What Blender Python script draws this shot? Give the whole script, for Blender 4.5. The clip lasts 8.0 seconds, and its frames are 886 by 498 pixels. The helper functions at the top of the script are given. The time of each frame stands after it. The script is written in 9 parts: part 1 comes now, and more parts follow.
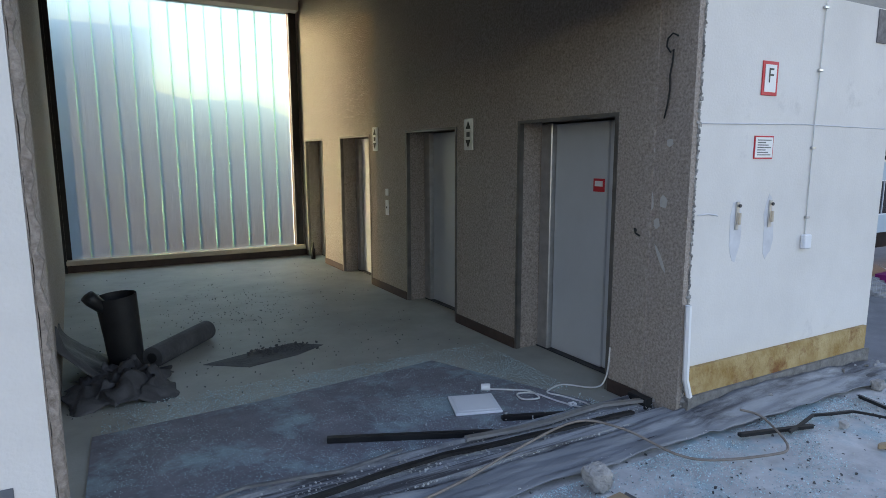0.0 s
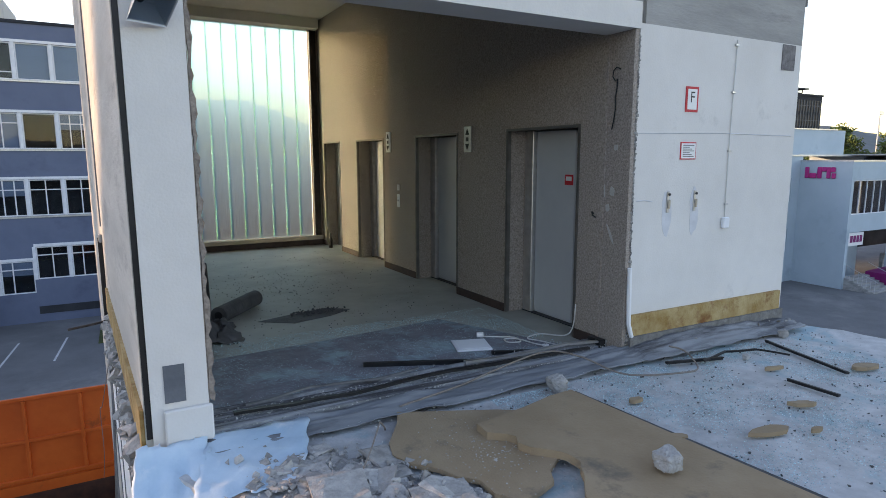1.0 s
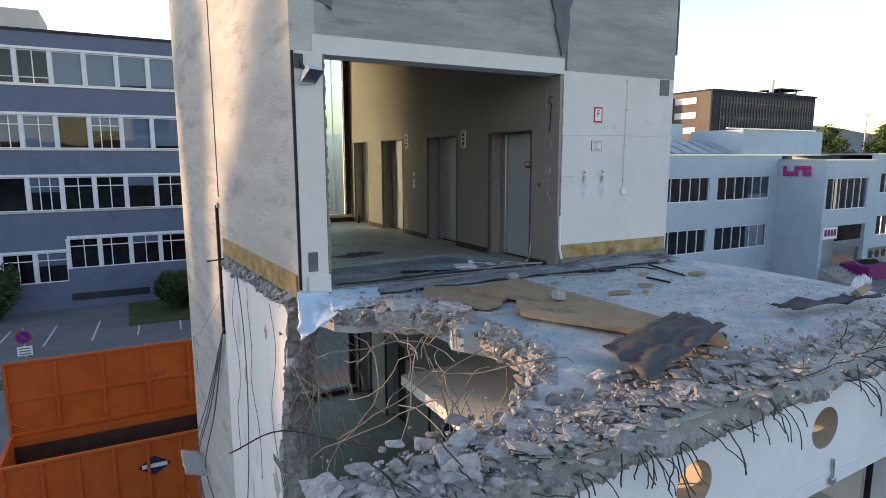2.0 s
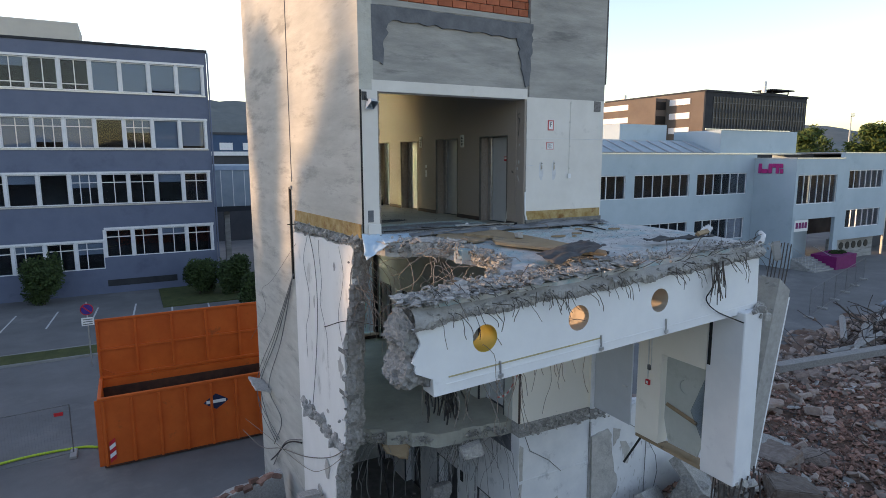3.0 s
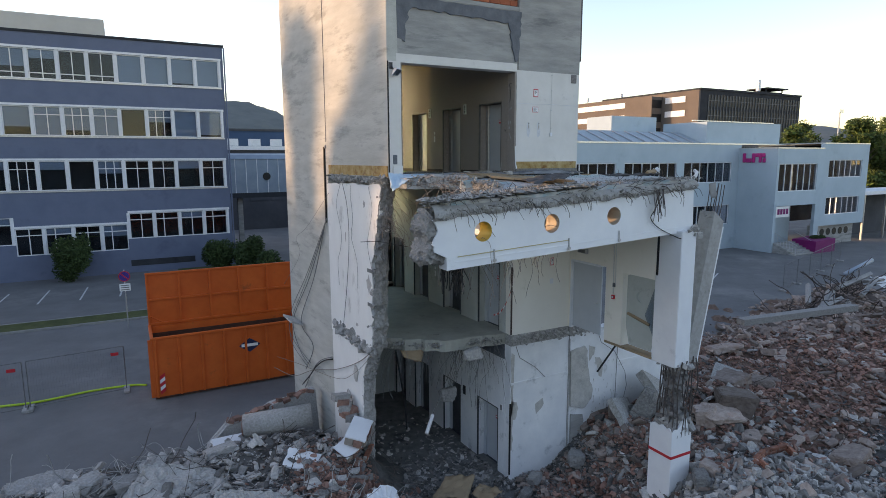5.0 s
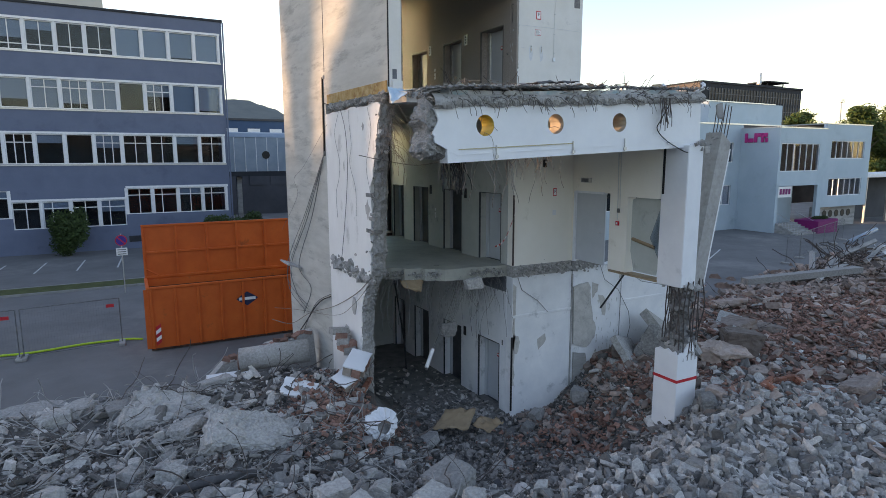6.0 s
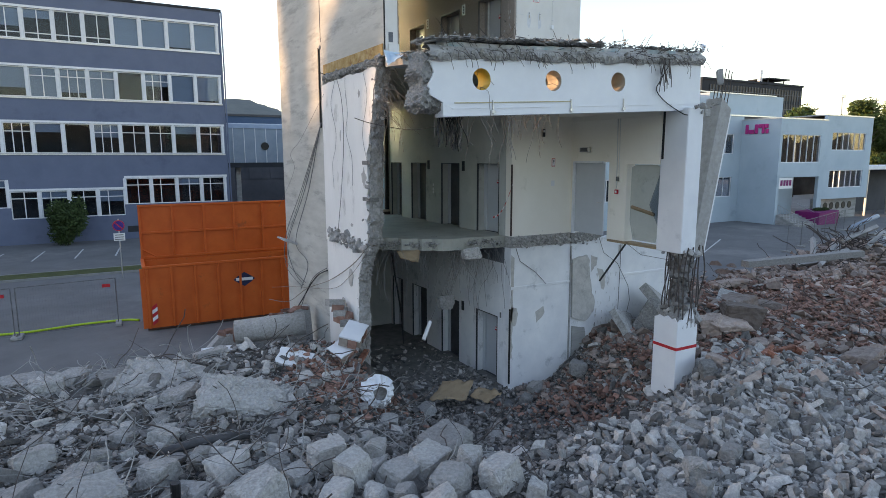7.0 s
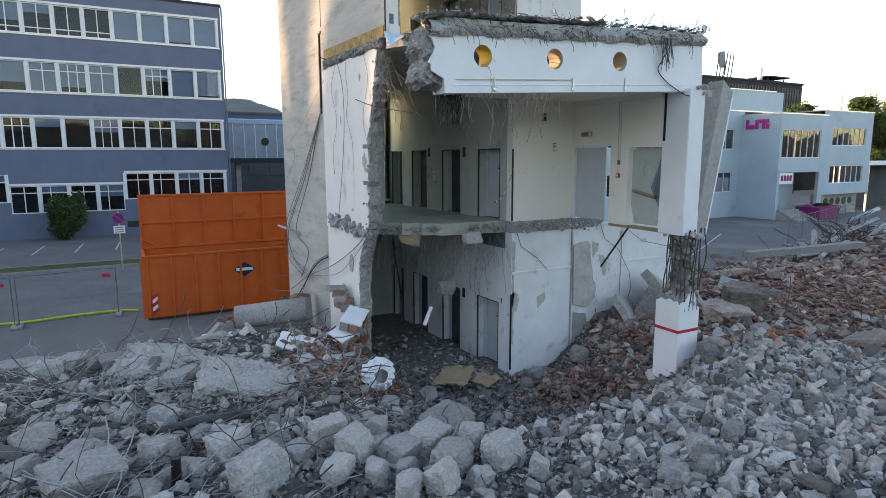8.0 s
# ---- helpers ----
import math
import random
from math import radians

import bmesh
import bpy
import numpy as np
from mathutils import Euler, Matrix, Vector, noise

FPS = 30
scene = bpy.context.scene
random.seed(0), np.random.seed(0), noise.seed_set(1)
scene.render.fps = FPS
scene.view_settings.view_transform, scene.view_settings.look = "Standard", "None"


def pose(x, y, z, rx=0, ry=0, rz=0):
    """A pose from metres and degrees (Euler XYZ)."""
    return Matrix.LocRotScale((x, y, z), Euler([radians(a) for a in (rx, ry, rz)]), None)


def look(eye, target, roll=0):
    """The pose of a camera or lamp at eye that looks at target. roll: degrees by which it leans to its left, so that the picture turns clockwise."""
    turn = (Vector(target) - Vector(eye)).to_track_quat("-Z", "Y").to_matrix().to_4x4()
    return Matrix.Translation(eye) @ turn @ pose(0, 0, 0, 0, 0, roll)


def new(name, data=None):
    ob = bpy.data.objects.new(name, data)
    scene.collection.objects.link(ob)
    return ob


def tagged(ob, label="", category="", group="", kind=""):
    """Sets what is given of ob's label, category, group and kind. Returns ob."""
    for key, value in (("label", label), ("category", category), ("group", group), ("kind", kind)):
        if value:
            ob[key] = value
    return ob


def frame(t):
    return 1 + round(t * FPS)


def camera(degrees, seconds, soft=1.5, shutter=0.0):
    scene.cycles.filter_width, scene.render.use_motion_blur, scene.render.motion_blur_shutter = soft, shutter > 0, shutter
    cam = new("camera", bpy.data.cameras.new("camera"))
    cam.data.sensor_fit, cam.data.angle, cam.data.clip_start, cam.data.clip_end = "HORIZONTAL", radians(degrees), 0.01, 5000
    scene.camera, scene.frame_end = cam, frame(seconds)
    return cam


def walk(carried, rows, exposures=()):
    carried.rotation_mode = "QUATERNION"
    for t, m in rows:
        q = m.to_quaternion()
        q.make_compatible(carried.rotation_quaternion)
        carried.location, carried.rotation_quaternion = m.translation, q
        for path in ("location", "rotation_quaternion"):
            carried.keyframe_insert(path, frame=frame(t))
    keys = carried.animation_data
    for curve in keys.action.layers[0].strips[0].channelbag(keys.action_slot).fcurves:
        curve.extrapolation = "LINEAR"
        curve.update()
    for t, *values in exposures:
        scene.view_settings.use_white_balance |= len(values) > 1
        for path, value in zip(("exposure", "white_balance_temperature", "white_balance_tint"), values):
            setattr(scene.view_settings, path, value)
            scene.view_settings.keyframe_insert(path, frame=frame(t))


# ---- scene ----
cam = camera(73.75, 8.0, soft=0.7)
# seconds, eye, yaw, pitch, roll
ROWS = [
    (0.0, -3.238, -2.651, 1.801, -28.160, -8.747, -0.134),
    (0.5, -3.397, -2.935, 1.823, -28.136, -8.759, -0.084),
    (1.0, -3.933, -3.870, 1.808, -28.085, -8.750, -0.129),
    (1.2, -4.248, -4.401, 1.798, -28.100, -8.694, -0.162),
    (2.3, -6.367, -8.202, 1.653, -28.088, -8.688, -0.126),
    (2.5, -6.849, -9.022, 1.647, -28.096, -8.701, -0.149),
    (3.0, -8.064, -11.165, 1.590, -28.108, -8.722, -0.184),
    (3.5, -9.198, -13.106, 1.534, -28.149, -8.734, -0.168),
    (4.0, -9.849, -14.036, 1.312, -28.172, -8.732, -0.150),
    (4.2, -9.873, -14.072, 1.299, -28.146, -8.692, -0.129),
    (5.3, -10.061, -14.364, -0.268, -28.190, -8.676, -0.202),
    (5.5, -10.074, -14.345, -0.828, -28.202, -8.752, -0.138),
    (6.0, -9.999, -14.260, -1.676, -28.179, -8.739, -0.111),
    (6.5, -9.945, -14.268, -2.271, -28.140, -8.758, -0.133),
    (7.0, -9.894, -14.263, -2.556, -28.124, -8.772, -0.130),
    (7.5, -9.881, -14.285, -2.573, -28.118, -8.787, -0.140),
    (8.0, -9.928, -14.269, -2.991, -28.124, -8.810, -0.183),
]
walk(cam, [(t, look((x, y, z), (x - math.sin(radians(yaw)) * math.cos(radians(pitch)), y + math.cos(radians(yaw)) * math.cos(radians(pitch)), z + math.sin(radians(pitch))), roll)) for t, x, y, z, yaw, pitch, roll in ROWS], exposures=[(0.0, 1.78, 7900, 33), (1.0, 1.6, 8050, 31), (2.5, 1.34, 8200, 28), (4.0, 1.2, 8200, 28), (6.0, 1.42, 8300, 28), (8.0, 1.7, 8700, 26)])

# ---- light ----
SUN = Vector((-0.74, 0.67, 0.125)).normalized()
world = bpy.data.worlds.new("evening_sky")
scene.world = world
world.use_nodes = True
wn = world.node_tree
sky = wn.nodes.new("ShaderNodeTexSky")
sky.sky_type = "NISHITA"
sky.sun_disc = False
sky.sun_elevation = math.asin(SUN.z)
sky.sun_rotation = math.atan2(SUN.x, SUN.y)
sky.air_density, sky.dust_density, sky.ozone_density = 1.0, 0.4, 2.2
wn.links.new(sky.outputs["Color"], wn.nodes["Background"].inputs["Color"])
wn.nodes["Background"].inputs["Strength"].default_value = 0.24
sun = new("sun", bpy.data.lights.new("sun", "SUN"))
sun.data.energy, sun.data.angle, sun.data.color = 2.1, radians(0.8), (1.0, 0.76, 0.48)
sun.matrix_world = look((0, 0, 60), Vector((0, 0, 60)) - SUN)

# ---- materials ----
def mat(name, c1, c2=None, scale=3.0, rough=0.85, metal=0.0, bump=0.2, fine=60.0, stain=None, stain_scale=0.5, stain_at=0.55, vary=0.0, squash=(1, 1, 1), spec=0.3, depth=0.02):
    m = bpy.data.materials.new(name)
    m.use_nodes = True
    nt = m.node_tree
    n, l = nt.nodes, nt.links
    b = n["Principled BSDF"]
    b.inputs["Roughness"].default_value = rough
    b.inputs["Metallic"].default_value = metal
    b.inputs["Specular IOR Level"].default_value = spec
    tc = n.new("ShaderNodeTexCoord")
    mp = n.new("ShaderNodeMapping")
    mp.inputs["Scale"].default_value = squash
    l.new(tc.outputs["Object"], mp.inputs["Vector"])
    no = n.new("ShaderNodeTexNoise")
    no.inputs["Scale"].default_value, no.inputs["Detail"].default_value, no.inputs["Roughness"].default_value = scale, 8, 0.65
    l.new(mp.outputs["Vector"], no.inputs["Vector"])
    ramp = n.new("ShaderNodeValToRGB")
    ramp.color_ramp.elements[0].position, ramp.color_ramp.elements[1].position = 0.32, 0.68
    ramp.color_ramp.elements[0].color, ramp.color_ramp.elements[1].color = (*c1, 1), (*(c2 or c1), 1)
    l.new(no.outputs["Fac"], ramp.inputs["Fac"])
    out = ramp.outputs["Color"]
    if stain:
        ns = n.new("ShaderNodeTexNoise")
        ns.inputs["Scale"].default_value, ns.inputs["Detail"].default_value, ns.inputs["Roughness"].default_value = stain_scale, 10, 0.7
        l.new(mp.outputs["Vector"], ns.inputs["Vector"])
        rs = n.new("ShaderNodeValToRGB")
        rs.color_ramp.elements[0].position, rs.color_ramp.elements[1].position = stain_at, stain_at + 0.12
        l.new(ns.outputs["Fac"], rs.inputs["Fac"])
        mx = n.new("ShaderNodeMix")
        mx.data_type = "RGBA"
        l.new(rs.outputs["Color"], mx.inputs["Factor"])
        l.new(out, mx.inputs["A"])
        mx.inputs["B"].default_value = (*stain, 1)
        out = mx.outputs["Result"]
    if vary:
        ge = n.new("ShaderNodeNewGeometry")
        oi = n.new("ShaderNodeObjectInfo")
        ad = n.new("ShaderNodeMath")
        ad.operation = "ADD"
        l.new(ge.outputs["Random Per Island"], ad.inputs[0])
        l.new(oi.outputs["Random"], ad.inputs[1])
        fr = n.new("ShaderNodeMath")
        fr.operation = "FRACT"
        l.new(ad.outputs[0], fr.inputs[0])
        mr = n.new("ShaderNodeMapRange")
        mr.inputs["To Min"].default_value, mr.inputs["To Max"].default_value = 1 - vary, 1 + vary
        l.new(fr.outputs[0], mr.inputs["Value"])
        hs = n.new("ShaderNodeHueSaturation")
        l.new(mr.outputs["Result"], hs.inputs["Value"])
        l.new(out, hs.inputs["Color"])
        out = hs.outputs["Color"]
    l.new(out, b.inputs["Base Color"])
    if bump:
        nf = n.new("ShaderNodeTexNoise")
        nf.inputs["Scale"].default_value, nf.inputs["Detail"].default_value = fine, 6
        l.new(mp.outputs["Vector"], nf.inputs["Vector"])
        bu = n.new("ShaderNodeBump")
        bu.inputs["Strength"].default_value, bu.inputs["Distance"].default_value = bump, depth
        l.new(nf.outputs["Fac"], bu.inputs["Height"])
        l.new(bu.outputs["Normal"], b.inputs["Normal"])
    return m


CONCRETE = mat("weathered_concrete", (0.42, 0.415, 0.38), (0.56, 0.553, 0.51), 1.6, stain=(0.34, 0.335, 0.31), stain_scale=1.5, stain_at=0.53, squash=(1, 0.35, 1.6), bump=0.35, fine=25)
# darker copy of the tower concrete, with the shade of its sunless faces in it
SHADECON = mat("shaded_cast_concrete", (0.24, 0.238, 0.23), (0.41, 0.402, 0.385), 1.6, stain=(0.17, 0.17, 0.172), stain_scale=1.0, stain_at=0.56, squash=(0.4, 1, 2.0), bump=0.25, fine=25)
BROWNSTONE = mat("brown_dusted_stone", (0.23, 0.172, 0.145), (0.36, 0.29, 0.255), 6.0, stain=(0.3, 0.19, 0.145), stain_scale=1.2, stain_at=0.56, bump=0.5, fine=45, vary=0.5, depth=0.015)
FINESTONE = mat("rubble_grit", (0.13, 0.12, 0.113), (0.3, 0.28, 0.262), 8.0, stain=(0.25, 0.175, 0.145), stain_scale=0.5, stain_at=0.6, bump=0.7, fine=40, vary=0.6, depth=0.02)
BAREPLASTER = mat("bare_render", (0.4, 0.385, 0.36), (0.54, 0.52, 0.49), 5.0, stain=(0.32, 0.31, 0.3), stain_scale=3.0, bump=0.6, fine=30)
PATCH = mat("dark_cement_patch", (0.1, 0.11, 0.125), (0.17, 0.18, 0.2), 3, bump=0.3, fine=20)
PLASTER = mat("white_plaster", (0.74, 0.75, 0.77), (0.82, 0.83, 0.84), 1.1, stain=(0.55, 0.56, 0.58), stain_scale=0.7, stain_at=0.62, bump=0.08, fine=90)
CREAM = mat("cream_plaster", (0.63, 0.605, 0.575), (0.72, 0.695, 0.665), 1.1, stain=(0.52, 0.5, 0.48), stain_scale=1.2, stain_at=0.6, bump=0.12, fine=60)
WORN = mat("worn_plaster", (0.76, 0.75, 0.725), (0.83, 0.82, 0.795), 1.4, stain=(0.5, 0.485, 0.46), stain_scale=1.6, stain_at=0.58, bump=0.2, fine=40, squash=(1, 1, 0.45), depth=0.01)
ROOMPAINT = mat("cream_room_paint", (0.84, 0.79, 0.7), (0.88, 0.83, 0.745), 1.2, stain=(0.7, 0.65, 0.56), stain_scale=1.4, stain_at=0.61, bump=0.06, fine=70)
ROOMCEIL = mat("cream_ceiling_paint", (0.8, 0.755, 0.66), (0.86, 0.81, 0.72), 0.9, stain=(0.6, 0.54, 0.45), stain_scale=1.1, stain_at=0.58, bump=0.06)
# whitish plaster greyed so that its colour carries the lobby's shade
INNERPLASTER = mat("shaded_lobby_plaster", (0.4, 0.41, 0.38), (0.5, 0.51, 0.48), 1.2, stain=(0.22, 0.22, 0.21), stain_scale=0.9, stain_at=0.58, bump=0.15, fine=40)
LOWPLASTER = mat("dirty_plaster", (0.66, 0.675, 0.695), (0.79, 0.795, 0.8), 1.2, stain=(0.44, 0.455, 0.47), stain_scale=1.5, stain_at=0.57, bump=0.2, fine=40, depth=0.01)
CEIL = mat("ceiling_paint", (0.6, 0.6, 0.57), (0.7, 0.7, 0.66), 1.0, bump=0.05)
BROKEN = mat("broken_concrete", (0.21, 0.203, 0.194), (0.4, 0.39, 0.37), 14.0, stain=(0.47, 0.455, 0.432), stain_scale=6.0, stain_at=0.6, bump=0.9, fine=22, vary=0.4, depth=0.03)
REDDUST = mat("red_brick_dust", (0.115, 0.07, 0.052), (0.22, 0.135, 0.1), 2.6, stain=(0.24, 0.22, 0.205), stain_scale=0.6, stain_at=0.55, bump=0.9, fine=14, depth=0.05)
# dust colour darkened to deepen the shade in gaps between stones
DUST = mat("gap_dark_dust", (0.05, 0.048, 0.045), (0.14, 0.134, 0.126), 3.2, stain=(0.2, 0.105, 0.07), stain_scale=0.35, stain_at=0.58, bump=0.8, fine=9, depth=0.05)
STONE = mat("rubble_stone", (0.24, 0.228, 0.216), (0.41, 0.39, 0.37), 14.0, stain=(0.46, 0.445, 0.43), stain_scale=4.0, stain_at=0.62, bump=0.7, fine=26, vary=0.7, depth=0.025)
REDSTONE = mat("brick_rubble", (0.195, 0.1, 0.078), (0.33, 0.188, 0.148), 5.0, stain=(0.3, 0.24, 0.21), stain_scale=2.6, stain_at=0.6, bump=0.5, fine=24, vary=0.45, depth=0.02)
OLDBRICK = mat("dusty_clay_brick", (0.23, 0.085, 0.055), (0.36, 0.15, 0.1), 7.0, stain=(0.34, 0.27, 0.24), stain_scale=5.0, stain_at=0.57, bump=0.5, fine=40, vary=0.4)
BRICK = mat("red_clay_block", (0.34, 0.085, 0.045), (0.46, 0.14, 0.075), 5.0, bump=0.3, fine=40, vary=0.18)
MORTAR = mat("mortar", (0.33, 0.27, 0.23), (0.42, 0.36, 0.31), 6.0, bump=0.4)
PEBBLE = mat("pebble_plaster", (0.22, 0.178, 0.152), (0.46, 0.395, 0.35), 55, bump=0.6, fine=70, stain=(0.42, 0.37, 0.33), stain_scale=1.2, stain_at=0.68)
LINO = mat("dusty_linoleum", (0.29, 0.287, 0.25), (0.41, 0.405, 0.355), 1.4, rough=0.6, stain=(0.2, 0.195, 0.18), stain_scale=2.5, stain_at=0.62, bump=0.1)
SKIRT = mat("brown_skirting", (0.05, 0.03, 0.026), (0.08, 0.05, 0.042), 6, rough=0.6, bump=0.05)
STEEL = mat("grey_painted_steel", (0.45, 0.48, 0.51), (0.5, 0.53, 0.56), 2, rough=0.4, bump=0.03, spec=0.5)
DARKSTEEL = mat("dark_steel", (0.05, 0.05, 0.055), (0.08, 0.08, 0.085), 5, rough=0.5, metal=0.5, bump=0.05)
ALU = mat("brushed_aluminium", (0.45, 0.45, 0.45), (0.6, 0.6, 0.6), 8, rough=0.35, metal=0.8, bump=0.03)
RUSTBAR = mat("rusty_rebar", (0.07, 0.058, 0.053), (0.15, 0.125, 0.115), 12, rough=0.8, metal=0.3, bump=0.3)
DUSTYBAR = mat("dusty_tan_bar", (0.17, 0.14, 0.12), (0.28, 0.24, 0.21), 12, rough=0.85, bump=0.2)
PANELGREY = mat("greenish_grey_panel", (0.42, 0.45, 0.42), (0.5, 0.53, 0.5), 1.5, rough=0.7, stain=(0.36, 0.38, 0.35), stain_scale=2.0, bump=0.05)
CABLE = mat("grey_cable", (0.1, 0.1, 0.105), (0.2, 0.2, 0.2), 6, rough=0.6, bump=0.05)
WHITECABLE = mat("white_cable", (0.55, 0.55, 0.53), (0.7, 0.7, 0.68), 6, rough=0.5, bump=0.02)
OCHRE = mat("ochre_insulation", (0.3, 0.17, 0.05), (0.5, 0.37, 0.19), 5, stain=(0.22, 0.09, 0.03), stain_scale=3.0, stain_at=0.53, bump=0.5, fine=40)
BOARD = mat("tan_insulation_board", (0.28, 0.195, 0.12), (0.37, 0.27, 0.175), 1.5, stain=(0.16, 0.13, 0.1), stain_scale=1.6, stain_at=0.55, bump=0.3)
ASPHALT = mat("asphalt", (0.13, 0.13, 0.13), (0.18, 0.18, 0.18), 0.4, rough=0.9, stain=(0.22, 0.217, 0.21), stain_scale=0.12, stain_at=0.55, bump=0.3, fine=80)
GRASS = mat("short_grass", (0.045, 0.06, 0.02), (0.09, 0.1, 0.035), 1.5, bump=0.8, fine=20)
KERB = mat("kerb_stone", (0.2, 0.2, 0.195), (0.28, 0.28, 0.27), 2)
PAINTLINE = mat("road_paint", (0.45, 0.45, 0.45), (0.6, 0.6, 0.6), 2, bump=0.1)
BLUEWALL = mat("blue_grey_render", (0.115, 0.145, 0.215), (0.145, 0.175, 0.25), 0.5, bump=0.08, stain=(0.1, 0.125, 0.19), stain_scale=0.25)
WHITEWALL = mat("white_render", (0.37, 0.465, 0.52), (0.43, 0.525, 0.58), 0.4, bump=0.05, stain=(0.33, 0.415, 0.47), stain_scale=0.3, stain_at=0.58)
FRAME = mat("white_window_frame", (0.68, 0.7, 0.73), (0.8, 0.81, 0.83), 3, rough=0.5, bump=0.02)
BLIND = mat("grey_blind", (0.2, 0.245, 0.31), (0.26, 0.31, 0.38), 1.0, rough=0.7, bump=0.3, fine=12, squash=(0.02, 0.02, 1))
DARKPINK = mat("dark_magenta_paint", (0.19, 0.009, 0.1), (0.24, 0.014, 0.13), 2, rough=0.6, bump=0.02)
BRIDGEBLUE = mat("pale_blue_cladding", (0.2, 0.27, 0.34), (0.27, 0.34, 0.41), 1.0, rough=0.45)
# near black: the darkness of unlit rooms is put into the colour
DARKROOM = mat("unlit_room_black", (0.02, 0.022, 0.027), (0.06, 0.063, 0.07), 0.35, bump=0.0)
ROOFING = mat("roof_sheet", (0.24, 0.31, 0.35), (0.33, 0.4, 0.44), 1.0, rough=0.4)
ORANGE = mat("orange_container_paint", (0.6, 0.092, 0.012), (0.7, 0.125, 0.02), 1.5, rough=0.5, stain=(0.36, 0.075, 0.02), stain_scale=1.6, stain_at=0.62, bump=0.06, spec=0.4)
INNERDARK = mat("container_inside", (0.05, 0.025, 0.02), (0.12, 0.05, 0.03), 2)
PINK = mat("pink_paint", (0.48, 0.02, 0.17), (0.55, 0.035, 0.21), 2, rough=0.5, bump=0.02)
REDPAINT = mat("red_paint", (0.55, 0.02, 0.03), (0.65, 0.04, 0.05), 5, rough=0.5, bump=0.02)
BLACK = mat("black_plastic", (0.012, 0.012, 0.013), (0.025, 0.025, 0.026), 6, rough=0.45, bump=0.05)
WHITE = mat("white_plastic", (0.72, 0.72, 0.72), (0.8, 0.8, 0.8), 6, rough=0.45, bump=0.02)
NAVY = mat("navy_paint", (0.012, 0.02, 0.06), (0.02, 0.03, 0.08), 5, rough=0.5, bump=0.02)
YELLOWPIPE = mat("yellow_lining", (0.62, 0.42, 0.07), (0.72, 0.52, 0.12), 4, rough=0.6, bump=0.1)
GREENHOSE = mat("lime_hose", (0.4, 0.6, 0.03), (0.5, 0.7, 0.06), 3, rough=0.4, bump=0.02)
FOIL = mat("pale_blue_foil", (0.36, 0.52, 0.64), (0.52, 0.65, 0.74), 2.5, rough=0.5, stain=(0.7, 0.73, 0.76), stain_scale=1.5, stain_at=0.55, bump=0.3, fine=12)
BITUMEN = mat("bitumen_sheet", (0.05, 0.05, 0.052), (0.1, 0.1, 0.105), 4, rough=0.7, bump=0.4, fine=30)
LEAF = mat("dark_foliage", (0.02, 0.04, 0.012), (0.05, 0.085, 0.025), 2, rough=0.7, bump=0.1, vary=0.4)
WARMLEAF = mat("tree_foliage", (0.04, 0.07, 0.015), (0.09, 0.12, 0.025), 1, rough=0.7, bump=0.1, vary=0.4)
BARK = mat("bark", (0.06, 0.05, 0.04), (0.1, 0.08, 0.06), 5, bump=0.6)
# woodland green lifted towards blue-grey, a little distance haze in the base colour
HILLMAT = mat("hazy_wooded_hill", (0.1, 0.115, 0.115), (0.14, 0.155, 0.15), 0.02, bump=0.0, stain=(0.15, 0.16, 0.14), stain_scale=0.012)
# hall walls darkened, the shade they stand in is part of the colour
SHADEHALL = mat("dark_shaded_hall", (0.05, 0.055, 0.065), (0.08, 0.085, 0.095), 0.3, rough=0.8)
DEEPBLUE = mat("deep_blue_hall", (0.03, 0.075, 0.15), (0.045, 0.095, 0.18), 0.3, rough=0.7)
TAPE = mat("red_white_tape", (0.6, 0.08, 0.07), (0.65, 0.1, 0.09), 3, rough=0.5, bump=0.02)
BEIGE = mat("beige_facade", (0.5, 0.42, 0.33), (0.56, 0.47, 0.38), 0.3)
DARKFACADE = mat("dark_facade", (0.035, 0.039, 0.046), (0.055, 0.06, 0.068), 0.3, rough=0.9, spec=0.05)
FARBROWN = mat("brown_facade", (0.13, 0.11, 0.1), (0.17, 0.145, 0.13), 0.1, rough=0.9, spec=0.1)
GREENBITS = mat("broken_safety_glass", (0.32, 0.5, 0.53), (0.52, 0.66, 0.68), 20, rough=0.2, bump=0.1, vary=0.4, spec=0.6)


def glass(name, tint, dark):
    m = bpy.data.materials.new(name)
    m.use_nodes = True
    b = m.node_tree.nodes["Principled BSDF"]
    b.inputs["Base Color"].default_value = (*tint, 1)
    b.inputs["Roughness"].default_value = 0.02
    b.inputs["Transmission Weight"].default_value = 1.0
    b.inputs["Specular IOR Level"].default_value = dark
    b.inputs["IOR"].default_value = 1.32
    return m


PANE = glass("window_glass", (0.6, 0.7, 0.8), 0.28)


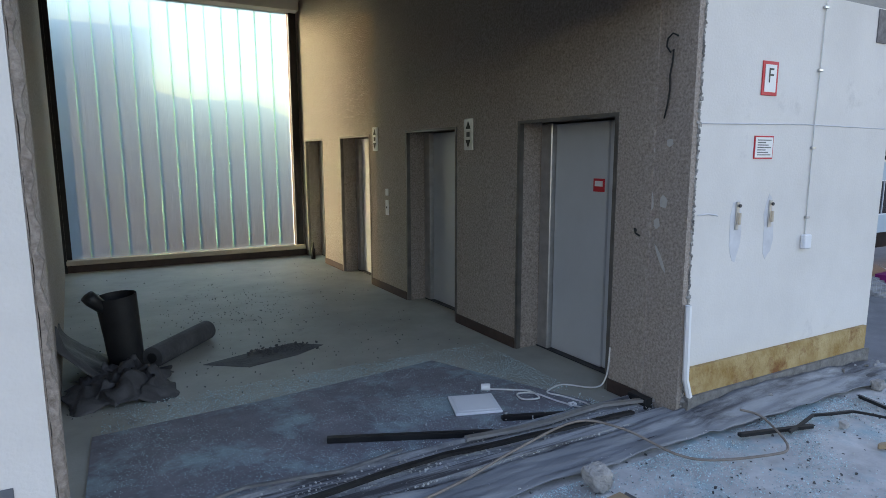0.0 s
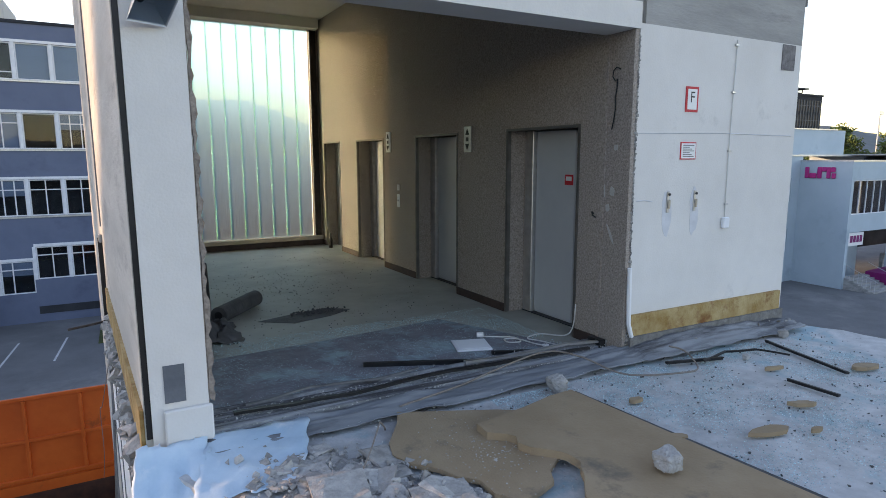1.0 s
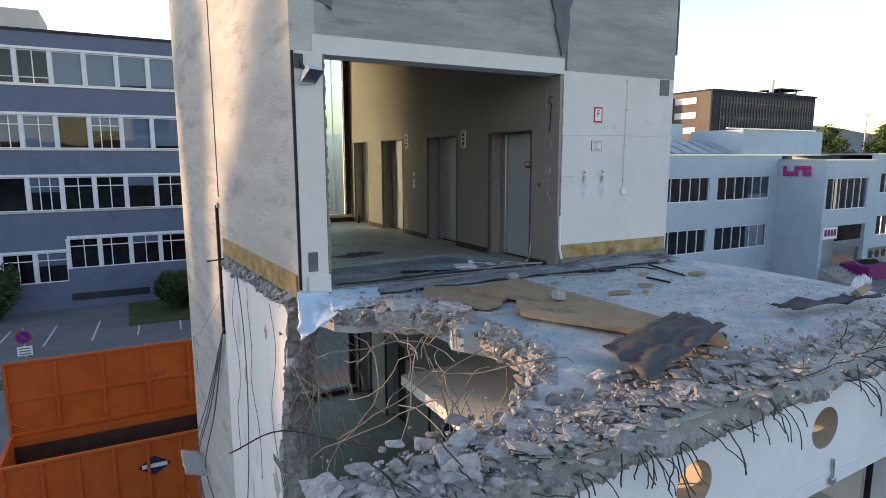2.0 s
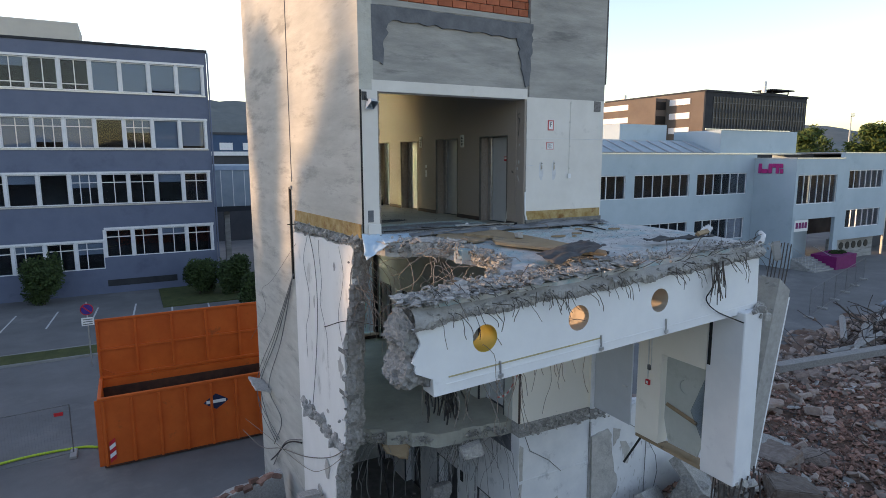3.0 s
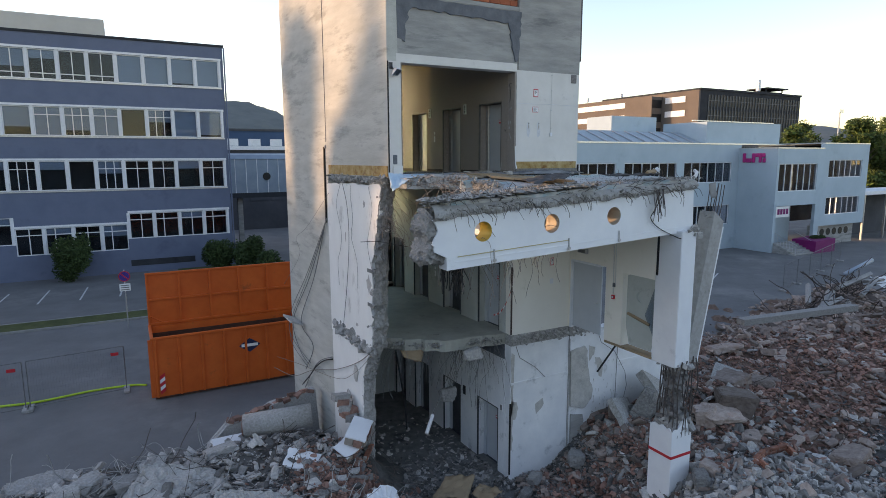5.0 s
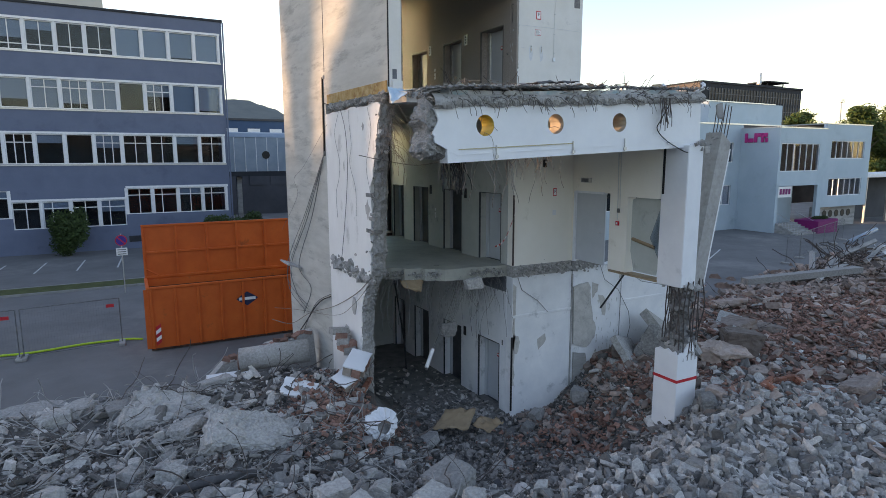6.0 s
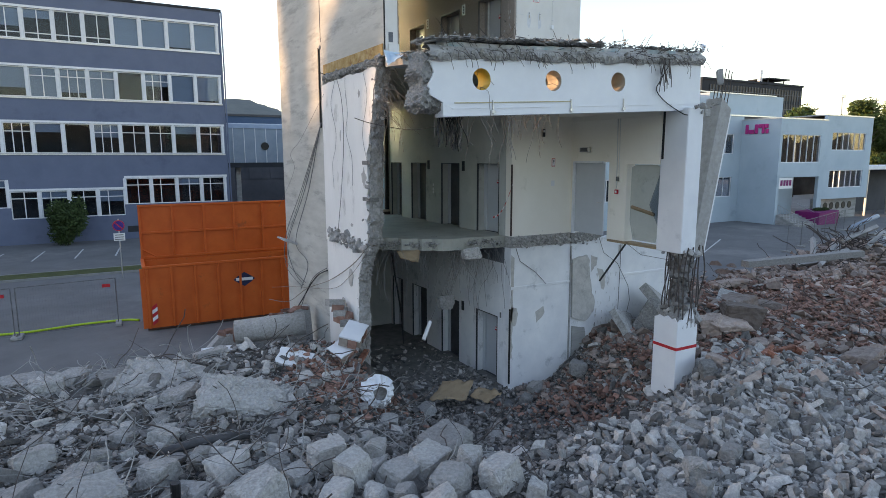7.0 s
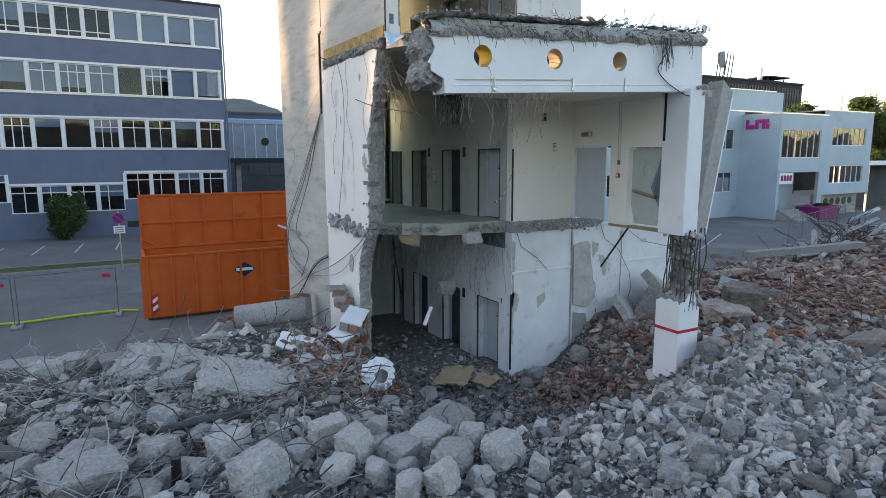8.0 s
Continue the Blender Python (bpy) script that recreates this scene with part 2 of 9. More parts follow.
def channel_glass(name, tint, rough, glow, clear):
    m = bpy.data.materials.new(name)
    m.use_nodes = True
    nt = m.node_tree
    n, l = nt.nodes, nt.links
    b = n["Principled BSDF"]
    b.inputs["Base Color"].default_value = (*tint, 1)
    b.inputs["Roughness"].default_value = rough
    b.inputs["Transmission Weight"].default_value = 1.0
    b.inputs["IOR"].default_value = 1.2
    tc = n.new("ShaderNodeTexCoord")
    mp = n.new("ShaderNodeMapping")
    mp.inputs["Scale"].default_value = (60, 60, 1.5)
    l.new(tc.outputs["Object"], mp.inputs["Vector"])
    no = n.new("ShaderNodeTexNoise")
    no.inputs["Scale"].default_value = 1.0
    l.new(mp.outputs["Vector"], no.inputs["Vector"])
    bu = n.new("ShaderNodeBump")
    bu.inputs["Strength"].default_value, bu.inputs["Distance"].default_value = 0.5, 0.004
    l.new(no.outputs["Fac"], bu.inputs["Height"])
    l.new(bu.outputs["Normal"], b.inputs["Normal"])
    t = n.new("ShaderNodeBsdfTranslucent")
    t.inputs["Color"].default_value = (1.0, 0.86, 0.5, 1)
    mx = n.new("ShaderNodeMixShader")
    mx.inputs["Fac"].default_value = glow
    l.new(b.outputs["BSDF"], mx.inputs[1])
    l.new(t.outputs["BSDF"], mx.inputs[2])
    see = n.new("ShaderNodeBsdfTransparent")
    see.inputs["Color"].default_value = (0.95, 0.76, 0.13, 1)
    my = n.new("ShaderNodeMixShader")
    my.inputs["Fac"].default_value = clear
    l.new(mx.outputs["Shader"], my.inputs[1])
    l.new(see.outputs["BSDF"], my.inputs[2])
    l.new(my.outputs["Shader"], n["Material Output"].inputs["Surface"])
    return m


UGLASS = channel_glass("ribbed_channel_glass", (0.33, 0.64, 0.72), 0.62, 0.03, 0.09)
JOINT = channel_glass("green_glass_edge", (0.3, 0.7, 0.6), 0.5, 0.05, 0.0)

# ---- mesh building ----
rnd = random.Random(7)


class Geo:
    """Vertices and faces that become one mesh."""

    def __init__(self):
        self.v, self.f = [], []

    def add(self, verts, faces):
        k = len(self.v)
        self.v += [tuple(p) for p in verts]
        self.f += [tuple(i + k for i in face) for face in faces]
        return self

    def box(self, x0, x1, y0, y1, z0, z1):
        v = [(x, y, z) for x in (x0, x1) for y in (y0, y1) for z in (z0, z1)]
        return self.add(v, [(0, 1, 3, 2), (4, 6, 7, 5), (0, 4, 5, 1), (2, 3, 7, 6), (0, 2, 6, 4), (1, 5, 7, 3)])

    def soft(self, x0, x1, y0, y1, z0, z1, r=0.01):
        """A box with chamfered edges."""
        bm = bmesh.new()
        bmesh.ops.create_cube(bm, size=1, matrix=Matrix.LocRotScale(((x0 + x1) / 2, (y0 + y1) / 2, (z0 + z1) / 2), None, (abs(x1 - x0), abs(y1 - y0), abs(z1 - z0))))
        bmesh.ops.bevel(bm, geom=bm.edges[:], offset=r, segments=1, affect="EDGES")
        return self.from_bm(bm)

    def from_bm(self, bm):
        bm.verts.index_update()
        self.add([v.co[:] for v in bm.verts], [[v.index for v in f.verts] for f in bm.faces])
        bm.free()
        return self

    def tube(self, pts, r, n=5, cap=True):
        pts = [Vector(p) for p in pts]
        rings, side = [], None
        for i, p in enumerate(pts):
            d = (pts[min(i + 1, len(pts) - 1)] - pts[max(i - 1, 0)]).normalized()
            if side is None:
                side = d.cross(Vector((0, 0, 1)))
                if side.length < 0.01:
                    side = Vector((1, 0, 0))
            side = (side - d * side.dot(d)).normalized()
            up = d.cross(side)
            rr = r[i] if isinstance(r, (list, tuple)) else r
            rings.append([p + (side * math.cos(a) + up * math.sin(a)) * rr for a in (2 * math.pi * k / n for k in range(n))])
        faces = [(i * n + k, i * n + (k + 1) % n, (i + 1) * n + (k + 1) % n, (i + 1) * n + k) for i in range(len(pts) - 1) for k in range(n)]
        if cap:
            faces += [tuple(range(n))[::-1], tuple(range((len(pts) - 1) * n, len(pts) * n))]
        return self.add([q for ring in rings for q in ring], faces)

    def prism(self, outline, axis, a, b):
        """An outline in the two other axes, drawn out along axis from a to b."""
        n = len(outline)
        put = {"x": lambda u, v, w: (w, u, v), "y": lambda u, v, w: (u, w, v), "z": lambda u, v, w: (u, v, w)}[axis]
        verts = [put(u, v, a) for u, v in outline] + [put(u, v, b) for u, v in outline]
        bm = bmesh.new()
        vs = [bm.verts.new(p) for p in verts]
        bm.faces.new(vs[:n])
        bm.faces.new(vs[n:][::-1])
        for i in range(n):
            j = (i + 1) % n
            bm.faces.new((vs[i], vs[i + n], vs[j + n], vs[j]))
        bmesh.ops.recalc_face_normals(bm, faces=bm.faces[:])
        bmesh.ops.triangulate(bm, faces=[f for f in bm.faces if len(f.verts) > 4])
        return self.from_bm(bm)

    def mesh(self, name, material, smooth=False):
        me = bpy.data.meshes.new(name)
        me.from_pydata(self.v, [], self.f)
        me.materials.append(material)
        if smooth:
            me.polygons.foreach_set("use_smooth", [True] * len(me.polygons))
        me.validate()
        me.update()
        return me


def base_of(ob):
    p = Vector((0, 0, 0))
    while ob:
        p += ob.location
        ob = ob.parent
    return p


def part(name, geo, material, parent=None, label="", smooth=False, shift=True):
    """One mesh object, under a thing or a part where parent is given. geo is in world places, or in the parent's own with shift=False."""
    if parent is not None and shift:
        o = base_of(parent)
        geo.v = [(x - o.x, y - o.y, z - o.z) for x, y, z in geo.v]
    ob = new(name, geo.mesh(name, material, smooth))
    ob.parent = parent
    return tagged(ob, label)


def setting(name, geo, material, label, category, smooth=False):
    return tagged(part(name, geo, material, smooth=smooth), label, category, "", "structure")


def thing(name, place, label, category, group="", kind=""):
    ob = new(name)
    ob.location = place
    return tagged(ob, label, category, group, kind)


def wall_with(geo, axis, a, b, u0, u1, v0, v1, holes):
    """A wall between a and b along axis; u and v are the two other axes; holes: u0, u1, v0, v1."""
    us = sorted({u0, u1, *(h[0] for h in holes), *(h[1] for h in holes)})
    vs = sorted({v0, v1, *(h[2] for h in holes), *(h[3] for h in holes)})
    us, vs = [u for u in us if u0 <= u <= u1], [v for v in vs if v0 <= v <= v1]
    for i in range(len(us) - 1):
        run = None
        for j in range(len(vs) - 1):
            cu, cv = (us[i] + us[i + 1]) / 2, (vs[j] + vs[j + 1]) / 2
            solid = not any(h[0] < cu < h[1] and h[2] < cv < h[3] for h in holes)
            if solid and run is None:
                run = vs[j]
            if run is not None and (not solid or j == len(vs) - 2):
                end = vs[j + 1] if solid else vs[j]
                if axis == "x":
                    geo.box(a, b, us[i], us[i + 1], run, end)
                else:
                    geo.box(us[i], us[i + 1], a, b, run, end)
                run = None
    seen, index = {}, []
    for p in geo.v:
        index.append(seen.setdefault(tuple(round(c, 5) for c in p), len(seen)))
    geo.v, geo.f = list(seen), [tuple(index[i] for i in face) for face in geo.f]
    return geo


def hull_template(r, n=3):
    """A broken block: a box with shifted corners, some of them knocked off."""
    bm = bmesh.new()
    for k in range(8):
        c = Vector([(1 if k >> i & 1 else -1) * r.uniform(0.5, 1.0) for i in range(3)])
        if r.random() < 0.3:
            for i in range(3):
                d = c.copy()
                d[i] *= r.uniform(0.2, 0.6)
                bm.verts.new(d * 0.5)
        else:
            bm.verts.new(c * 0.5)
    for _ in range(n):
        c = Vector([r.uniform(-0.8, 0.8) for _ in range(3)])
        c[r.randrange(3)] = r.choice((-1, 1)) * r.uniform(0.85, 1.05)
        bm.verts.new(c * 0.5)
    out = bmesh.ops.convex_hull(bm, input=bm.verts[:])
    bmesh.ops.delete(bm, geom=list({e for e in out["geom_interior"] + out["geom_unused"] if isinstance(e, bmesh.types.BMVert)}), context="VERTS")
    bm.verts.index_update()
    v = np.array([p.co[:] for p in bm.verts])
    f = [[p.index for p in q.verts] for q in bm.faces]
    bm.free()
    return v, f


HULLS = [hull_template(random.Random(k + 50), 1 + k % 3) for k in range(48)]


def plain_template(r):
    v = np.array([[(0.5 if k >> i & 1 else -0.5) * r.uniform(0.35, 1.1) for i in range(3)] for k in range(8)])
    return v, [(0, 2, 3, 1), (4, 5, 7, 6), (0, 1, 5, 4), (2, 6, 7, 3), (0, 4, 6, 2), (1, 3, 7, 5)]


GRAINS = [plain_template(random.Random(k + 900)) for k in range(24)]


def chunk(geo, place, size, r, tilt=180):
    small = (max(size) if isinstance(size, (list, tuple)) else size) < 0.1
    v, f = GRAINS[r.randrange(len(GRAINS))] if small else HULLS[r.randrange(len(HULLS))]
    turn = np.array(Euler([radians(r.uniform(-tilt, tilt)), radians(r.uniform(-tilt, tilt)), r.uniform(0, 6.3)]).to_matrix())
    s = np.array(size if isinstance(size, (list, tuple)) else (size * r.uniform(0.8, 1.4), size * r.uniform(0.6, 1.1), size * r.uniform(0.4, 0.9)))
    geo.add((v * s) @ turn.T + np.array(place), f)


def step(a, b, x):
    t = np.clip((np.asarray(x, float) - a) / (b - a), 0, 1)
    return t * t * (3 - 2 * t)


GROUND = -9.7


def rubble_top(x, y):
    """Height of the rubble field."""
    left = (1 - step(-6.4, -2.6, x)) * (1 - step(3.0, 8.0, y))
    front = 1 - step(-6.4, -2.4, y)
    right = step(1.0, 3.6, x) * (1 - step(5.0, 10.0, y + 0.12 * x)) * (1 - step(30, 38, x)) * (1 - 0.35 * step(14, 24, x))
    h = 1.27 * (1 - (1 - left) * (1 - front) * (1 - right)) + 0.2
    bump = lambda cx, cy, sx, sy: np.exp(-(((x - cx) / sx) ** 2 + ((y - cy) / sy) ** 2))
    h = h + 0.65 * bump(3.8, -5.4, 2.2, 1.5) + 0.65 * bump(7.5, -1.2, 2.8, 1.9) + 1.6 * bump(31, 6.5, 4.5, 2.2)
    h = h + 0.75 * bump(-4.6, 1.8, 1.3, 1.5) + 0.25 * bump(-5.0, -0.7, 1.1, 0.8) - 0.25 * bump(-6.6, -2.4, 1.4, 1.2) + 0.2 * bump(-6.8, 2.6, 2.0, 1.3) - 0.3 * bump(-10.6, -0.6, 1.3, 0.8)
    h = h * (1 - step(5.5, 9.0, y - 0.1 * x) * (1 - step(0, 4, x)))
    return GROUND + h

# ---- ground and surroundings ----
g = Geo()
g.add([(x, y, GROUND) for y in (-400, -60, 0, 60, 200, 3000) for x in (-2500, -200, -60, 0, 60, 200, 3000)], [(j * 7 + i, j * 7 + i + 1, (j + 1) * 7 + i + 1, (j + 1) * 7 + i) for j in range(5) for i in range(6)])
setting("ground", g, ASPHALT, "dark grey asphalt yard reaching to the horizon", "ground")

xs, ys = np.arange(-22, 40.1, 0.3), np.arange(-18, 12.1, 0.3)
g = Geo()
gv = []
for y in ys:
    for x in xs:
        z = float(rubble_top(x, y)) + 0.22 * noise.noise((x * 0.9, y * 0.9, 3)) + 0.1 * noise.noise((x * 2.7, y * 2.7, 8))
        gv.append((x, y, max(z - 0.12, GROUND - 0.4) if z > GROUND + 0.3 else GROUND - 0.3 + (z - GROUND)))
nx = len(xs)
cells = [(j, i) for j in range(len(ys) - 1) for i in range(nx - 1)]
red = {(j, i) for j, i in cells if xs[i] > 3.2 + 0.8 * math.sin(ys[j] * 1.7) and ys[j] > -5.4 + 0.5 * math.sin(xs[i] * 1.3)}
quad = lambda j, i: (j * nx + i, j * nx + i + 1, (j + 1) * nx + i + 1, (j + 1) * nx + i)
h = Geo().add(gv, [quad(j, i) for j, i in cells if (j, i) in red])
tagged(part("rubble_bed_red", h, REDDUST, smooth=True), "reddish brown brick dust and fine rubble over the yard", "rubble", "", "stuff")
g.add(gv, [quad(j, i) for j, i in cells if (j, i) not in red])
tagged(part("rubble_bed", g, DUST, smooth=True), "grey and reddish demolition dust and fine rubble, darkened for shade between the stones", "rubble", "", "stuff")

# ---- the tower ----
XW, XE, YB, TOP = -3.94, 2.36, 11.5, 11.0
FLOORS = (0.0, -4.86, -9.55)
DOORS = ((0.65, 1.85), (3.02, 4.3), (5.6, 6.93), (7.98, 9.1))
rj = random.Random(3)
NORTH = 9.4


def skew(geo):
    """The side walls spread a little towards the back, and the depths follow the lobby's taper."""
    out = []
    for x, y, z in geo.v:
        if y > 0:
            y = y / (1 + 0.0127 * y)
            x -= (0.035 + 0.033 * min(max(-x / 3.94, 0), 1)) * y
        out.append((x, y, z))
    geo.v = out
    return geo


def splay(geo):
    """The west wall runs out of square."""
    geo.v = [(x - 0.068 * max(y, 0), y, z) for x, y, z in geo.v]
    return geo



def smooth_line(pts, k=6):
    pts = [Vector(p) for p in pts]
    ext = [pts[0] * 2 - pts[1]] + pts + [pts[-1] * 2 - pts[-2]]
    out = []
    for i in range(1, len(ext) - 2):
        a, b, c, d = ext[i - 1 : i + 3]
        for j in range(k):
            t = j / k
            out.append(0.5 * ((2 * b) + (c - a) * t + (2 * a - 5 * b + 4 * c - d) * t * t + (3 * b - a - 3 * c + d) * t ** 3))
    return out + [pts[-1]]


def ragged(a, b, n, amp, r):
    """Points from a to b with a broken outline."""
    out = []
    for i in range(n + 1):
        t = i / n
        k = 0 if i in (0, n) else 1
        out.append((a[0] + (b[0] - a[0]) * t + k * r.uniform(-amp, amp), a[1] + (b[1] - a[1]) * t + k * r.uniform(-amp, amp) * 0.6))
    return out


# outer west wall: concrete above, and behind down to the ground
YW = 8.65
g = Geo().box(XW, XW + 0.3, 0.0, YW, -0.02, TOP).box(XW, XW + 0.3, 4.3, YW, GROUND - 0.3, -0.02)
setting("wall_west", splay(g), CONCRETE, "weathered sunlit concrete tower wall with stains", "wall")
# plastered lower west wall with its broken end
o = [(4.3, -0.35)] + [(4.3, -5.15)] + ragged((3.8, -5.2), (1.3, -5.0), 14, 0.1, rj) + ragged((1.15, -4.9), (1.0, -2.3), 12, 0.12, rj) + ragged((0.9, -2.2), (0.4, -0.3), 10, 0.1, rj) + ragged((0.5, -0.22), (4.2, -0.3), 16, 0.06, rj)
g = Geo().prism(o, "x", XW - 0.03, XW + 0.32)
setting("wall_west_plastered", splay(g), WORN, "white plastered wall stump with torn broken edge", "wall")
o = [(4.3, -5.15), (4.3, GROUND), (2.05, GROUND)] + ragged((2.0, -9.5), (1.9, -6.2), 12, 0.08, rj) + ragged((1.85, -6.0), (1.4, -5.1), 6, 0.1, rj)
g = Geo().prism(o, "x", XW - 0.005, XW + 0.3)
setting("wall_west_lower", splay(g), WORN, "damaged white plastered wall at ground storey", "wall")

# south face
g = Geo().box(XW + 0.301, -3.57, 0.0, 0.36, 0.0, 2.9).box(-3.9, -3.57, -0.03, -0.001, 0.0, 2.92)
setting("jamb_joint", Geo().box(-3.934, -3.902, -0.012, -0.001, 0.1, 2.92), BLACK, "black joint beside the jamb", "joint")
setting("opening_jamb", g, CREAM, "white plastered jamb of the torn-open lift lobby", "wall")
g = Geo().box(0.06, XE, 0.0, 0.3, -0.3, 2.95)
setting("wall_south", g, CREAM, "white plastered wall beside the lobby opening", "wall")
g = Geo().box(XW + 0.3, -3.5, 0.0, 0.34, 2.9, TOP).box(0.12, XE, 0.0, 0.3, 2.95, TOP).box(-3.5, 0.12, 0.035, 0.3, 2.92, 4.62).box(-3.5, 0.12, 0.02, 0.3, 4.55, 4.66)
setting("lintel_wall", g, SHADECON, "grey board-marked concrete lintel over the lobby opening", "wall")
g = Geo().box(-3.68, 0.06, -0.012, 0.34, 2.9, 3.12)
setting("lintel_trim", g, CREAM, "pale plaster strip along the lintel", "trim")
rl = random.Random(8)
top_edge = ragged((0.2, 4.53), (-3.66, 4.53), 16, 0.02, rl)
low_edge = ragged((-3.64, 3.5), (-3.42, 3.42), 4, 0.04, rl) + ragged((-3.4, 3.7), (-3.3, 4.2), 6, 0.05, rl) + ragged((-3.2, 4.28), (-0.25, 4.2), 26, 0.05, rl) + ragged((-0.2, 4.05), (-0.02, 3.3), 9, 0.04, rl) + ragged((0.02, 3.16), (0.1, 3.2), 2, 0.01, rl) + ragged((0.14, 3.5), (0.2, 4.4), 9, 0.035, rl)
g = Geo().prism(top_edge + low_edge, "y", -0.006, 0.057)
setting("lintel_patch", g, PATCH, "dark cement patches round a filled recess", "trim")
g = Geo().box(-3.5, 0.12, 0.1, 0.3, 4.66, TOP)
infill = setting("wall_infill", g, MORTAR, "red hollow clay block infill wall", "wall")
g = Geo().box(XE - 0.3, XE, 0.3, 9.3, GROUND, TOP).box(0.3, XE - 0.3, 9.71, 9.9, GROUND, TOP)
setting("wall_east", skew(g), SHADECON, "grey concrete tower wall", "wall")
g = Geo().box(XW - 0.7, XE, 0, 9, TOP, TOP + 0.3)
setting("tower_roof", g, SHADECON, "flat concrete tower roof", "roof")
# pipe at the east corner
g = Geo().box(XE + 0.002, XE + 0.07, 0.02, 0.09, 3.35, TOP)
setting("corner_profile", g, DARKSTEEL, "black metal corner profile on the tower", "trim")

# lobby of each storey
STOREY = ("upper", "middle", "lower")
for n, zf in enumerate(FLOORS):
    zt = zf + 4.55 if n == 0 else (-0.35 if n == 1 else -5.2)
    holes = [(a, b, zf, zf + 2.12) for a, b in DOORS]
    wallmat, word = (PEBBLE, "brown pebble-textured plaster lift wall with four doorways") if n == 0 else ((INNERPLASTER, LOWPLASTER)[n - 1], "dusty plaster lift wall with four doorways")
    g = wall_with(Geo(), "x", 0.0, 0.42, 0.302, NORTH, zf, zt, holes)
    setting("wall_lift_" + STOREY[n], skew(g), wallmat, word, "wall")
    g = Geo().box(0.42, 0.6, 0.3, NORTH, zf, zt)
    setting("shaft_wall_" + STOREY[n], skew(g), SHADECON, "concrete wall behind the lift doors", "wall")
    gl = (-3.6, -0.12, zf + 0.2, zf + 4.38) if n < 2 else (-3.6, -2.9, zf, zf + 2.3)
    g = wall_with(Geo(), "y", NORTH, NORTH + 0.3, XW + 0.32, 0.6, zf, zt, [(gl[0], gl[1], gl[2], min(gl[3], zt))])
    setting("wall_north_" + STOREY[n], skew(g), INNERPLASTER if n else PEBBLE, "lobby end wall around the glazing", "wall")
    g = Geo().box(XW + 0.302, XW + 0.325, (0.365, 1.6, 4.3)[n], 8.5, zf, zt)
    setting("wall_lobby_" + STOREY[n], splay(g), INNERPLASTER if n else PEBBLE, "plastered inner face of the lobby wall", "wall")
g = Geo().box(0.003, 0.058, 0.0, 0.301, 0, 2.9)
setting("opening_reveal", g, PEBBLE, "pebble plaster reveal of the lobby opening", "wall")
g = Geo().box(XW + 0.3, 0.42, 0.345, NORTH + 0.3, 4.55, 4.8)
setting("ceiling", skew(g), CEIL, "plain painted lobby ceiling", "ceiling")
g = Geo().box(-3.6, -0.05, NORTH - 0.35, NORTH, 4.36, 4.55)
setting("ceiling_beam", skew(g), CEIL, "painted beam over the channel glass window", "beam")
g = Geo().box(XW + 0.3, 0.42, 0.0, NORTH + 0.3, -0.3, 0.0)
setting("floor", skew(g), LINO, "dusty greenish grey linoleum lobby floor", "floor")
# middle floor, broken at the front
o = [(0.42, NORTH), (XW + 0.3, NORTH)] + ragged((XW + 0.3, 1.9), (-2.1, 0.6), 10, 0.1, rj) + ragged((-2.0, 0.5), (0.0, 0.305), 14, 0.08, rj) + [(0.42, 0.305)]
g = Geo().prism(o, "z", -5.2, -4.86)
setting("floor_middle", skew(g), LINO, "dusty concrete floor slab broken off at its edge", "floor")
g = Geo().box(XW + 0.3, 0.42, 0.31, NORTH + 0.3, GROUND - 0.2, -9.55)
setting("floor_lower", skew(g), mat("dusty_lobby_floor", (0.13, 0.128, 0.122), (0.24, 0.235, 0.225), 2.5, stain=(0.08, 0.078, 0.074), stain_scale=1.4, stain_at=0.55, bump=0.4, fine=30), "debris-strewn ground floor of the lobby", "floor")

# front walls of the lower storeys
g = Geo().box(0.0, 2.2, 0.0, 0.3, -4.86, -0.32)
setting("wall_room_north", g, ROOMPAINT, "white plastered wall of the opened middle storey", "wall")
rw = random.Random(33)
g = Geo().box(0.0, 2.3, 0.0, 0.3, GROUND - 0.2, -5.2)
g.prism([(2.3, GROUND - 0.2), (2.3, -5.2)] + ragged((2.35, -5.02), (4.6, -5.15), 14, 0.06, rw) + ragged((4.7, -5.2), (6.7, -5.3), 9, 0.08, rw) + ragged((6.75, -5.8), (7.3, -8.2), 10, 0.1, rw) + [(7.4, GROUND - 0.2)], "y", 0.0, 0.3)
setting("wall_lower_south", g, LOWPLASTER, "long bluish white dirty plaster wall at ground storey", "wall")
g = Geo().box(-0.02, 2.2, -0.03, 0.3, -5.2, -4.86)
setting("slab_edge", g, BROKEN, "torn grey concrete slab edge along the wall", "slab")
g = wall_with(Geo(), "x", 2.2, 2.5, -3.42, 0.0, -4.86, -1.35, [(-1.62, -0.1, -4.86, -2.68), (-3.42, -2.3, -4.86, -2.74)])
g.box(2.2, 2.5, -3.4, 0.0, -1.35, -0.32)
setting("wall_room_east", g, ROOMPAINT, "white wall with doorways and a corner pier", "wall")
g = Geo().soft(2.2, 2.74, -4.22, -3.423, -4.95, -1.36, 0.02)
setting("corner_pier", g, PLASTER, "white plastered corner pier above exposed reinforcement", "column")
g = Geo().prism([(2.2, -4.88)] + ragged((2.9, -4.9), (3.5, -4.98), 4, 0.03, rw) + ragged((3.45, -5.08), (2.25, -5.2), 8, 0.04, rw), "y", -0.06, 0.28)
setting("slab_edge_east", g, BROKEN, "torn tail of the grey concrete slab on the wall", "slab")
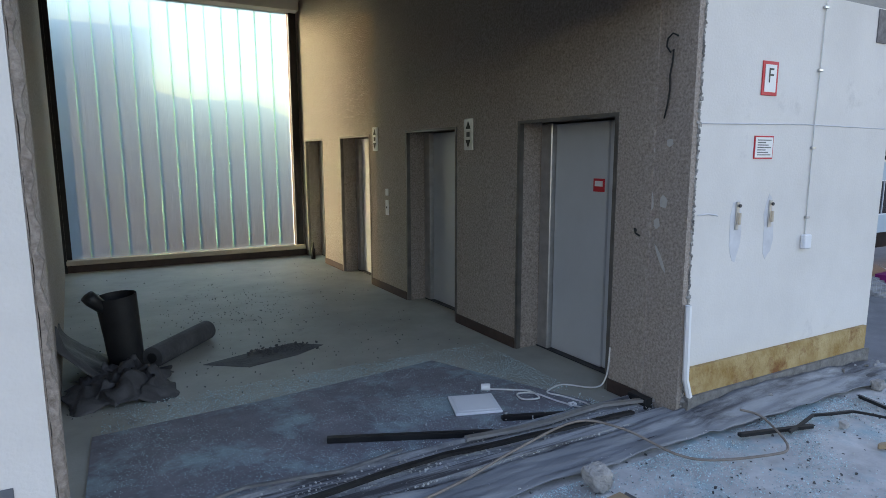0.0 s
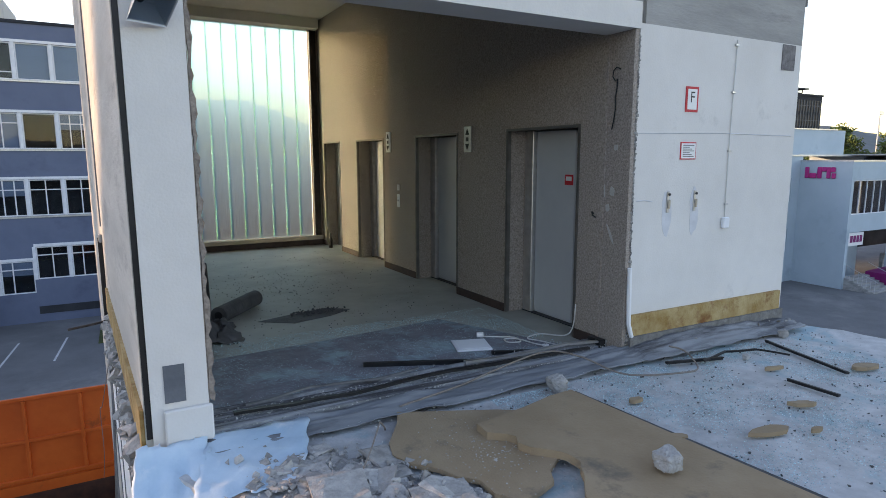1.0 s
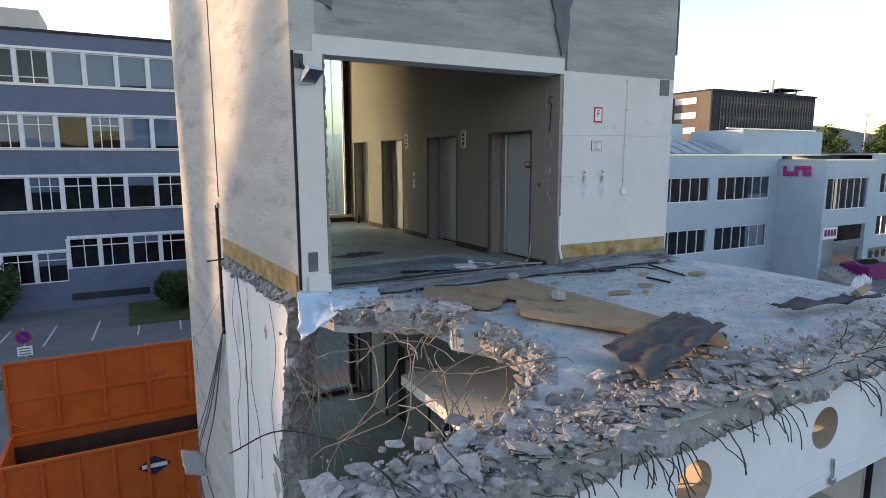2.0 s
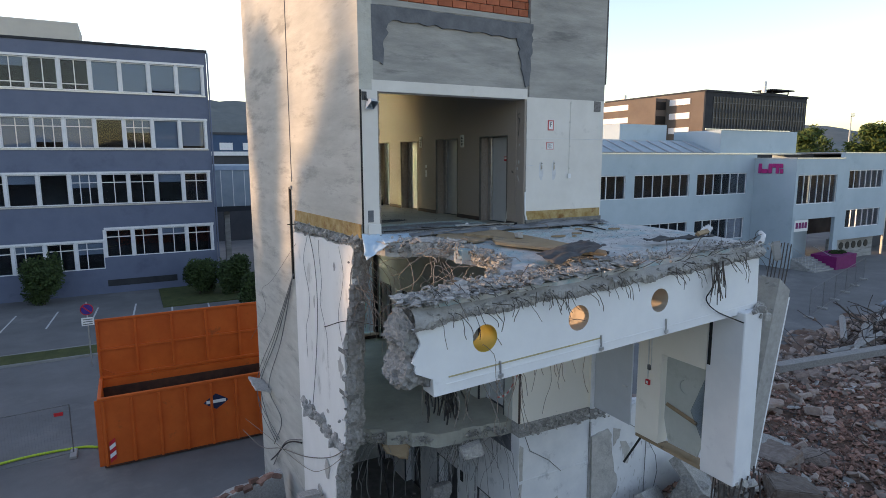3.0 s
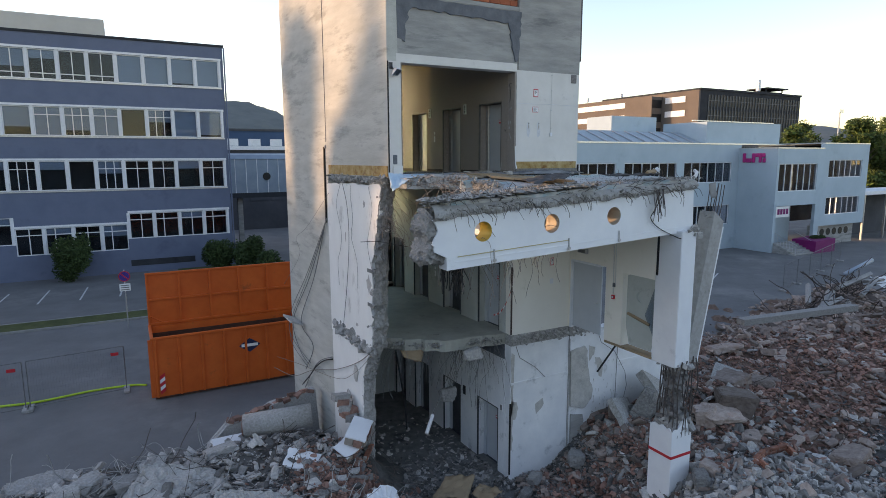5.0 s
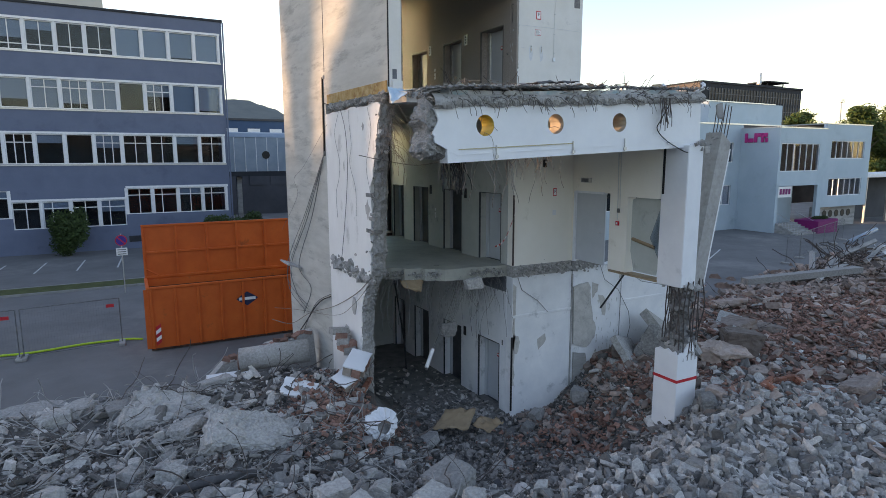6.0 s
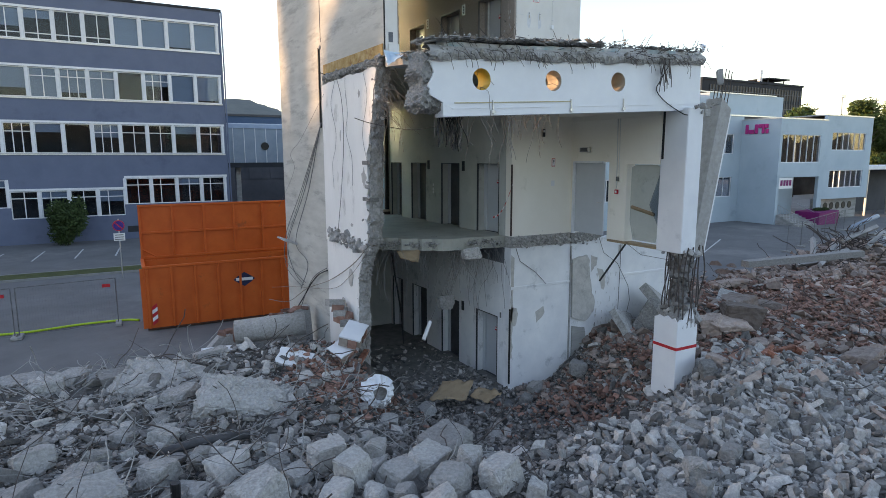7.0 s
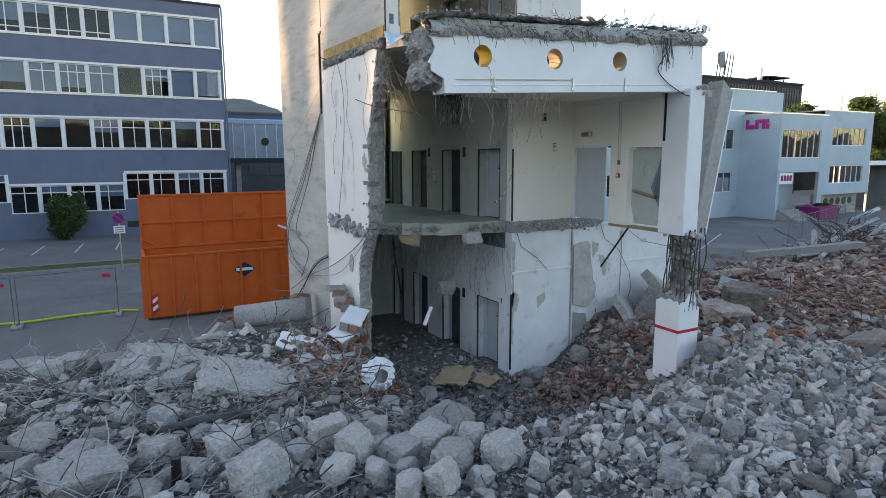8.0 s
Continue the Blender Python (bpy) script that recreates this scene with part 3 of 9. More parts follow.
g = Geo().box(-2.6, 2.6, -3.7, 0.0, -1.36, -1.22)
setting("ceiling_middle", g, ROOMCEIL, "pale ceiling under the roof terrace", "ceiling")

# roof terrace slab with its hole
def terrace_z(x, y):
    return float(-0.03 - 0.30 * step(-1.0, -4.4, y) * (1 - step(-4.5, 2.5, x)) - 0.05 * step(-2.0, -4.3, y))


o = [(0.06, 0.0), (XE + 0.2, 0.0), (2.85, -1.0), (2.8, -4.0)] + ragged((2.7, -4.08), (-4.4, -4.05), 30, 0.04, rj) + ragged((-4.5, -3.9), (-3.3, -3.55), 6, 0.06, rj) + ragged((-3.2, -3.5), (-2.4, -2.9), 5, 0.12, rj) + ragged((-2.4, -2.6), (-2.7, -1.5), 6, 0.12, rj) + ragged((-2.8, -1.2), (-3.5, -0.75), 5, 0.1, rj) + ragged((-3.7, -0.6), (-3.9, -0.1), 3, 0.05, rj) + [(-3.9, 0.0)]
bm = bmesh.new()
vs = [bm.verts.new((x, y, 0)) for x, y in o]
f = bm.faces.new(vs)
bmesh.ops.triangulate(bm, faces=[f])
bmesh.ops.subdivide_edges(bm, edges=bm.edges[:], cuts=5, use_grid_fill=True)
ext = bmesh.ops.extrude_face_region(bm, geom=bm.faces[:])
low = {v for v in ext["geom"] if isinstance(v, bmesh.types.BMVert)}
for v in bm.verts:
    v.co.z = terrace_z(v.co.x, v.co.y) + 0.02 * noise.noise(v.co * 3) - (0.27 if v in low else 0)
bmesh.ops.recalc_face_normals(bm, faces=bm.faces[:])
setting("roof_terrace", Geo().from_bm(bm), BROKEN, "broken concrete roof terrace covered with pale dust", "slab")

# ---- beam with three round holes ----
beam = thing("concrete_beam", (-0.9, -3.88, -1.05), "white plastered concrete beam with three round holes, broken end", "beam", "", "structure")
beam.rotation_euler = (0, radians(-3.0), 0)
BH, BL, BR = 0.54, -3.55, 3.66
holes = [(-2.66, 0.16), (-0.88, 0.14), (0.95, 0.12)]
g = Geo()
u = BL
for cx, cz in holes:
    s = 0.34
    g.box(u, cx - s, -0.17, 0.17, -BH, BH)
    g.box(cx - s, cx + s, -0.17, 0.17, cz + s, BH).box(cx - s, cx + s, -0.17, 0.17, -BH, cz - s)
    k = 32
    ring, sq = [], []
    for i in range(k):
        a = 2 * math.pi * i / k
        c, d = math.cos(a), math.sin(a)
        ring.append((cx + 0.21 * c, cz + 0.21 * d))
        q = s / max(abs(c), abs(d))
        sq.append((cx + q * c, cz + q * d))
    vv = [(p[0], -0.17, p[1]) for p in ring] + [(p[0], -0.17, p[1]) for p in sq] + [(p[0], 0.17, p[1]) for p in ring] + [(p[0], 0.17, p[1]) for p in sq]
    ff = []
    for i in range(k):
        j = (i + 1) % k
        ff += [(i, j, k + j, k + i), (2 * k + i, 3 * k + i, 3 * k + j, 2 * k + j)]
    g.add(vv, ff)
    u = cx + s
g.box(u, BR, -0.17, 0.17, -BH, BH)
part("beam_body", g, PLASTER, beam, shift=False)
for n, (cx, cz) in enumerate(holes):
    g = Geo()
    k = 32
    vv = [(cx + 0.21 * math.cos(2 * math.pi * i / k), y, cz + 0.21 * math.sin(2 * math.pi * i / k)) for y in (-0.171, 0.30) for i in range(k)]
    g.add(vv, [(i, (i + 1) % k, k + (i + 1) % k, k + i) for i in range(k)])
    part("hole_lining", g, YELLOWPIPE if n == 0 else BEIGE, beam, "yellow pipe lining" if n == 0 else "", smooth=True, shift=False)

# ---- neighbouring buildings ----
def window(parent, x0, x1, y, z0, z1, splits, transom, blind, r, facing=1):
    """A window in a wall that faces -y: frame, panes and a dark room or a blind behind."""
    w = new("window")
    w.parent = parent
    o = base_of(parent)
    w.location = Vector(((x0 + x1) / 2, y, z0)) - o
    t = 0.07
    fr = Geo().box(x0, x1, y - 0.03, y + 0.1, z1 - t, z1).box(x0, x1, y - 0.03, y + 0.1, z0, z0 + t).box(x0, x0 + t, y - 0.03, y + 0.1, z0 + t, z1 - t).box(x1 - t, x1, y - 0.03, y + 0.1, z0 + t, z1 - t)
    for s in splits:
        xc = x0 + (x1 - x0) * s
        fr.box(xc - 0.035, xc + 0.035, y - 0.02, y + 0.09, z0 + t, z1 - t)
    if transom:
        zc = z0 + (z1 - z0) * transom
        fr.box(x0 + t, x1 - t, y - 0.015, y + 0.085, zc - 0.035, zc + 0.035)
    part("window_frame", fr, FRAME, w)
    part("pane", Geo().box(x0 + t, x1 - t, y + 0.03, y + 0.04, z0 + t, z1 - t), PANE, w).visible_shadow = False
    if blind:
        part("blind", Geo().box(x0 + t, x1 - t, y + 0.12, y + 0.15, z0 + (z1 - z0) * (1 - blind), z1 - t), BLIND, w, "lowered grey blind")
    return w


def office_block():
    y0 = 45.7
    b = thing("office_building", (-20, y0, GROUND), "four-storey blue-grey office block with white window bands", "building")
    rows = [(7.1, 9.5), (2.5, 4.9), (-2.1, 0.4), (-6.6, -4.3)]
    xs = [-1.45 - 2.13 * k for k in range(13)]
    holes = []
    for n, (z0, z1) in enumerate(rows):
        for k in range(len(xs) - 1):
            d = -0.95 if n == 3 and k >= 4 and k < 8 else 0.0
            holes.append((xs[k + 1] + 0.1, xs[k] - 0.1, z0 + d, z1 + d, n, k))
    wall = wall_with(Geo(), "y", y0, y0 + 0.35, -28.0, -1.1, GROUND, 10.75, [h[:4] for h in holes])
    wall.box(-32, -28, y0, y0 + 0.35, GROUND, 10.75)
    wall.box(-1.1 - 0.35, -1.1, y0 + 0.35, y0 + 14, GROUND, 10.75).box(-32, -1.1, y0 + 14, y0 + 14.3, GROUND, 10.75)
    part("wall", wall, BLUEWALL, b)
    part("roof", Geo().box(-32, -1.0, y0 - 0.08, y0 + 14.4, 10.75, 10.95), DARKFACADE, b, "dark flat roof edge")
    part("penthouse", Geo().box(-31, -10.6, y0 + 3.0, y0 + 9, 10.95, 12.85), mat("pale_render", (0.5, 0.48, 0.45), (0.57, 0.55, 0.51), 0.5), b, "beige rooftop plant room")
    part("back_wall", Geo().box(-28, -1.5, y0 + 3.2, y0 + 3.3, GROUND, 10.7), DARKROOM, b, "near-black wall standing in for unlit rooms behind the windows")
    for n, (z0, z1) in enumerate(rows):
        if n < 3:
            part("window_lintel", Geo().box(-28, -1.3, y0 - 0.06, y0 - 0.003, z1 + 0.02, z1 + 0.2), FRAME, b)
            part("window_sill", Geo().box(-28, -1.3, y0 - 0.08, y0 - 0.003, z0 - 0.14, z0 - 0.02), ALU, b)
            part("ceiling_slab", Geo().box(-28, -1.5, y0 + 0.36, y0 + 3.2, z0 - 1.2, z0 - 0.9), CEIL, b)
    part("window_lintel", Geo().box(-9.97, -1.3, y0 - 0.06, y0 - 0.003, -4.28, -4.08), FRAME, b)
    part("window_lintel", Geo().box(-18.5, -9.97, y0 - 0.06, y0 - 0.003, -5.23, -5.05), FRAME, b)
    part("base_vent", Geo().box(-10.0, -4.6, y0 - 0.03, y0 + 0.02, -9.1, -8.55), DARKROOM, b)
    for n, (z0, z1) in enumerate(rows):
        for k in range(len(xs)):
            d = -0.95 if n == 3 and 4 < k < 8 else 0.0
            part("mullion", Geo().box(xs[k] - 0.1, xs[k] + 0.1, y0 - 0.04, y0 - 0.002, z0 + d, z1 + d + 0.02), FRAME, b)
    part("downpipe", Geo().tube([(-1.0, y0 - 0.1, GROUND), (-1.0, y0 - 0.1, 10.7)], 0.07, 8), BLUEWALL, b)
    r = random.Random(5)
    for x0, x1, z0, z1, n, k in holes:
        blind = [1.0, 0.9, 1.0, 1.0, 0.0, 0.0, 0.3, 0.6][k % 8] if n == 0 else ([0.9, 1.0, 0.45, 0.0, 1.0, 0.8, 1.0, 0.7][k % 8] if n == 1 else [0, 0.3, 0, 0, 0.45, 0, 0.3][k % 7])
        if n == 0:
            splits, transom = ([], 0) if k < 4 else ([0.5], 0.2)
        elif n < 3:
            plain = (k + 2 * n) % 7 in (2, 3, 5)
            splits, transom = ([], 0) if plain else (([0.5], 0.72) if (k + n) % 3 else ([0.33, 0.67], 0.72))
        else:
            splits, transom = ([0.5], 0.74) if k % 2 else ([0.36], 0.74)
        window(b, x0, x1, y0 + 0.08, z0, z1, splits, transom, blind, r)
    return b


office_block()


def white_office():
    y0 = 29.0
    b = thing("white_office_building", (45, y0, GROUND), "two-storey white office building with pink sign", "building")
    groups = [(26.7, 32.42, 5), (33.54, 40.95, 6), (42.06, 49.7, 6)]
    holes = [(a, c, -2.2, -0.02, k) for a, c, k in groups] + [(a, c, -6.9, -4.7, k) for a, c, k in groups] + [(17.5, 25.5, -2.2, -0.02, 6)]
    wall = wall_with(Geo(), "y", y0, y0 + 0.35, 10.0, 51.2, GROUND, 1.9, [h[:4] for h in holes])
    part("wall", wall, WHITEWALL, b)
    part("roof", Geo().box(10, 60, y0 - 0.06, y0 + 16, 1.9, 2.05), ALU, b, "flat roof with metal edge")
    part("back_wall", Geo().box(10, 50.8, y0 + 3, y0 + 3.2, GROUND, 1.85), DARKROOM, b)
    part("skylight_roof", Geo().add([(26, y0 + 1.5, 2.1), (49.5, y0 + 1.5, 2.1), (49.5, y0 + 4.5, 3.3), (26, y0 + 4.5, 3.3), (26, y0 + 4.5, 2.06), (49.5, y0 + 4.5, 2.06)], [(0, 1, 2, 3), (4, 5, 1, 0), (3, 2, 5, 4)]), ROOFING, b, "sloping glazed skylight")
    for k in range(13):
        x = 27 + k * 1.8
        part("skylight_bar", Geo().tube([(x, y0 + 1.45, 2.14), (x, y0 + 4.5, 3.36)], 0.06, 4), ALU, b)
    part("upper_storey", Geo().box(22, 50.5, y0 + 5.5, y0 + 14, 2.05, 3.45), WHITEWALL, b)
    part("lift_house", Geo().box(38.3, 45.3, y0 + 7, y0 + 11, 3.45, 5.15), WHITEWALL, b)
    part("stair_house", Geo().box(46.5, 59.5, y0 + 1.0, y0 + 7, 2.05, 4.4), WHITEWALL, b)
    part("parapet_rail", Geo().box(44, 58, y0 + 0.9, y0 + 0.98, 4.4, 4.5), ALU, b)
    for a, c, z0, z1, k in holes:
        window(b, a, c, y0 + 0.1, z0, z1, [i / k for i in range(1, k)], 0, 0, None)
    # projecting entrance part
    yp = 24.5
    h2 = [(51.3, 58.2, -3.15, -0.18), (51.3, 58.4, GROUND + 1.0, -4.7)]
    p = wall_with(Geo(), "y", yp, yp + 0.35, 50.9, 59.3, GROUND, 1.42, h2)
    p.box(50.9, 51.25, yp + 0.35, y0 + 0.2, GROUND, 1.42)
    part("entrance_wall", p, WHITEWALL, b)
    part("entrance_roof", Geo().box(50.85, 59.4, yp - 0.04, y0 + 2, 1.42, 1.55), ALU, b)
    part("entrance_recess", Geo().box(51.3, 58.4, yp + 2.8, yp + 2.9, GROUND, -4.7).box(51.25, 58.9, yp + 0.36, yp + 3, -4.6, -4.5), WHITEWALL, b)
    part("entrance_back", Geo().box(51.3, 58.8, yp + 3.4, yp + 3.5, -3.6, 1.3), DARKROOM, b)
    window(b, 51.3, 58.2, yp + 0.1, -3.15, -0.18, [i / 6 for i in range(1, 6)], 0, 0, None)
    h3 = [(60.6, 67.4, -1.8, 0.2, 6), (60.6, 67.4, -6.05, -4.05, 6)]
    q = wall_with(Geo(), "y", yp + 0.1, yp + 0.45, 59.3, 68.7, -7.3, 2.0, [h[:4] for h in h3])
    q.box(68.35, 68.7, yp + 0.45, yp + 14, -7.3, 2.0)
    part("wing_wall", q, WHITEWALL, b)
    part("wing_roof", Geo().box(59.4, 68.75, yp + 0.05, yp + 14.2, 2.0, 2.12), ALU, b)
    part("wing_base", Geo().box(59.3, 68.2, yp + 0.9, yp + 1.2, GROUND, -7.3), SHADECON, b, "grey concrete plinth with round openings")
    for k in range(6):
        g = Geo().tube([(60.5 + 1.25 * k, yp + 0.86, -8.2), (60.5 + 1.25 * k, yp + 1.0, -8.2)], 0.42, 16)
        part("porthole", g, BLACK, b)
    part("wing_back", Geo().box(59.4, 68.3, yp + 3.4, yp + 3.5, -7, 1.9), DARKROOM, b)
    for a, c, z0, z1, k in h3:
        window(b, a, c, yp + 0.2, z0, z1, [i / k for i in range(1, k)], 0, 0, None)
    # pink sign drawn as plain rounded bars
    s = Geo()
    x = 50.86
    for y1, y2, z1, z2 in [(28.5, 28.12, -0.05, 0.95), (28.1, 27.45, -0.05, 0.4), (27.4, 27.0, -0.05, 0.95), (27.0, 26.6, 0.55, 0.95), (26.6, 26.25, -0.05, 0.95), (26.25, 25.85, 0.5, 0.95), (26.15, 25.8, -0.05, 0.42)]:
        s.soft(x - 0.12, x, y2, y1, z1, z2, 0.05)
    part("sign", s, PINK, b, "pink three-dimensional sign shapes")
    part("entrance_sign", Geo().box(51.3, 53.6, yp - 0.02, yp + 0.02, -5.9, -4.75), WHITE, b)
    sg = Geo()
    for k in range(4):
        sg.box(51.5 + 0.5 * k, 51.9 + 0.5 * k, yp - 0.035, yp - 0.022, -5.6, -5.0)
    part("entrance_lettering", sg, DARKPINK, b)
    for k in range(6):
        part("step", Geo().box(51.2, 55.1, yp - 2.4 + 0.4 * k, yp - 2.0 + 0.4 * k if k < 5 else yp + 0.3, GROUND, GROUND + 0.17 * (k + 1)), SHADECON, b)
    for x in (51.4, 54.9):
        part("stair_rail", Geo().tube([(x, yp - 2.6, GROUND + 1), (x, yp, GROUND + 2.1)], 0.03), ALU, b)
    for k in range(8):
        part("baluster", Geo().tube([(51.4, yp - 2.4 + k * 0.34, GROUND), (51.4, yp - 2.4 + k * 0.34, GROUND + 1.05 + 0.15 * k)], 0.015, 4), ALU, b)
    part("planter", Geo().add([(54.6, yp - 2.6, GROUND), (58.2, yp - 2.6, GROUND), (58.2, yp - 2.6, GROUND + 1.45), (54.6, yp - 2.6, GROUND + 1.3), (54.6, yp, GROUND), (58.2, yp, GROUND), (58.2, yp, GROUND + 1.45), (54.6, yp, GROUND + 1.3)], [(0, 1, 2, 3), (5, 4, 7, 6), (1, 5, 6, 2), (4, 0, 3, 7), (3, 2, 6, 7)]), DARKPINK, b, "magenta side wall of the entrance ramp")
    return b


white_office()


def far_office():
    b = thing("distant_office_building", (176, 115, GROUND), "dark glazed office block with a brown side and pale window bands", "building")
    part("wall", Geo().box(151, 203, 115, 158, GROUND, 21.6), DARKFACADE, b, "dark facade")
    part("roof_edge", Geo().box(150.7, 203.3, 114.7, 158.3, 21.6, 22.2), DARKFACADE, b)
    for z in (2.6, 7.3, 12.0, 16.7):
        part("window_band", Geo().box(154.5, 202, 114.9, 115.0, z, z + 3.6), BLACK, b, "dark glazing")
        part("band_rail", Geo().box(154.5, 202, 114.72, 114.89, z + 1.75, z + 1.9), FARGRID, b)
    for k in range(33):
        part("fin", Geo().box(154.5 + 1.47 * k, 154.62 + 1.47 * k, 114.65, 114.89, 2.6, 20.3), FARGRID, b)
    part("side_wall", Geo().box(150.3, 151, 115.0, 200, GROUND, 21.6), FARBROWN, b, "brown side facade")
    for z in (4.6, 9.2, 13.8, 18.2):
        part("side_window", Geo().box(150.1, 150.3, 120, 128, z, z + 1.9), FRAME, b)
        part("side_window", Geo().box(150.1, 150.3, 144, 192, z, z + 1.9), FRAME, b)
    for y0, y1 in ((129.5, 141.5), (176, 186)):
        tower = part("stair_tower", Geo().box(145.5, 150.3, y0, y1, GROUND, 20.6), FARBROWN, b)
        for z in (3.2, 7.8, 12.4, 17.0):
            part("tower_window", Geo().box(145.7, 150.0, y0 - 0.1, y0 - 0.01, z, z + 2.6), BLACK, tower)
    unit = part("roof_unit", Geo().box(186, 200, 120, 126, 22.2, 23.4), DARKFACADE, b)
    part("mast", Geo().box(188.0, 189.2, 121, 122, 23.4, 27.5), FRAME, unit)
    part("canopy", Geo().box(190, 202, 119, 127, 24.4, 24.8).box(191, 191.3, 120, 120.3, 23.4, 24.4).box(200, 200.3, 120, 120.3, 23.4, 24.4), DARKFACADE, unit)
    for y in (150, 168, 190):
        part("vent_pipe", Geo().box(152, 153, y, y + 1, 22.2, 23.8), FRAME, b)


FARGRID = mat("grey_facade_grid", (0.16, 0.168, 0.178), (0.21, 0.218, 0.228), 1.0, rough=0.8, spec=0.1)
far_office()
c = thing("canopy", (75, 27, GROUND), "pale flat canopy on posts beside the white building", "canopy")
part("roof", Geo().soft(69.0, 86.0, 24.8, 29.0, -4.1, -3.6, 0.05), FRAME, c)
for k in range(4):
    part("post", Geo().box(70 + 5 * k, 70.2 + 5 * k, 25.2, 25.4, GROUND, -4.1), ALU, c)
part("rear_screen", Geo().box(69.0, 86.0, 28.8, 28.95, GROUND, -4.1), SHADEHALL, c)


def link_bridge():
    b = thing("link_bridge", (3, 50, GROUND), "glazed pale blue link bridge between two buildings", "bridge")
    part("deck", Geo().box(-1.0, 30, 50, 53, -3.5, -3.0), DARKFACADE, b)
    part("cladding", Geo().box(-1.0, 30, 50.0, 50.12, -3.0, 0.5), BRIDGEBLUE, b)
    g = Geo()
    for k in range(16):
        g.box(-1.0 + 1.1 * k, -0.94 + 1.1 * k, 49.95, 50.0, -3.0, 0.5)
    part("cladding_rib", g, FRAME, b)
    part("roof", Geo().prism([(49.9, 0.5), (50.6, 0.95), (51.6, 1.1), (52.6, 0.95), (53.2, 0.5)], "x", -1.0, 30.0), BRIDGEBLUE, b)
    part("round_window", Geo().tube([(3.3, 49.93, -1.3), (3.3, 50.0, -1.3)], 0.4, 20), BLACK, b)
    for x in (0.4, 9):
        part("pillar", Geo().box(x, x + 0.5, 51, 51.5, GROUND, -3.5), SHADECON, b)


link_bridge()
g = Geo().box(-1, 60, 75, 90, GROUND, -1.5)
for k in range(12):
    g.box(k * 3.0, k * 3.0 + 2.4, 74.9, 75.0, -5.5, -3.5)
tagged(part("low_hall", g, SHADEHALL), "low dark industrial hall in the distance", "building")
hall = thing("blue_hall", (20, 135, GROUND), "long deep blue industrial hall far behind the bridge", "building")
part("wall", Geo().box(-20, 70, 130, 150, GROUND, 7.0), DEEPBLUE, hall)
part("roof", Geo().box(-20.3, 70.3, 129.7, 150.3, 7.0, 7.5), SHADEHALL, hall)
for k in range(9):
    part("window", Geo().box(-4 + 5.0 * k, -1.2 + 5.0 * k, 129.9, 129.99, 3.6, 5.2), FRAME, hall)
hall = thing("pale_hall", (20, 104, GROUND), "low pale hall with a white roof edge behind the bridge", "building")
part("wall", Geo().box(-10, 60, 100, 115, GROUND, 2.2), SHADEHALL, hall)
part("roof", Geo().box(-10.3, 60.3, 99.6, 115.3, 2.2, 2.9), FRAME, hall)

# hills
def hill(name, cx, cy, w, d, h, seed):
    g = Geo()
    n, m = 60, 14
    for j in range(m + 1):
        for i in range(n + 1):
            u, v = i / n * 2 - 1, j / m
            z = h * max(0, (1 - u * u)) * math.sin(v * math.pi / 2) * (0.75 + 0.35 * noise.noise((u * 3, v, seed))) + h * 0.03 * noise.noise((u * 25, v * 9, seed))
            g.v.append((cx + w * u, cy + d * v, GROUND + z - 2))
    g.f += [(j * (n + 1) + i, j * (n + 1) + i + 1, (j + 1) * (n + 1) + i + 1, (j + 1) * (n + 1) + i) for j in range(m) for i in range(n)]
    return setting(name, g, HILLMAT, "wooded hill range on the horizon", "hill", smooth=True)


hill("backdrop_hill_west", 60, 1500, 700, 500, 295, 1)
hill("backdrop_hill_east", 1600, 700, 1100, 700, 170, 2)

# unseen tree belts behind, added to close the place towards the south and west
g = Geo()
n = 160
for i in range(n + 1):
    x = -260 + 520 * i / n
    g.v += [(x, -75, GROUND), (x, -75 - 3, GROUND + 15 + 5 * noise.noise((x * 0.06, 0, 1)) + 3 * noise.noise((x * 0.3, 0, 4))), (x, -100, GROUND)]
g.f += [f for i in range(n) for f in ((3 * i, 3 * i + 1, 3 * i + 4, 3 * i + 3), (3 * i + 1, 3 * i + 2, 3 * i + 5, 3 * i + 4))]
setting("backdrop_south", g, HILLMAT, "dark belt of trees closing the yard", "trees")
# west belt: height set to keep the low sun off the lower storeys
g = Geo()
n = 260
for i in range(n + 1):
    y = -40 + 260 * i / n
    g.v += [(-118, y, GROUND), (-121, y, GROUND + 27.6 + 2.6 * noise.noise((y * 0.07, 0, 2)) + 2.2 * noise.noise((y * 0.35, 0, 5)) + 1.2 * noise.noise((y * 1.1, 0, 6))), (-150, y, GROUND)]
g.f += [f for i in range(n) for f in ((3 * i, 3 * i + 1, 3 * i + 4, 3 * i + 3), (3 * i + 1, 3 * i + 2, 3 * i + 5, 3 * i + 4))]
setting("backdrop_west", g, HILLMAT, "added unseen belt of tall trees shading the lower storeys", "trees")

# ---- lobby fittings ----
def text_geo(body, size):
    """Letters in the xz plane, facing -y, centred on the origin."""
    cu = bpy.data.curves.new("letters", "FONT")
    cu.body, cu.size, cu.align_x, cu.align_y = body, size, "CENTER", "CENTER"
    ob = bpy.data.objects.new("letters", cu)
    scene.collection.objects.link(ob)
    bpy.context.view_layer.update()
    me = bpy.data.meshes.new_from_object(ob.evaluated_get(bpy.context.evaluated_depsgraph_get()))
    g = Geo().add([(v.co.x, 0, v.co.y) for v in me.vertices], [tuple(p.vertices) for p in me.polygons])
    bpy.data.objects.remove(ob)
    bpy.data.curves.remove(cu)
    bpy.data.meshes.remove(me)
    return g


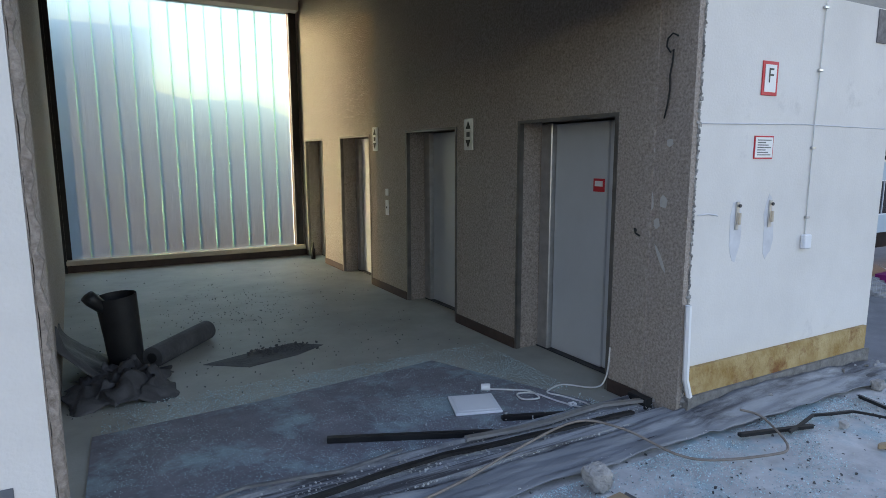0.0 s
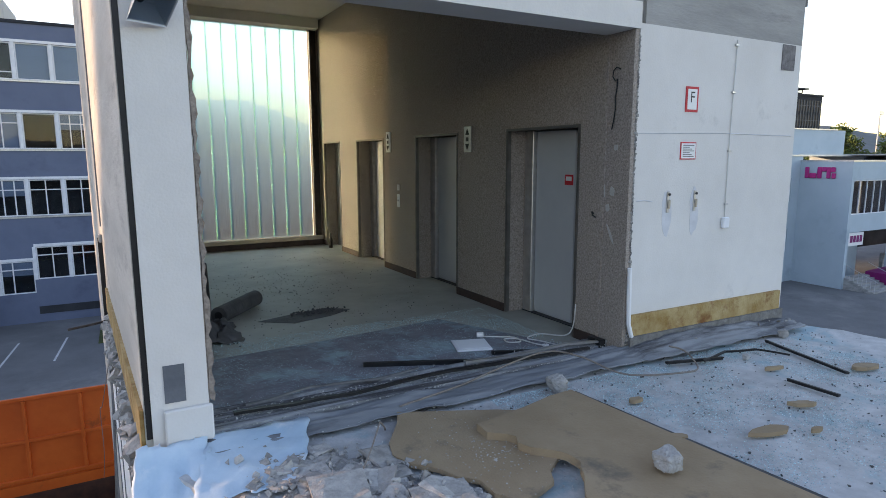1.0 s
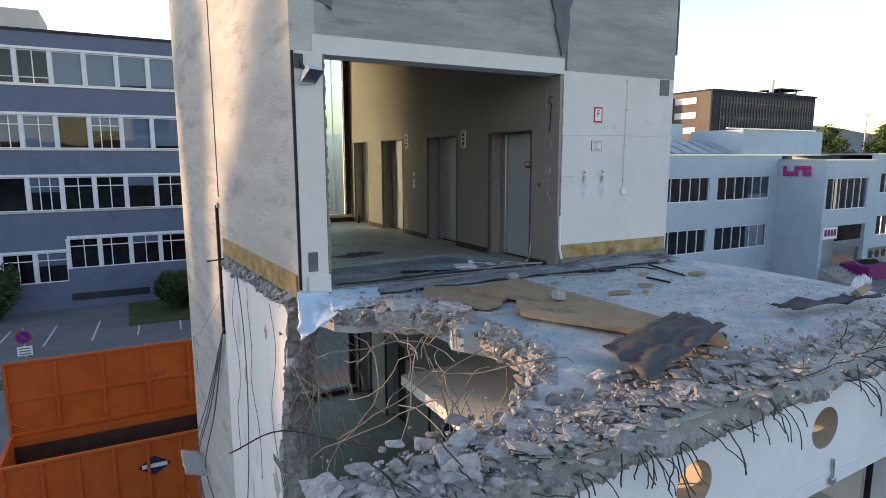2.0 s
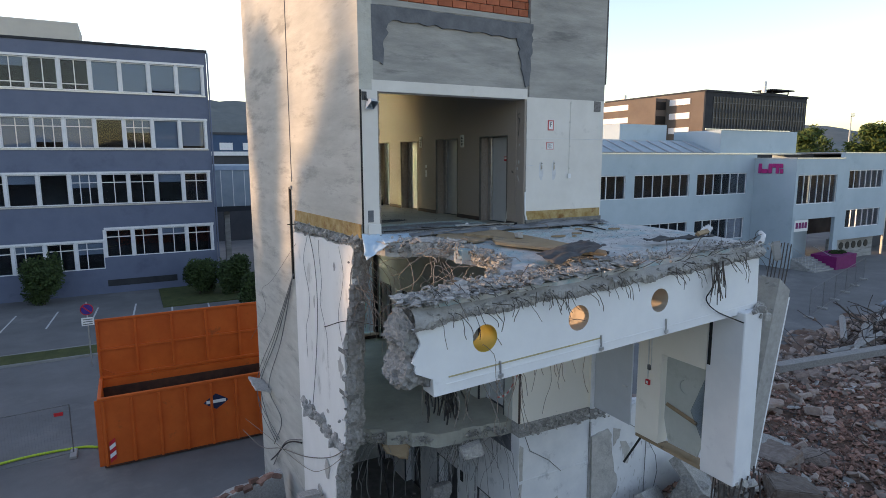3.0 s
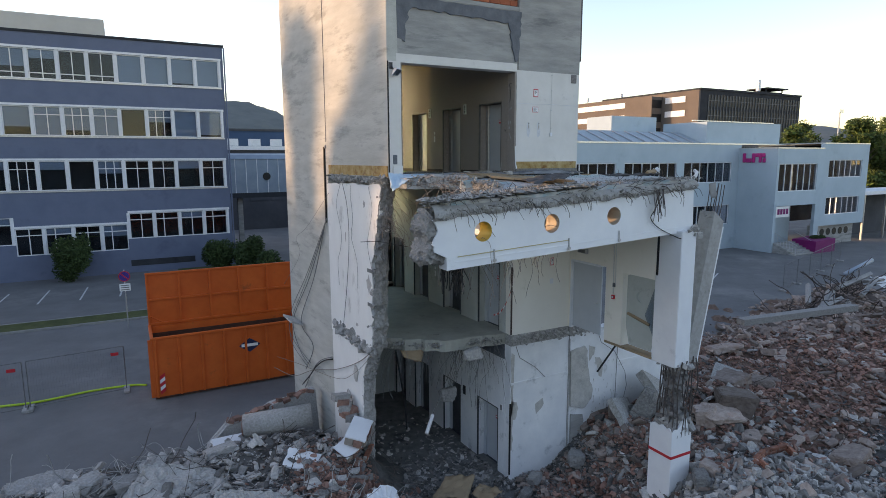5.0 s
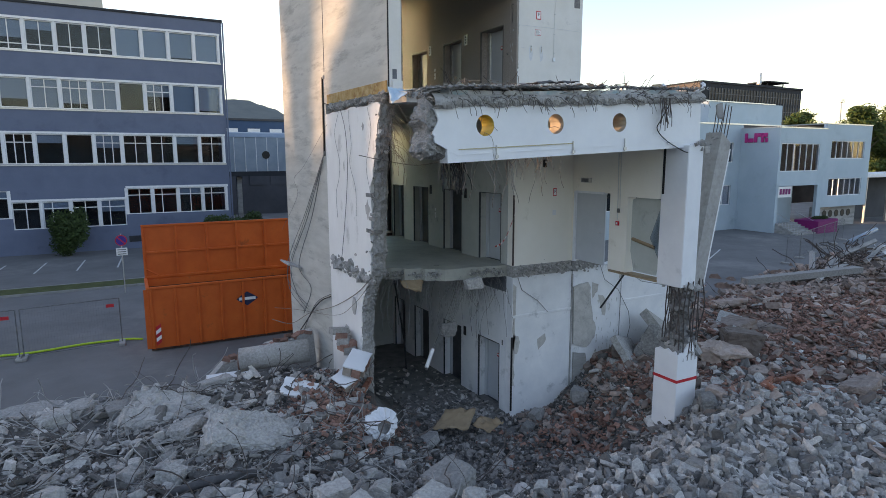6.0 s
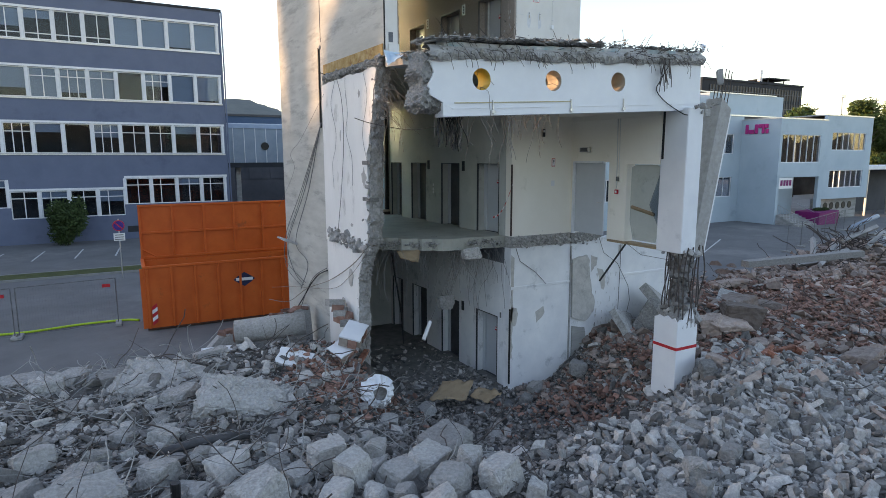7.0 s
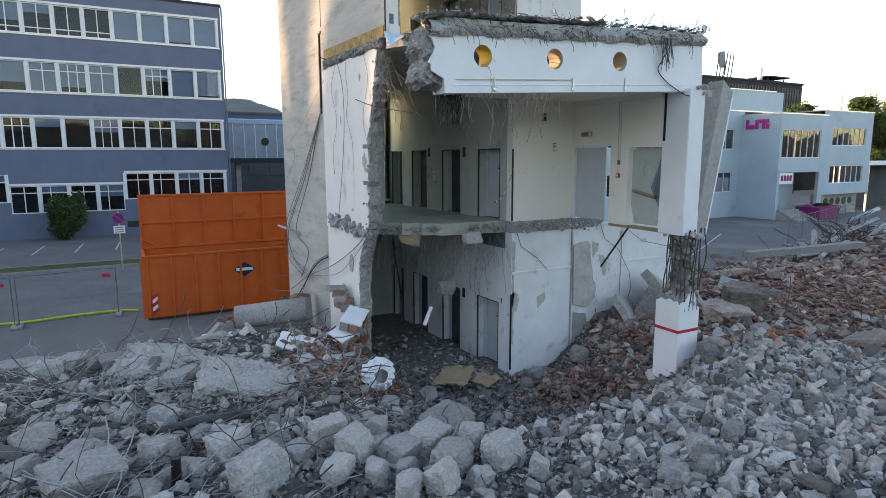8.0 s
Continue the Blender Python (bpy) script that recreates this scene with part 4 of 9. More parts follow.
def moved(g, x, y, z, rz=0.0):
    c, s = math.cos(radians(rz)), math.sin(radians(rz))
    g.v = [(x + a * c - b * s, y + a * s + b * c, z + d) for a, b, d in g.v]
    return g


# window of channel glass
def channel_window(name, zf, zt, label):
    w = tagged(new(name), label, "window", "", "structure")
    w.location = (-2.0, 8.4, zf)
    x0, x1 = -3.58, -0.14
    fr = Geo().box(x0 - 0.02, x0 + 0.05, NORTH - 0.02, NORTH + 0.12, zf + 0.2, zt).box(x1 - 0.02, x1 + 0.1, NORTH - 0.06, NORTH + 0.12, zf + 0.2, zt)
    part("window_frame", skew(fr), BLACK, w, "dark frame")
    part("window_sill", skew(Geo().soft(x0 - 0.03, x1 + 0.12, NORTH - 0.16, NORTH + 0.02, zf + 0.12, zf + 0.2, 0.01)), BEIGE, w, "low beige sill")
    # dark box in place of the shaded recess below the sill
    part("plinth", skew(Geo().box(x0 - 0.03, x1 + 0.12, NORTH - 0.12, NORTH + 0.02, zf + 0.003, zf + 0.119)), SKIRT, w, "dark brown box standing in for the shaded recess under the sill")
    n = 13
    for k in range(n):
        a, b = x0 + 0.05 + (x1 - x0 - 0.08) * k / n, x0 + 0.05 + (x1 - x0 - 0.08) * (k + 1) / n - 0.012
        g = Geo().add([(x, y, z) for z in (zf + 0.2, zt) for x, y in ((a, NORTH + 0.075), (a, NORTH + 0.03), (b, NORTH + 0.03), (b, NORTH + 0.075))], [(0, 1, 5, 4), (1, 2, 6, 5), (2, 3, 7, 6)])
        part("glass_plank", skew(g), UGLASS, w)
        if k:
            part("joint", skew(Geo().box(a - 0.014, a + 0.002, NORTH + 0.022, NORTH + 0.075, zf + 0.2, zt)), JOINT, w, "greenish sealing joint")


channel_window("window_1", 0.0, 4.38, "tall window of greenish frosted channel glass planks")
channel_window("window_2", -4.86, -0.5, "channel glass window of the middle storey")


# near-black leaf colour stands in for the darkness of open doorways
SHADESTEEL = mat("shade_dark_steel", (0.04, 0.043, 0.047), (0.09, 0.095, 0.1), 2, rough=0.5, bump=0.05)


DULLSTEEL = mat("dull_brown_steel", (0.13, 0.12, 0.11), (0.2, 0.185, 0.17), 6, rough=0.45, metal=0.6, bump=0.05)


def lift_door(zf, a, b, n):
    t = thing("lift_door", ((0.2 - 0.035 * a), (a + b) / 2 / (1 + 0.0127 * (a + b) / 2), zf), "grey painted steel lift door recessed in the wall" if n == 0 else "grey lift door dusty from demolition", "door", "lift doors")
    x = 0.29
    part("door_post", skew(Geo().soft(x - 0.05, x + 0.12, b - 0.16, b - 0.005, zf + 0.003, zf + 2.11, 0.008)), ALU if n == 0 else STEEL, t)
    m = a + (b - 0.16 - a) * 0.36
    leaf = STEEL if n == 0 or a < 1 else SHADESTEEL
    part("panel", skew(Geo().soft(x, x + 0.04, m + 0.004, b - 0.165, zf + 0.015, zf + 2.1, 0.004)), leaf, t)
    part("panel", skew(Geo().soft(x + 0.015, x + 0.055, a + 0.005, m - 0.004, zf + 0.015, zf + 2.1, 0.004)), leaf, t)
    part("sill", skew(Geo().box(x - 0.06, x + 0.1, a + 0.005, b - 0.005, zf + 0.002, zf + 0.012)), DARKSTEEL, t)
    fr = Geo().box(-0.008, 0.04, a - 0.02, a + 0.012, zf + 0.003, zf + 2.13).box(-0.008, 0.04, b - 0.012, b + 0.02, zf + 0.003, zf + 2.13).box(-0.008, 0.04, a + 0.012, b - 0.012, zf + 2.105, zf + 2.13)
    part("edge_trim", skew(fr), DARKSTEEL if n else DULLSTEEL, t, "metal edge trim")
    return t


for n, zf in enumerate(FLOORS):
    for k, (a, b) in enumerate(DOORS):
        d = lift_door(zf, a, b, n)
        if k == 0:
            s = part("door_sign", skew(Geo().box(0.284, 0.289, a + 0.4, a + 0.53, zf + 1.52, zf + 1.63)), REDPAINT, d, "small red-framed notice")
            part("notice", skew(Geo().box(0.28, 0.2835, a + 0.42, a + 0.51, zf + 1.565, zf + 1.61)), WHITE, s)

# skirting between the doors
edges = [0.31] + [v for d in DOORS for v in d] + [NORTH]
for k in range(0, len(edges), 2):
    for zf in FLOORS[:1]:
        g = Geo().box(-0.014, -0.001, edges[k] + 0.022, edges[k + 1] - 0.022, zf + 0.001, zf + 0.1)
        setting("baseboard", skew(g), SKIRT, "brown skirting along the lift wall", "skirting")


def indicator(y, z0, zf, m):
    t = thing("lift_indicator", (-0.01 - 0.035 * y, y / (1 + 0.0127 * y), zf + z0), "metal lift indicator plate with two arrows", "indicator", "lift indicators")
    part("plate", skew(Geo().soft(-0.018, -0.001, y - 0.085, y + 0.085, zf + z0, zf + z0 + 0.32, 0.004)), m, t)
    for c, s in ((0.25, 1), (0.07, -1)):
        g = Geo()
        g.prism([(y - 0.045, zf + z0 + c - 0.035 * s), (y + 0.045, zf + z0 + c - 0.035 * s), (y, zf + z0 + c + 0.04 * s)], "x", -0.024, -0.019)
        part("arrow", skew(g), BLACK, t)
    part("lamp", skew(Geo().box(-0.024, -0.019, y - 0.028, y + 0.028, zf + z0 + 0.135, zf + z0 + 0.185)), DARKSTEEL, t)


indicator(2.73, 1.88, 0, ALU)
indicator(5.34, 1.9, 0, WHITE)
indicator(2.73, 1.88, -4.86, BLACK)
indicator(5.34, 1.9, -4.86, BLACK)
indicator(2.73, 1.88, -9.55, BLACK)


def button_plate(y, zf):
    t = thing("call_button_plate", (-0.01 - 0.035 * y, y / (1 + 0.0127 * y), zf + 1.05), "small white lift call button plates", "switch", "call buttons")
    part("plate", skew(Geo().soft(-0.015, -0.001, y - 0.045, y + 0.045, zf + 1.05, zf + 1.25, 0.004)), WHITE, t)
    part("plate", skew(Geo().soft(-0.015, -0.001, y - 0.04, y + 0.04, zf + 1.31, zf + 1.4, 0.004)), WHITE, t)
    part("button", skew(Geo().box(-0.02, -0.0155, y - 0.012, y + 0.012, zf + 1.14, zf + 1.165)), BLACK, t)


button_plate(4.95, 0)
button_plate(4.95, -4.86)


# bottle in the last doorway
t = thing("bottle", (-0.33, 7.75, 0.0), "dark glass bottle standing on the lobby floor", "bottle")
part("body", moved(Geo().tube([(0, 0, 0), (0, 0, 0.17), (0, 0, 0.21), (0, 0, 0.28), (0, 0, 0.3)], [0.038, 0.038, 0.018, 0.014, 0.016], 12), -0.33, 7.75, 0.002), BLACK, t, smooth=True)

# hole and dangling wire in the lift wall
t = thing("wall_socket_hole", (0.0, 0.42, 1.25), "broken socket hole with black wires", "socket")
part("rim", Geo().tube([(-0.012, 0.42, 1.28), (0.0, 0.42, 1.28)], 0.055, 14), BLACK, t)
part("wire", Geo().tube([(-0.01, 0.42, 1.28), (-0.05, 0.4, 1.3), (-0.06, 0.38, 1.27), (-0.03, 0.37, 1.25)], 0.008, 5), BLACK, t)
t = thing("hanging_wire", (0.0, 0.2, 2.05), "black cable loop hanging from the wall", "cable")
part("wire", Geo().tube([(-0.01, 0.14, 2.58), (-0.03, 0.17, 2.6), (-0.04, 0.2, 2.57), (-0.04, 0.205, 2.52), (-0.03, 0.18, 2.48), (-0.02, 0.165, 2.5), (-0.02, 0.17, 2.42), (-0.02, 0.185, 2.34), (-0.02, 0.18, 2.24), (-0.02, 0.195, 2.14), (-0.02, 0.215, 2.06)], 0.006, 6), BLACK, t, smooth=True)

# scuffs of plaster on the lift wall near the opening
def scuff(y, z, a, b, rz):
    g = Geo()
    pts = [(a * math.cos(i / 9 * 6.283) * rj.uniform(0.7, 1.1), b * math.sin(i / 9 * 6.283) * rj.uniform(0.7, 1.1)) for i in range(9)]
    c, s = math.cos(rz), math.sin(rz)
    g.prism([(y + p * c - q * s, z + p * s + q * c) for p, q in pts], "x", -0.003, 0.001)
    return g


g = Geo()
for y, z, a, b, rz in ((0.45, 2.42, 0.07, 0.02, -0.6), (0.42, 1.95, 0.06, 0.02, 0.3), (0.33, 1.82, 0.03, 0.09, 0.2), (0.35, 1.7, 0.02, 0.06, -0.2), (0.33, 1.5, 0.05, 0.1, 0.1), (0.2, 1.5, 0.04, 0.05, 0), (0.25, 1.35, 0.03, 0.04, 0), (0.17, 1.9, 0.03, 0.03, 0), (0.2, 1.1, 0.015, 0.12, -0.5), (0.95, 2.2, 0.03, 0.015, 0)):
    s = scuff(y, z, a, b, rz)
    g.add(s.v, s.f)
tagged(part("plaster_scuff", g, mat("grey_scuff", (0.42, 0.41, 0.39), (0.5, 0.49, 0.47), 20), None), "pale scrape marks in the pebble plaster", "marks", "", "stuff")

# ---- things on the lobby floor ----
t = thing("rubber_pipe", (-3.35, 2.95, 0.0), "upright black rubber pipe with a flared lip", "pipe")
g = Geo().tube([(-3.33, 2.97, 0.002), (-3.35, 2.97, 0.3), (-3.38, 2.96, 0.66)], [0.135, 0.145, 0.16], 24, cap=False)
g.tube([(-3.38, 2.96, 0.66), (-3.35, 2.97, 0.3), (-3.33, 2.97, 0.01)], [0.148, 0.133, 0.123], 24, cap=False)
part("shell", g, BLACK, t, smooth=True)
part("lip", Geo().tube([(-3.46, 2.9, 0.56), (-3.55, 2.86, 0.66), (-3.58, 2.85, 0.7)], [0.05, 0.06, 0.055], 10), BLACK, t, smooth=True)

t = thing("bitumen_roll", (-2.9, 3.2, 0.0), "rolled-up grey roofing felt lying on the floor", "roll")
d = Vector((0.46, 0.6, 0)).normalized()
part("roll", Geo().tube([Vector((-3.14, 2.86, 0.1)), Vector((-2.62, 3.54, 0.1))], 0.095, 20), BITUMEN, t, smooth=False)
part("core", Geo().tube([Vector((-3.145, 2.853, 0.1)), Vector((-3.13, 2.873, 0.1))], 0.045, 14), BLACK, t)

def cloth(name, cx, cy, w, d, h, seed, m, label, category):
    """A crumpled sheet on the floor."""
    g = Geo()
    n = 34
    for j in range(n + 1):
        for i in range(n + 1):
            u, v = i / n * 2 - 1, j / n * 2 - 1
            e = max(0, 1 - (u * u + v * v) * 0.8)
            p = Vector((u * 2.2, v * 2.2, seed))
            fold = abs(noise.noise(p)) + 0.5 * abs(noise.noise(p * 2.3))
            z = h * e ** 0.6 * (0.35 + 1.1 * fold)
            x = cx + w * u + 0.08 * noise.noise(p * 1.7 + Vector((9, 0, 0)))
            y = cy + d * v + 0.08 * noise.noise(p * 1.7 + Vector((0, 9, 0)))
            g.v.append((x, y, 0.004 + z))
    g.f += [(j * (n + 1) + i, j * (n + 1) + i + 1, (j + 1) * (n + 1) + i + 1, (j + 1) * (n + 1) + i) for j in range(n) for i in range(n)]
    ob = part(name, g, m, smooth=True)
    ob.modifiers.new("thickness", "SOLIDIFY").thickness = 0.006
    return tagged(ob, label, category)


cloth("crumpled_tarpaulin", -3.38, 2.45, 0.36, 0.4, 0.2, 4.0, BITUMEN, "heap of crumpled dark grey tarpaulin by the wall", "tarpaulin")
g = Geo()
n, m = 40, 26
for j in range(m + 1):
    for i in range(n + 1):
        u, v = i / n, j / m
        fold = math.sin(u * 17 + 2.2 * noise.noise((u * 3, v * 2, 1))) * (0.25 + 0.75 * v)
        x = -3.83 + 0.4 * (1 - v) ** 1.6 + 0.045 * fold * (1 - 0.5 * v) + 0.05 * noise.noise((u * 4, v * 3, 5))
        z = 0.01 + (0.5 + 0.12 * noise.noise((u * 2.5, 0, 3)) - 0.12 * u) * v
        g.v.append((x, 2.5 + 0.85 * u + 0.03 * noise.noise((u * 9, v * 6, 2)), z))
g.f += [(j * (n + 1) + i, j * (n + 1) + i + 1, (j + 1) * (n + 1) + i + 1, (j + 1) * (n + 1) + i) for j in range(m) for i in range(n)]
fold = part("tarpaulin_fold", g, BITUMEN, smooth=True)
fold.modifiers.new("thickness", "SOLIDIFY").thickness = 0.006
tagged(fold, "folded dark tarpaulin leaning against the lobby wall", "tarpaulin")
g = Geo().prism([(-2.75, 2.75), (-2.3, 2.9), (-1.9, 3.0), (-1.65, 2.8), (-1.95, 2.62), (-2.4, 2.5)], "z", 0.001, 0.006)
tagged(part("felt_sheet", g, BITUMEN), "flat torn piece of dark roofing felt on the floor", "sheet")
o = [(-3.55, 1.62), (-2.4, 1.7), (-1.5, 1.8), (-0.93, 1.88), (-0.62, 1.2), (-0.3, 0.5), (-1.5, 0.42), (-3.55, 0.44)]
CARPET = mat("purple_grey_carpet", (0.15, 0.145, 0.165), (0.23, 0.225, 0.245), 4, stain=(0.25, 0.34, 0.37), stain_scale=1.8, stain_at=0.49, bump=0.4, fine=60)
tagged(part("carpet", Geo().prism(o, "z", 0.001, 0.009), CARPET), "worn purplish grey carpet strewn with glass crumbs", "carpet")
t = thing("ceiling_tile", (-1.1, 0.86, 0.01), "dirty white metal ceiling tile lying on the carpet", "tile")
g = moved(Geo().soft(-0.17, 0.17, -0.16, 0.16, 0, 0.018, 0.004), -1.1, 0.86, 0.01, -18)
part("tray", g, FRAME, t)
part("inlay", moved(Geo().box(-0.14, 0.14, -0.13, 0.13, 0.019, 0.022), -1.1, 0.86, 0.01, -18), PLASTER, t)


def bar(name, p, q, w, h, m, label, z=0.012, category="bar"):
    p, q = Vector((*p, z)), Vector((*q, z))
    d = (q - p).normalized()
    s = Vector((-d.y, d.x, 0)) * w / 2
    u = Vector((0, 0, h))
    g = Geo().add([p - s, p + s, q + s, q - s, p - s + u, p + s + u, q + s + u, q - s + u], [(0, 1, 2, 3), (4, 7, 6, 5), (0, 4, 5, 1), (1, 5, 6, 2), (2, 6, 7, 3), (3, 7, 4, 0)])
    g.add([p - s * 1.5 + u * 1.01, p - s * 0.3 + u * 1.01, q - s * 0.3 + u * 1.01, q - s * 1.5 + u * 1.01, p - s * 1.5 + u * 1.4, p - s * 0.3 + u * 1.4, q - s * 0.3 + u * 1.4, q - s * 1.5 + u * 1.4], [(0, 1, 2, 3), (4, 7, 6, 5), (0, 4, 5, 1), (1, 5, 6, 2), (2, 6, 7, 3), (3, 7, 4, 0)])
    return tagged(part(name, g, m), label, category)


bar("metal_profile", (-2.22, 0.82), (-1.24, 0.4), 0.05, 0.03, BLACK, "long black metal profile lying on the carpet")
bar("metal_profile", (-1.06, 0.56), (-0.53, 0.36), 0.05, 0.025, BLACK, "short black metal profile on the floor")
t = thing("extension_cable", (-0.6, 0.8, 0.0), "white extension cable with a plug on the floor", "cable")
part("cord", Geo().tube(smooth_line([(-0.02, 0.62, 0.35), (-0.04, 0.63, 0.12), (-0.1, 0.68, 0.02), (-0.28, 0.86, 0.014), (-0.48, 0.8, 0.014), (-0.42, 0.66, 0.014), (-0.36, 0.48, 0.014), (-0.42, 0.42, 0.014), (-0.52, 0.62, 0.014), (-0.58, 0.82, 0.014), (-0.7, 0.88, 0.014), (-0.74, 0.76, 0.022), (-0.62, 0.72, 0.022), (-0.6, 0.86, 0.022), (-0.72, 0.98, 0.014), (-0.84, 1.06, 0.014)]), 0.007, 6), WHITECABLE, t, smooth=True)
part("plug", Geo().tube([(-0.84, 1.06, 0.03), (-0.9, 1.09, 0.03)], [0.03, 0.026], 10), WHITE, t)
tagged(part("plastic_clip", Geo().soft(-0.5, -0.44, 0.5, 0.54, 0.008, 0.03, 0.005), WHITE), "small white plastic clip on the floor", "clip")
tagged(part("black_box", Geo().soft(-0.09, -0.02, 0.18, 0.36, 0.003, 0.1, 0.006), BLACK), "small black box at the foot of the wall", "box")

# door track and flashing along the opening
TRACK = mat("dusty_metal_track", (0.27, 0.29, 0.31), (0.43, 0.45, 0.47), 2, rough=0.6, stain=(0.06, 0.06, 0.065), stain_scale=1.5, stain_at=0.47, squash=(0.3, 6, 1))
t = tagged(new("threshold"), "dusty metal door track across the opening", "threshold", "", "structure")
for y0, y1, z1 in ((0.2, 0.34, 0.045), (0.11, 0.2, 0.025), (0.02, 0.11, 0.06), (0.34, 0.36, 0.07)):
    part("rail", Geo().box(-3.6, 0.04, y0 + 0.001, y1 - 0.001, 0.003, z1), TRACK, t)

# loose strips and offcuts along the opening
for k, (p, w, h, m, label) in enumerate((
    ([(-3.4, 0.18), (-2.6, 0.12), (-1.7, 0.2), (-0.9, 0.14), (-0.3, 0.1)], 0.035, 0.02, BLACK, "long black rubber strip bent along the door track"),
    ([(-2.9, -0.08), (-2.2, -0.02), (-1.5, -0.14), (-0.7, -0.1), (0.1, -0.22), (0.9, -0.25)], 0.03, 0.015, CABLE, "grey bent metal strip on the terrace"),
    ([(-1.5, 0.3), (-0.9, 0.26), (-0.4, 0.3), (0.0, 0.2)], 0.04, 0.02, ALU, "bent pale aluminium strip on the track"),
    ([(-0.5, -0.12), (0.1, -0.1), (0.8, -0.16), (1.5, -0.14), (2.1, -0.22)], 0.06, 0.03, BITUMEN, "dark felt strip lying at the wall's foot"),
    ([(0.5, -0.5), (0.9, -0.42), (1.2, -0.52), (1.35, -0.75)], 0.018, 0.018, BLACK, "thin black cable offcut on the terrace"),
    ([(-3.3, 0.28), (-2.8, 0.4), (-2.3, 0.32), (-1.9, 0.38)], 0.02, 0.015, CABLE, "thin grey offcut on the carpet"),
)):
    g = Geo()
    n = 24
    line = []
    for i in range(n + 1):
        f_ = i / n * (len(p) - 1)
        j = min(int(f_), len(p) - 2)
        s = f_ - j
        s = s * s * (3 - 2 * s)
        line.append((p[j][0] + (p[j + 1][0] - p[j][0]) * s, p[j][1] + (p[j + 1][1] - p[j][1]) * s))
    for i, (x, y) in enumerate(line):
        z = (0.062 if y > 0 else terrace_z(x, y) + 0.02) + 0.012 * (1 + noise.noise((x * 3, y * 3, k)))
        g.v += [(x, y - w / 2, z), (x, y + w / 2, z + 0.006), (x, y + w / 2, z + h), (x, y - w / 2, z + h)]
    for i in range(n):
        q = 4 * i
        g.f += [(q, q + 1, q + 5, q + 4), (q + 1, q + 2, q + 6, q + 5), (q + 2, q + 3, q + 7, q + 6), (q + 3, q, q + 4, q + 7)]
    g.f += [(0, 3, 2, 1), (4 * n, 4 * n + 1, 4 * n + 2, 4 * n + 3)]
    tagged(part("loose_strip", g, m), label, "strip", "loose strips")

# loose crumbs of safety glass
def crumbs(name, n, where, seed, size, label, m, z=0.0):
    r = random.Random(seed)
    g = Geo()
    for _ in range(n):
        x, y = where(r)
        s = size * r.uniform(0.4, 1.5)
        chunk(g, (x, y, z + (terrace_z(x, y) if y < 0 else 0.006) + s * 0.25), (s, s * r.uniform(0.5, 1), s * 0.6), r, 40)
    return tagged(part(name, g, m), label, "debris", "", "stuff")


def patchy(r, x0, x1, y0, y1, power):
    """A place that keeps to drifts and bare spots."""
    while True:
        x, y = r.uniform(x0, x1), y0 + (y1 - y0) * r.random() ** power
        if noise.noise((x * 1.8, y * 2.4, 4)) + 0.5 * noise.noise((x * 6, y * 6, 9)) > r.uniform(-0.5, 0.35):
            return x, y


LIGHTGRIT = mat("pale_grit", (0.3, 0.31, 0.31), (0.5, 0.51, 0.5), 20, vary=0.3, bump=0.1)
crumbs("glass_crumbs", 30000, lambda r: patchy(r, -3.5, -0.25, 0.4, 2.1, 1.5), 11, 0.0058, "pale green crumbs of safety glass on the lobby floor", GREENBITS)
crumbs("floor_dirt", 700, lambda r: (r.uniform(-3.9, -0.4), 1.9 + 5.5 * r.random() ** 1.5) if r.random() < 0.6 else (r.gauss(-2.2, 0.5), r.gauss(4.6, 0.6)), 12, 0.012, "scattered dark dirt and chips on the lobby floor", BITUMEN)
crumbs("threshold_grit", 2600, lambda r: (r.uniform(-3.5, 0.6), r.gauss(0.08, 0.16)), 18, 0.011, "grit and glass dust on the door track", LIGHTGRIT, 0.045)
crumbs("dirt_heap", 160, lambda r: (r.gauss(-2.05, 0.16), r.gauss(2.85, 0.07)), 13, 0.025, "small heap of dark dirt on the felt", BITUMEN)

# ---- signs and fixings on the south wall ----
def f_sign(x, z, y, w, h):
    t = thing("fire_extinguisher_sign", (x, y, z), "white sign with a black letter and red border", "sign", "letter signs")
    part("border", Geo().soft(x - w / 2, x + w / 2, y - 0.008, y - 0.001, z - h / 2, z + h / 2, 0.002), REDPAINT, t)
    part("field", Geo().box(x - w * 0.36, x + w * 0.36, y - 0.011, y - 0.0085, z - h * 0.4, z + h * 0.4), WHITE, t)
    part("letter", moved(text_geo("F", h * 0.62), x, y - 0.013, z + h * 0.06), BLACK, t)


f_sign(0.745, 2.34, 0.0, 0.17, 0.23)
f_sign(1.5, -2.7, 0.0, 0.13, 0.24)
t = thing("notice_sheet", (0.735, 0.0, 1.86), "small white notice with a red border and unreadable lines", "sign")
part("sheet", Geo().box(0.63, 0.84, -0.006, -0.001, 1.79, 1.95), REDPAINT, t)
part("paper", Geo().box(0.64, 0.83, -0.009, -0.0065, 1.8, 1.94), WHITE, t)
g = Geo()
for k in range(7):
    g.box(0.66, 0.81 - 0.03 * (k % 3), -0.0105, -0.0095, 1.815 + 0.017 * k, 1.822 + 0.017 * k)
part("text_line", g, CABLE, t)
tagged(part("notice_sheet_small", Geo().box(1.43, 1.56, -0.006, -0.001, -3.4, -3.24), WHITE), "small pale notice on the plaster", "sign")
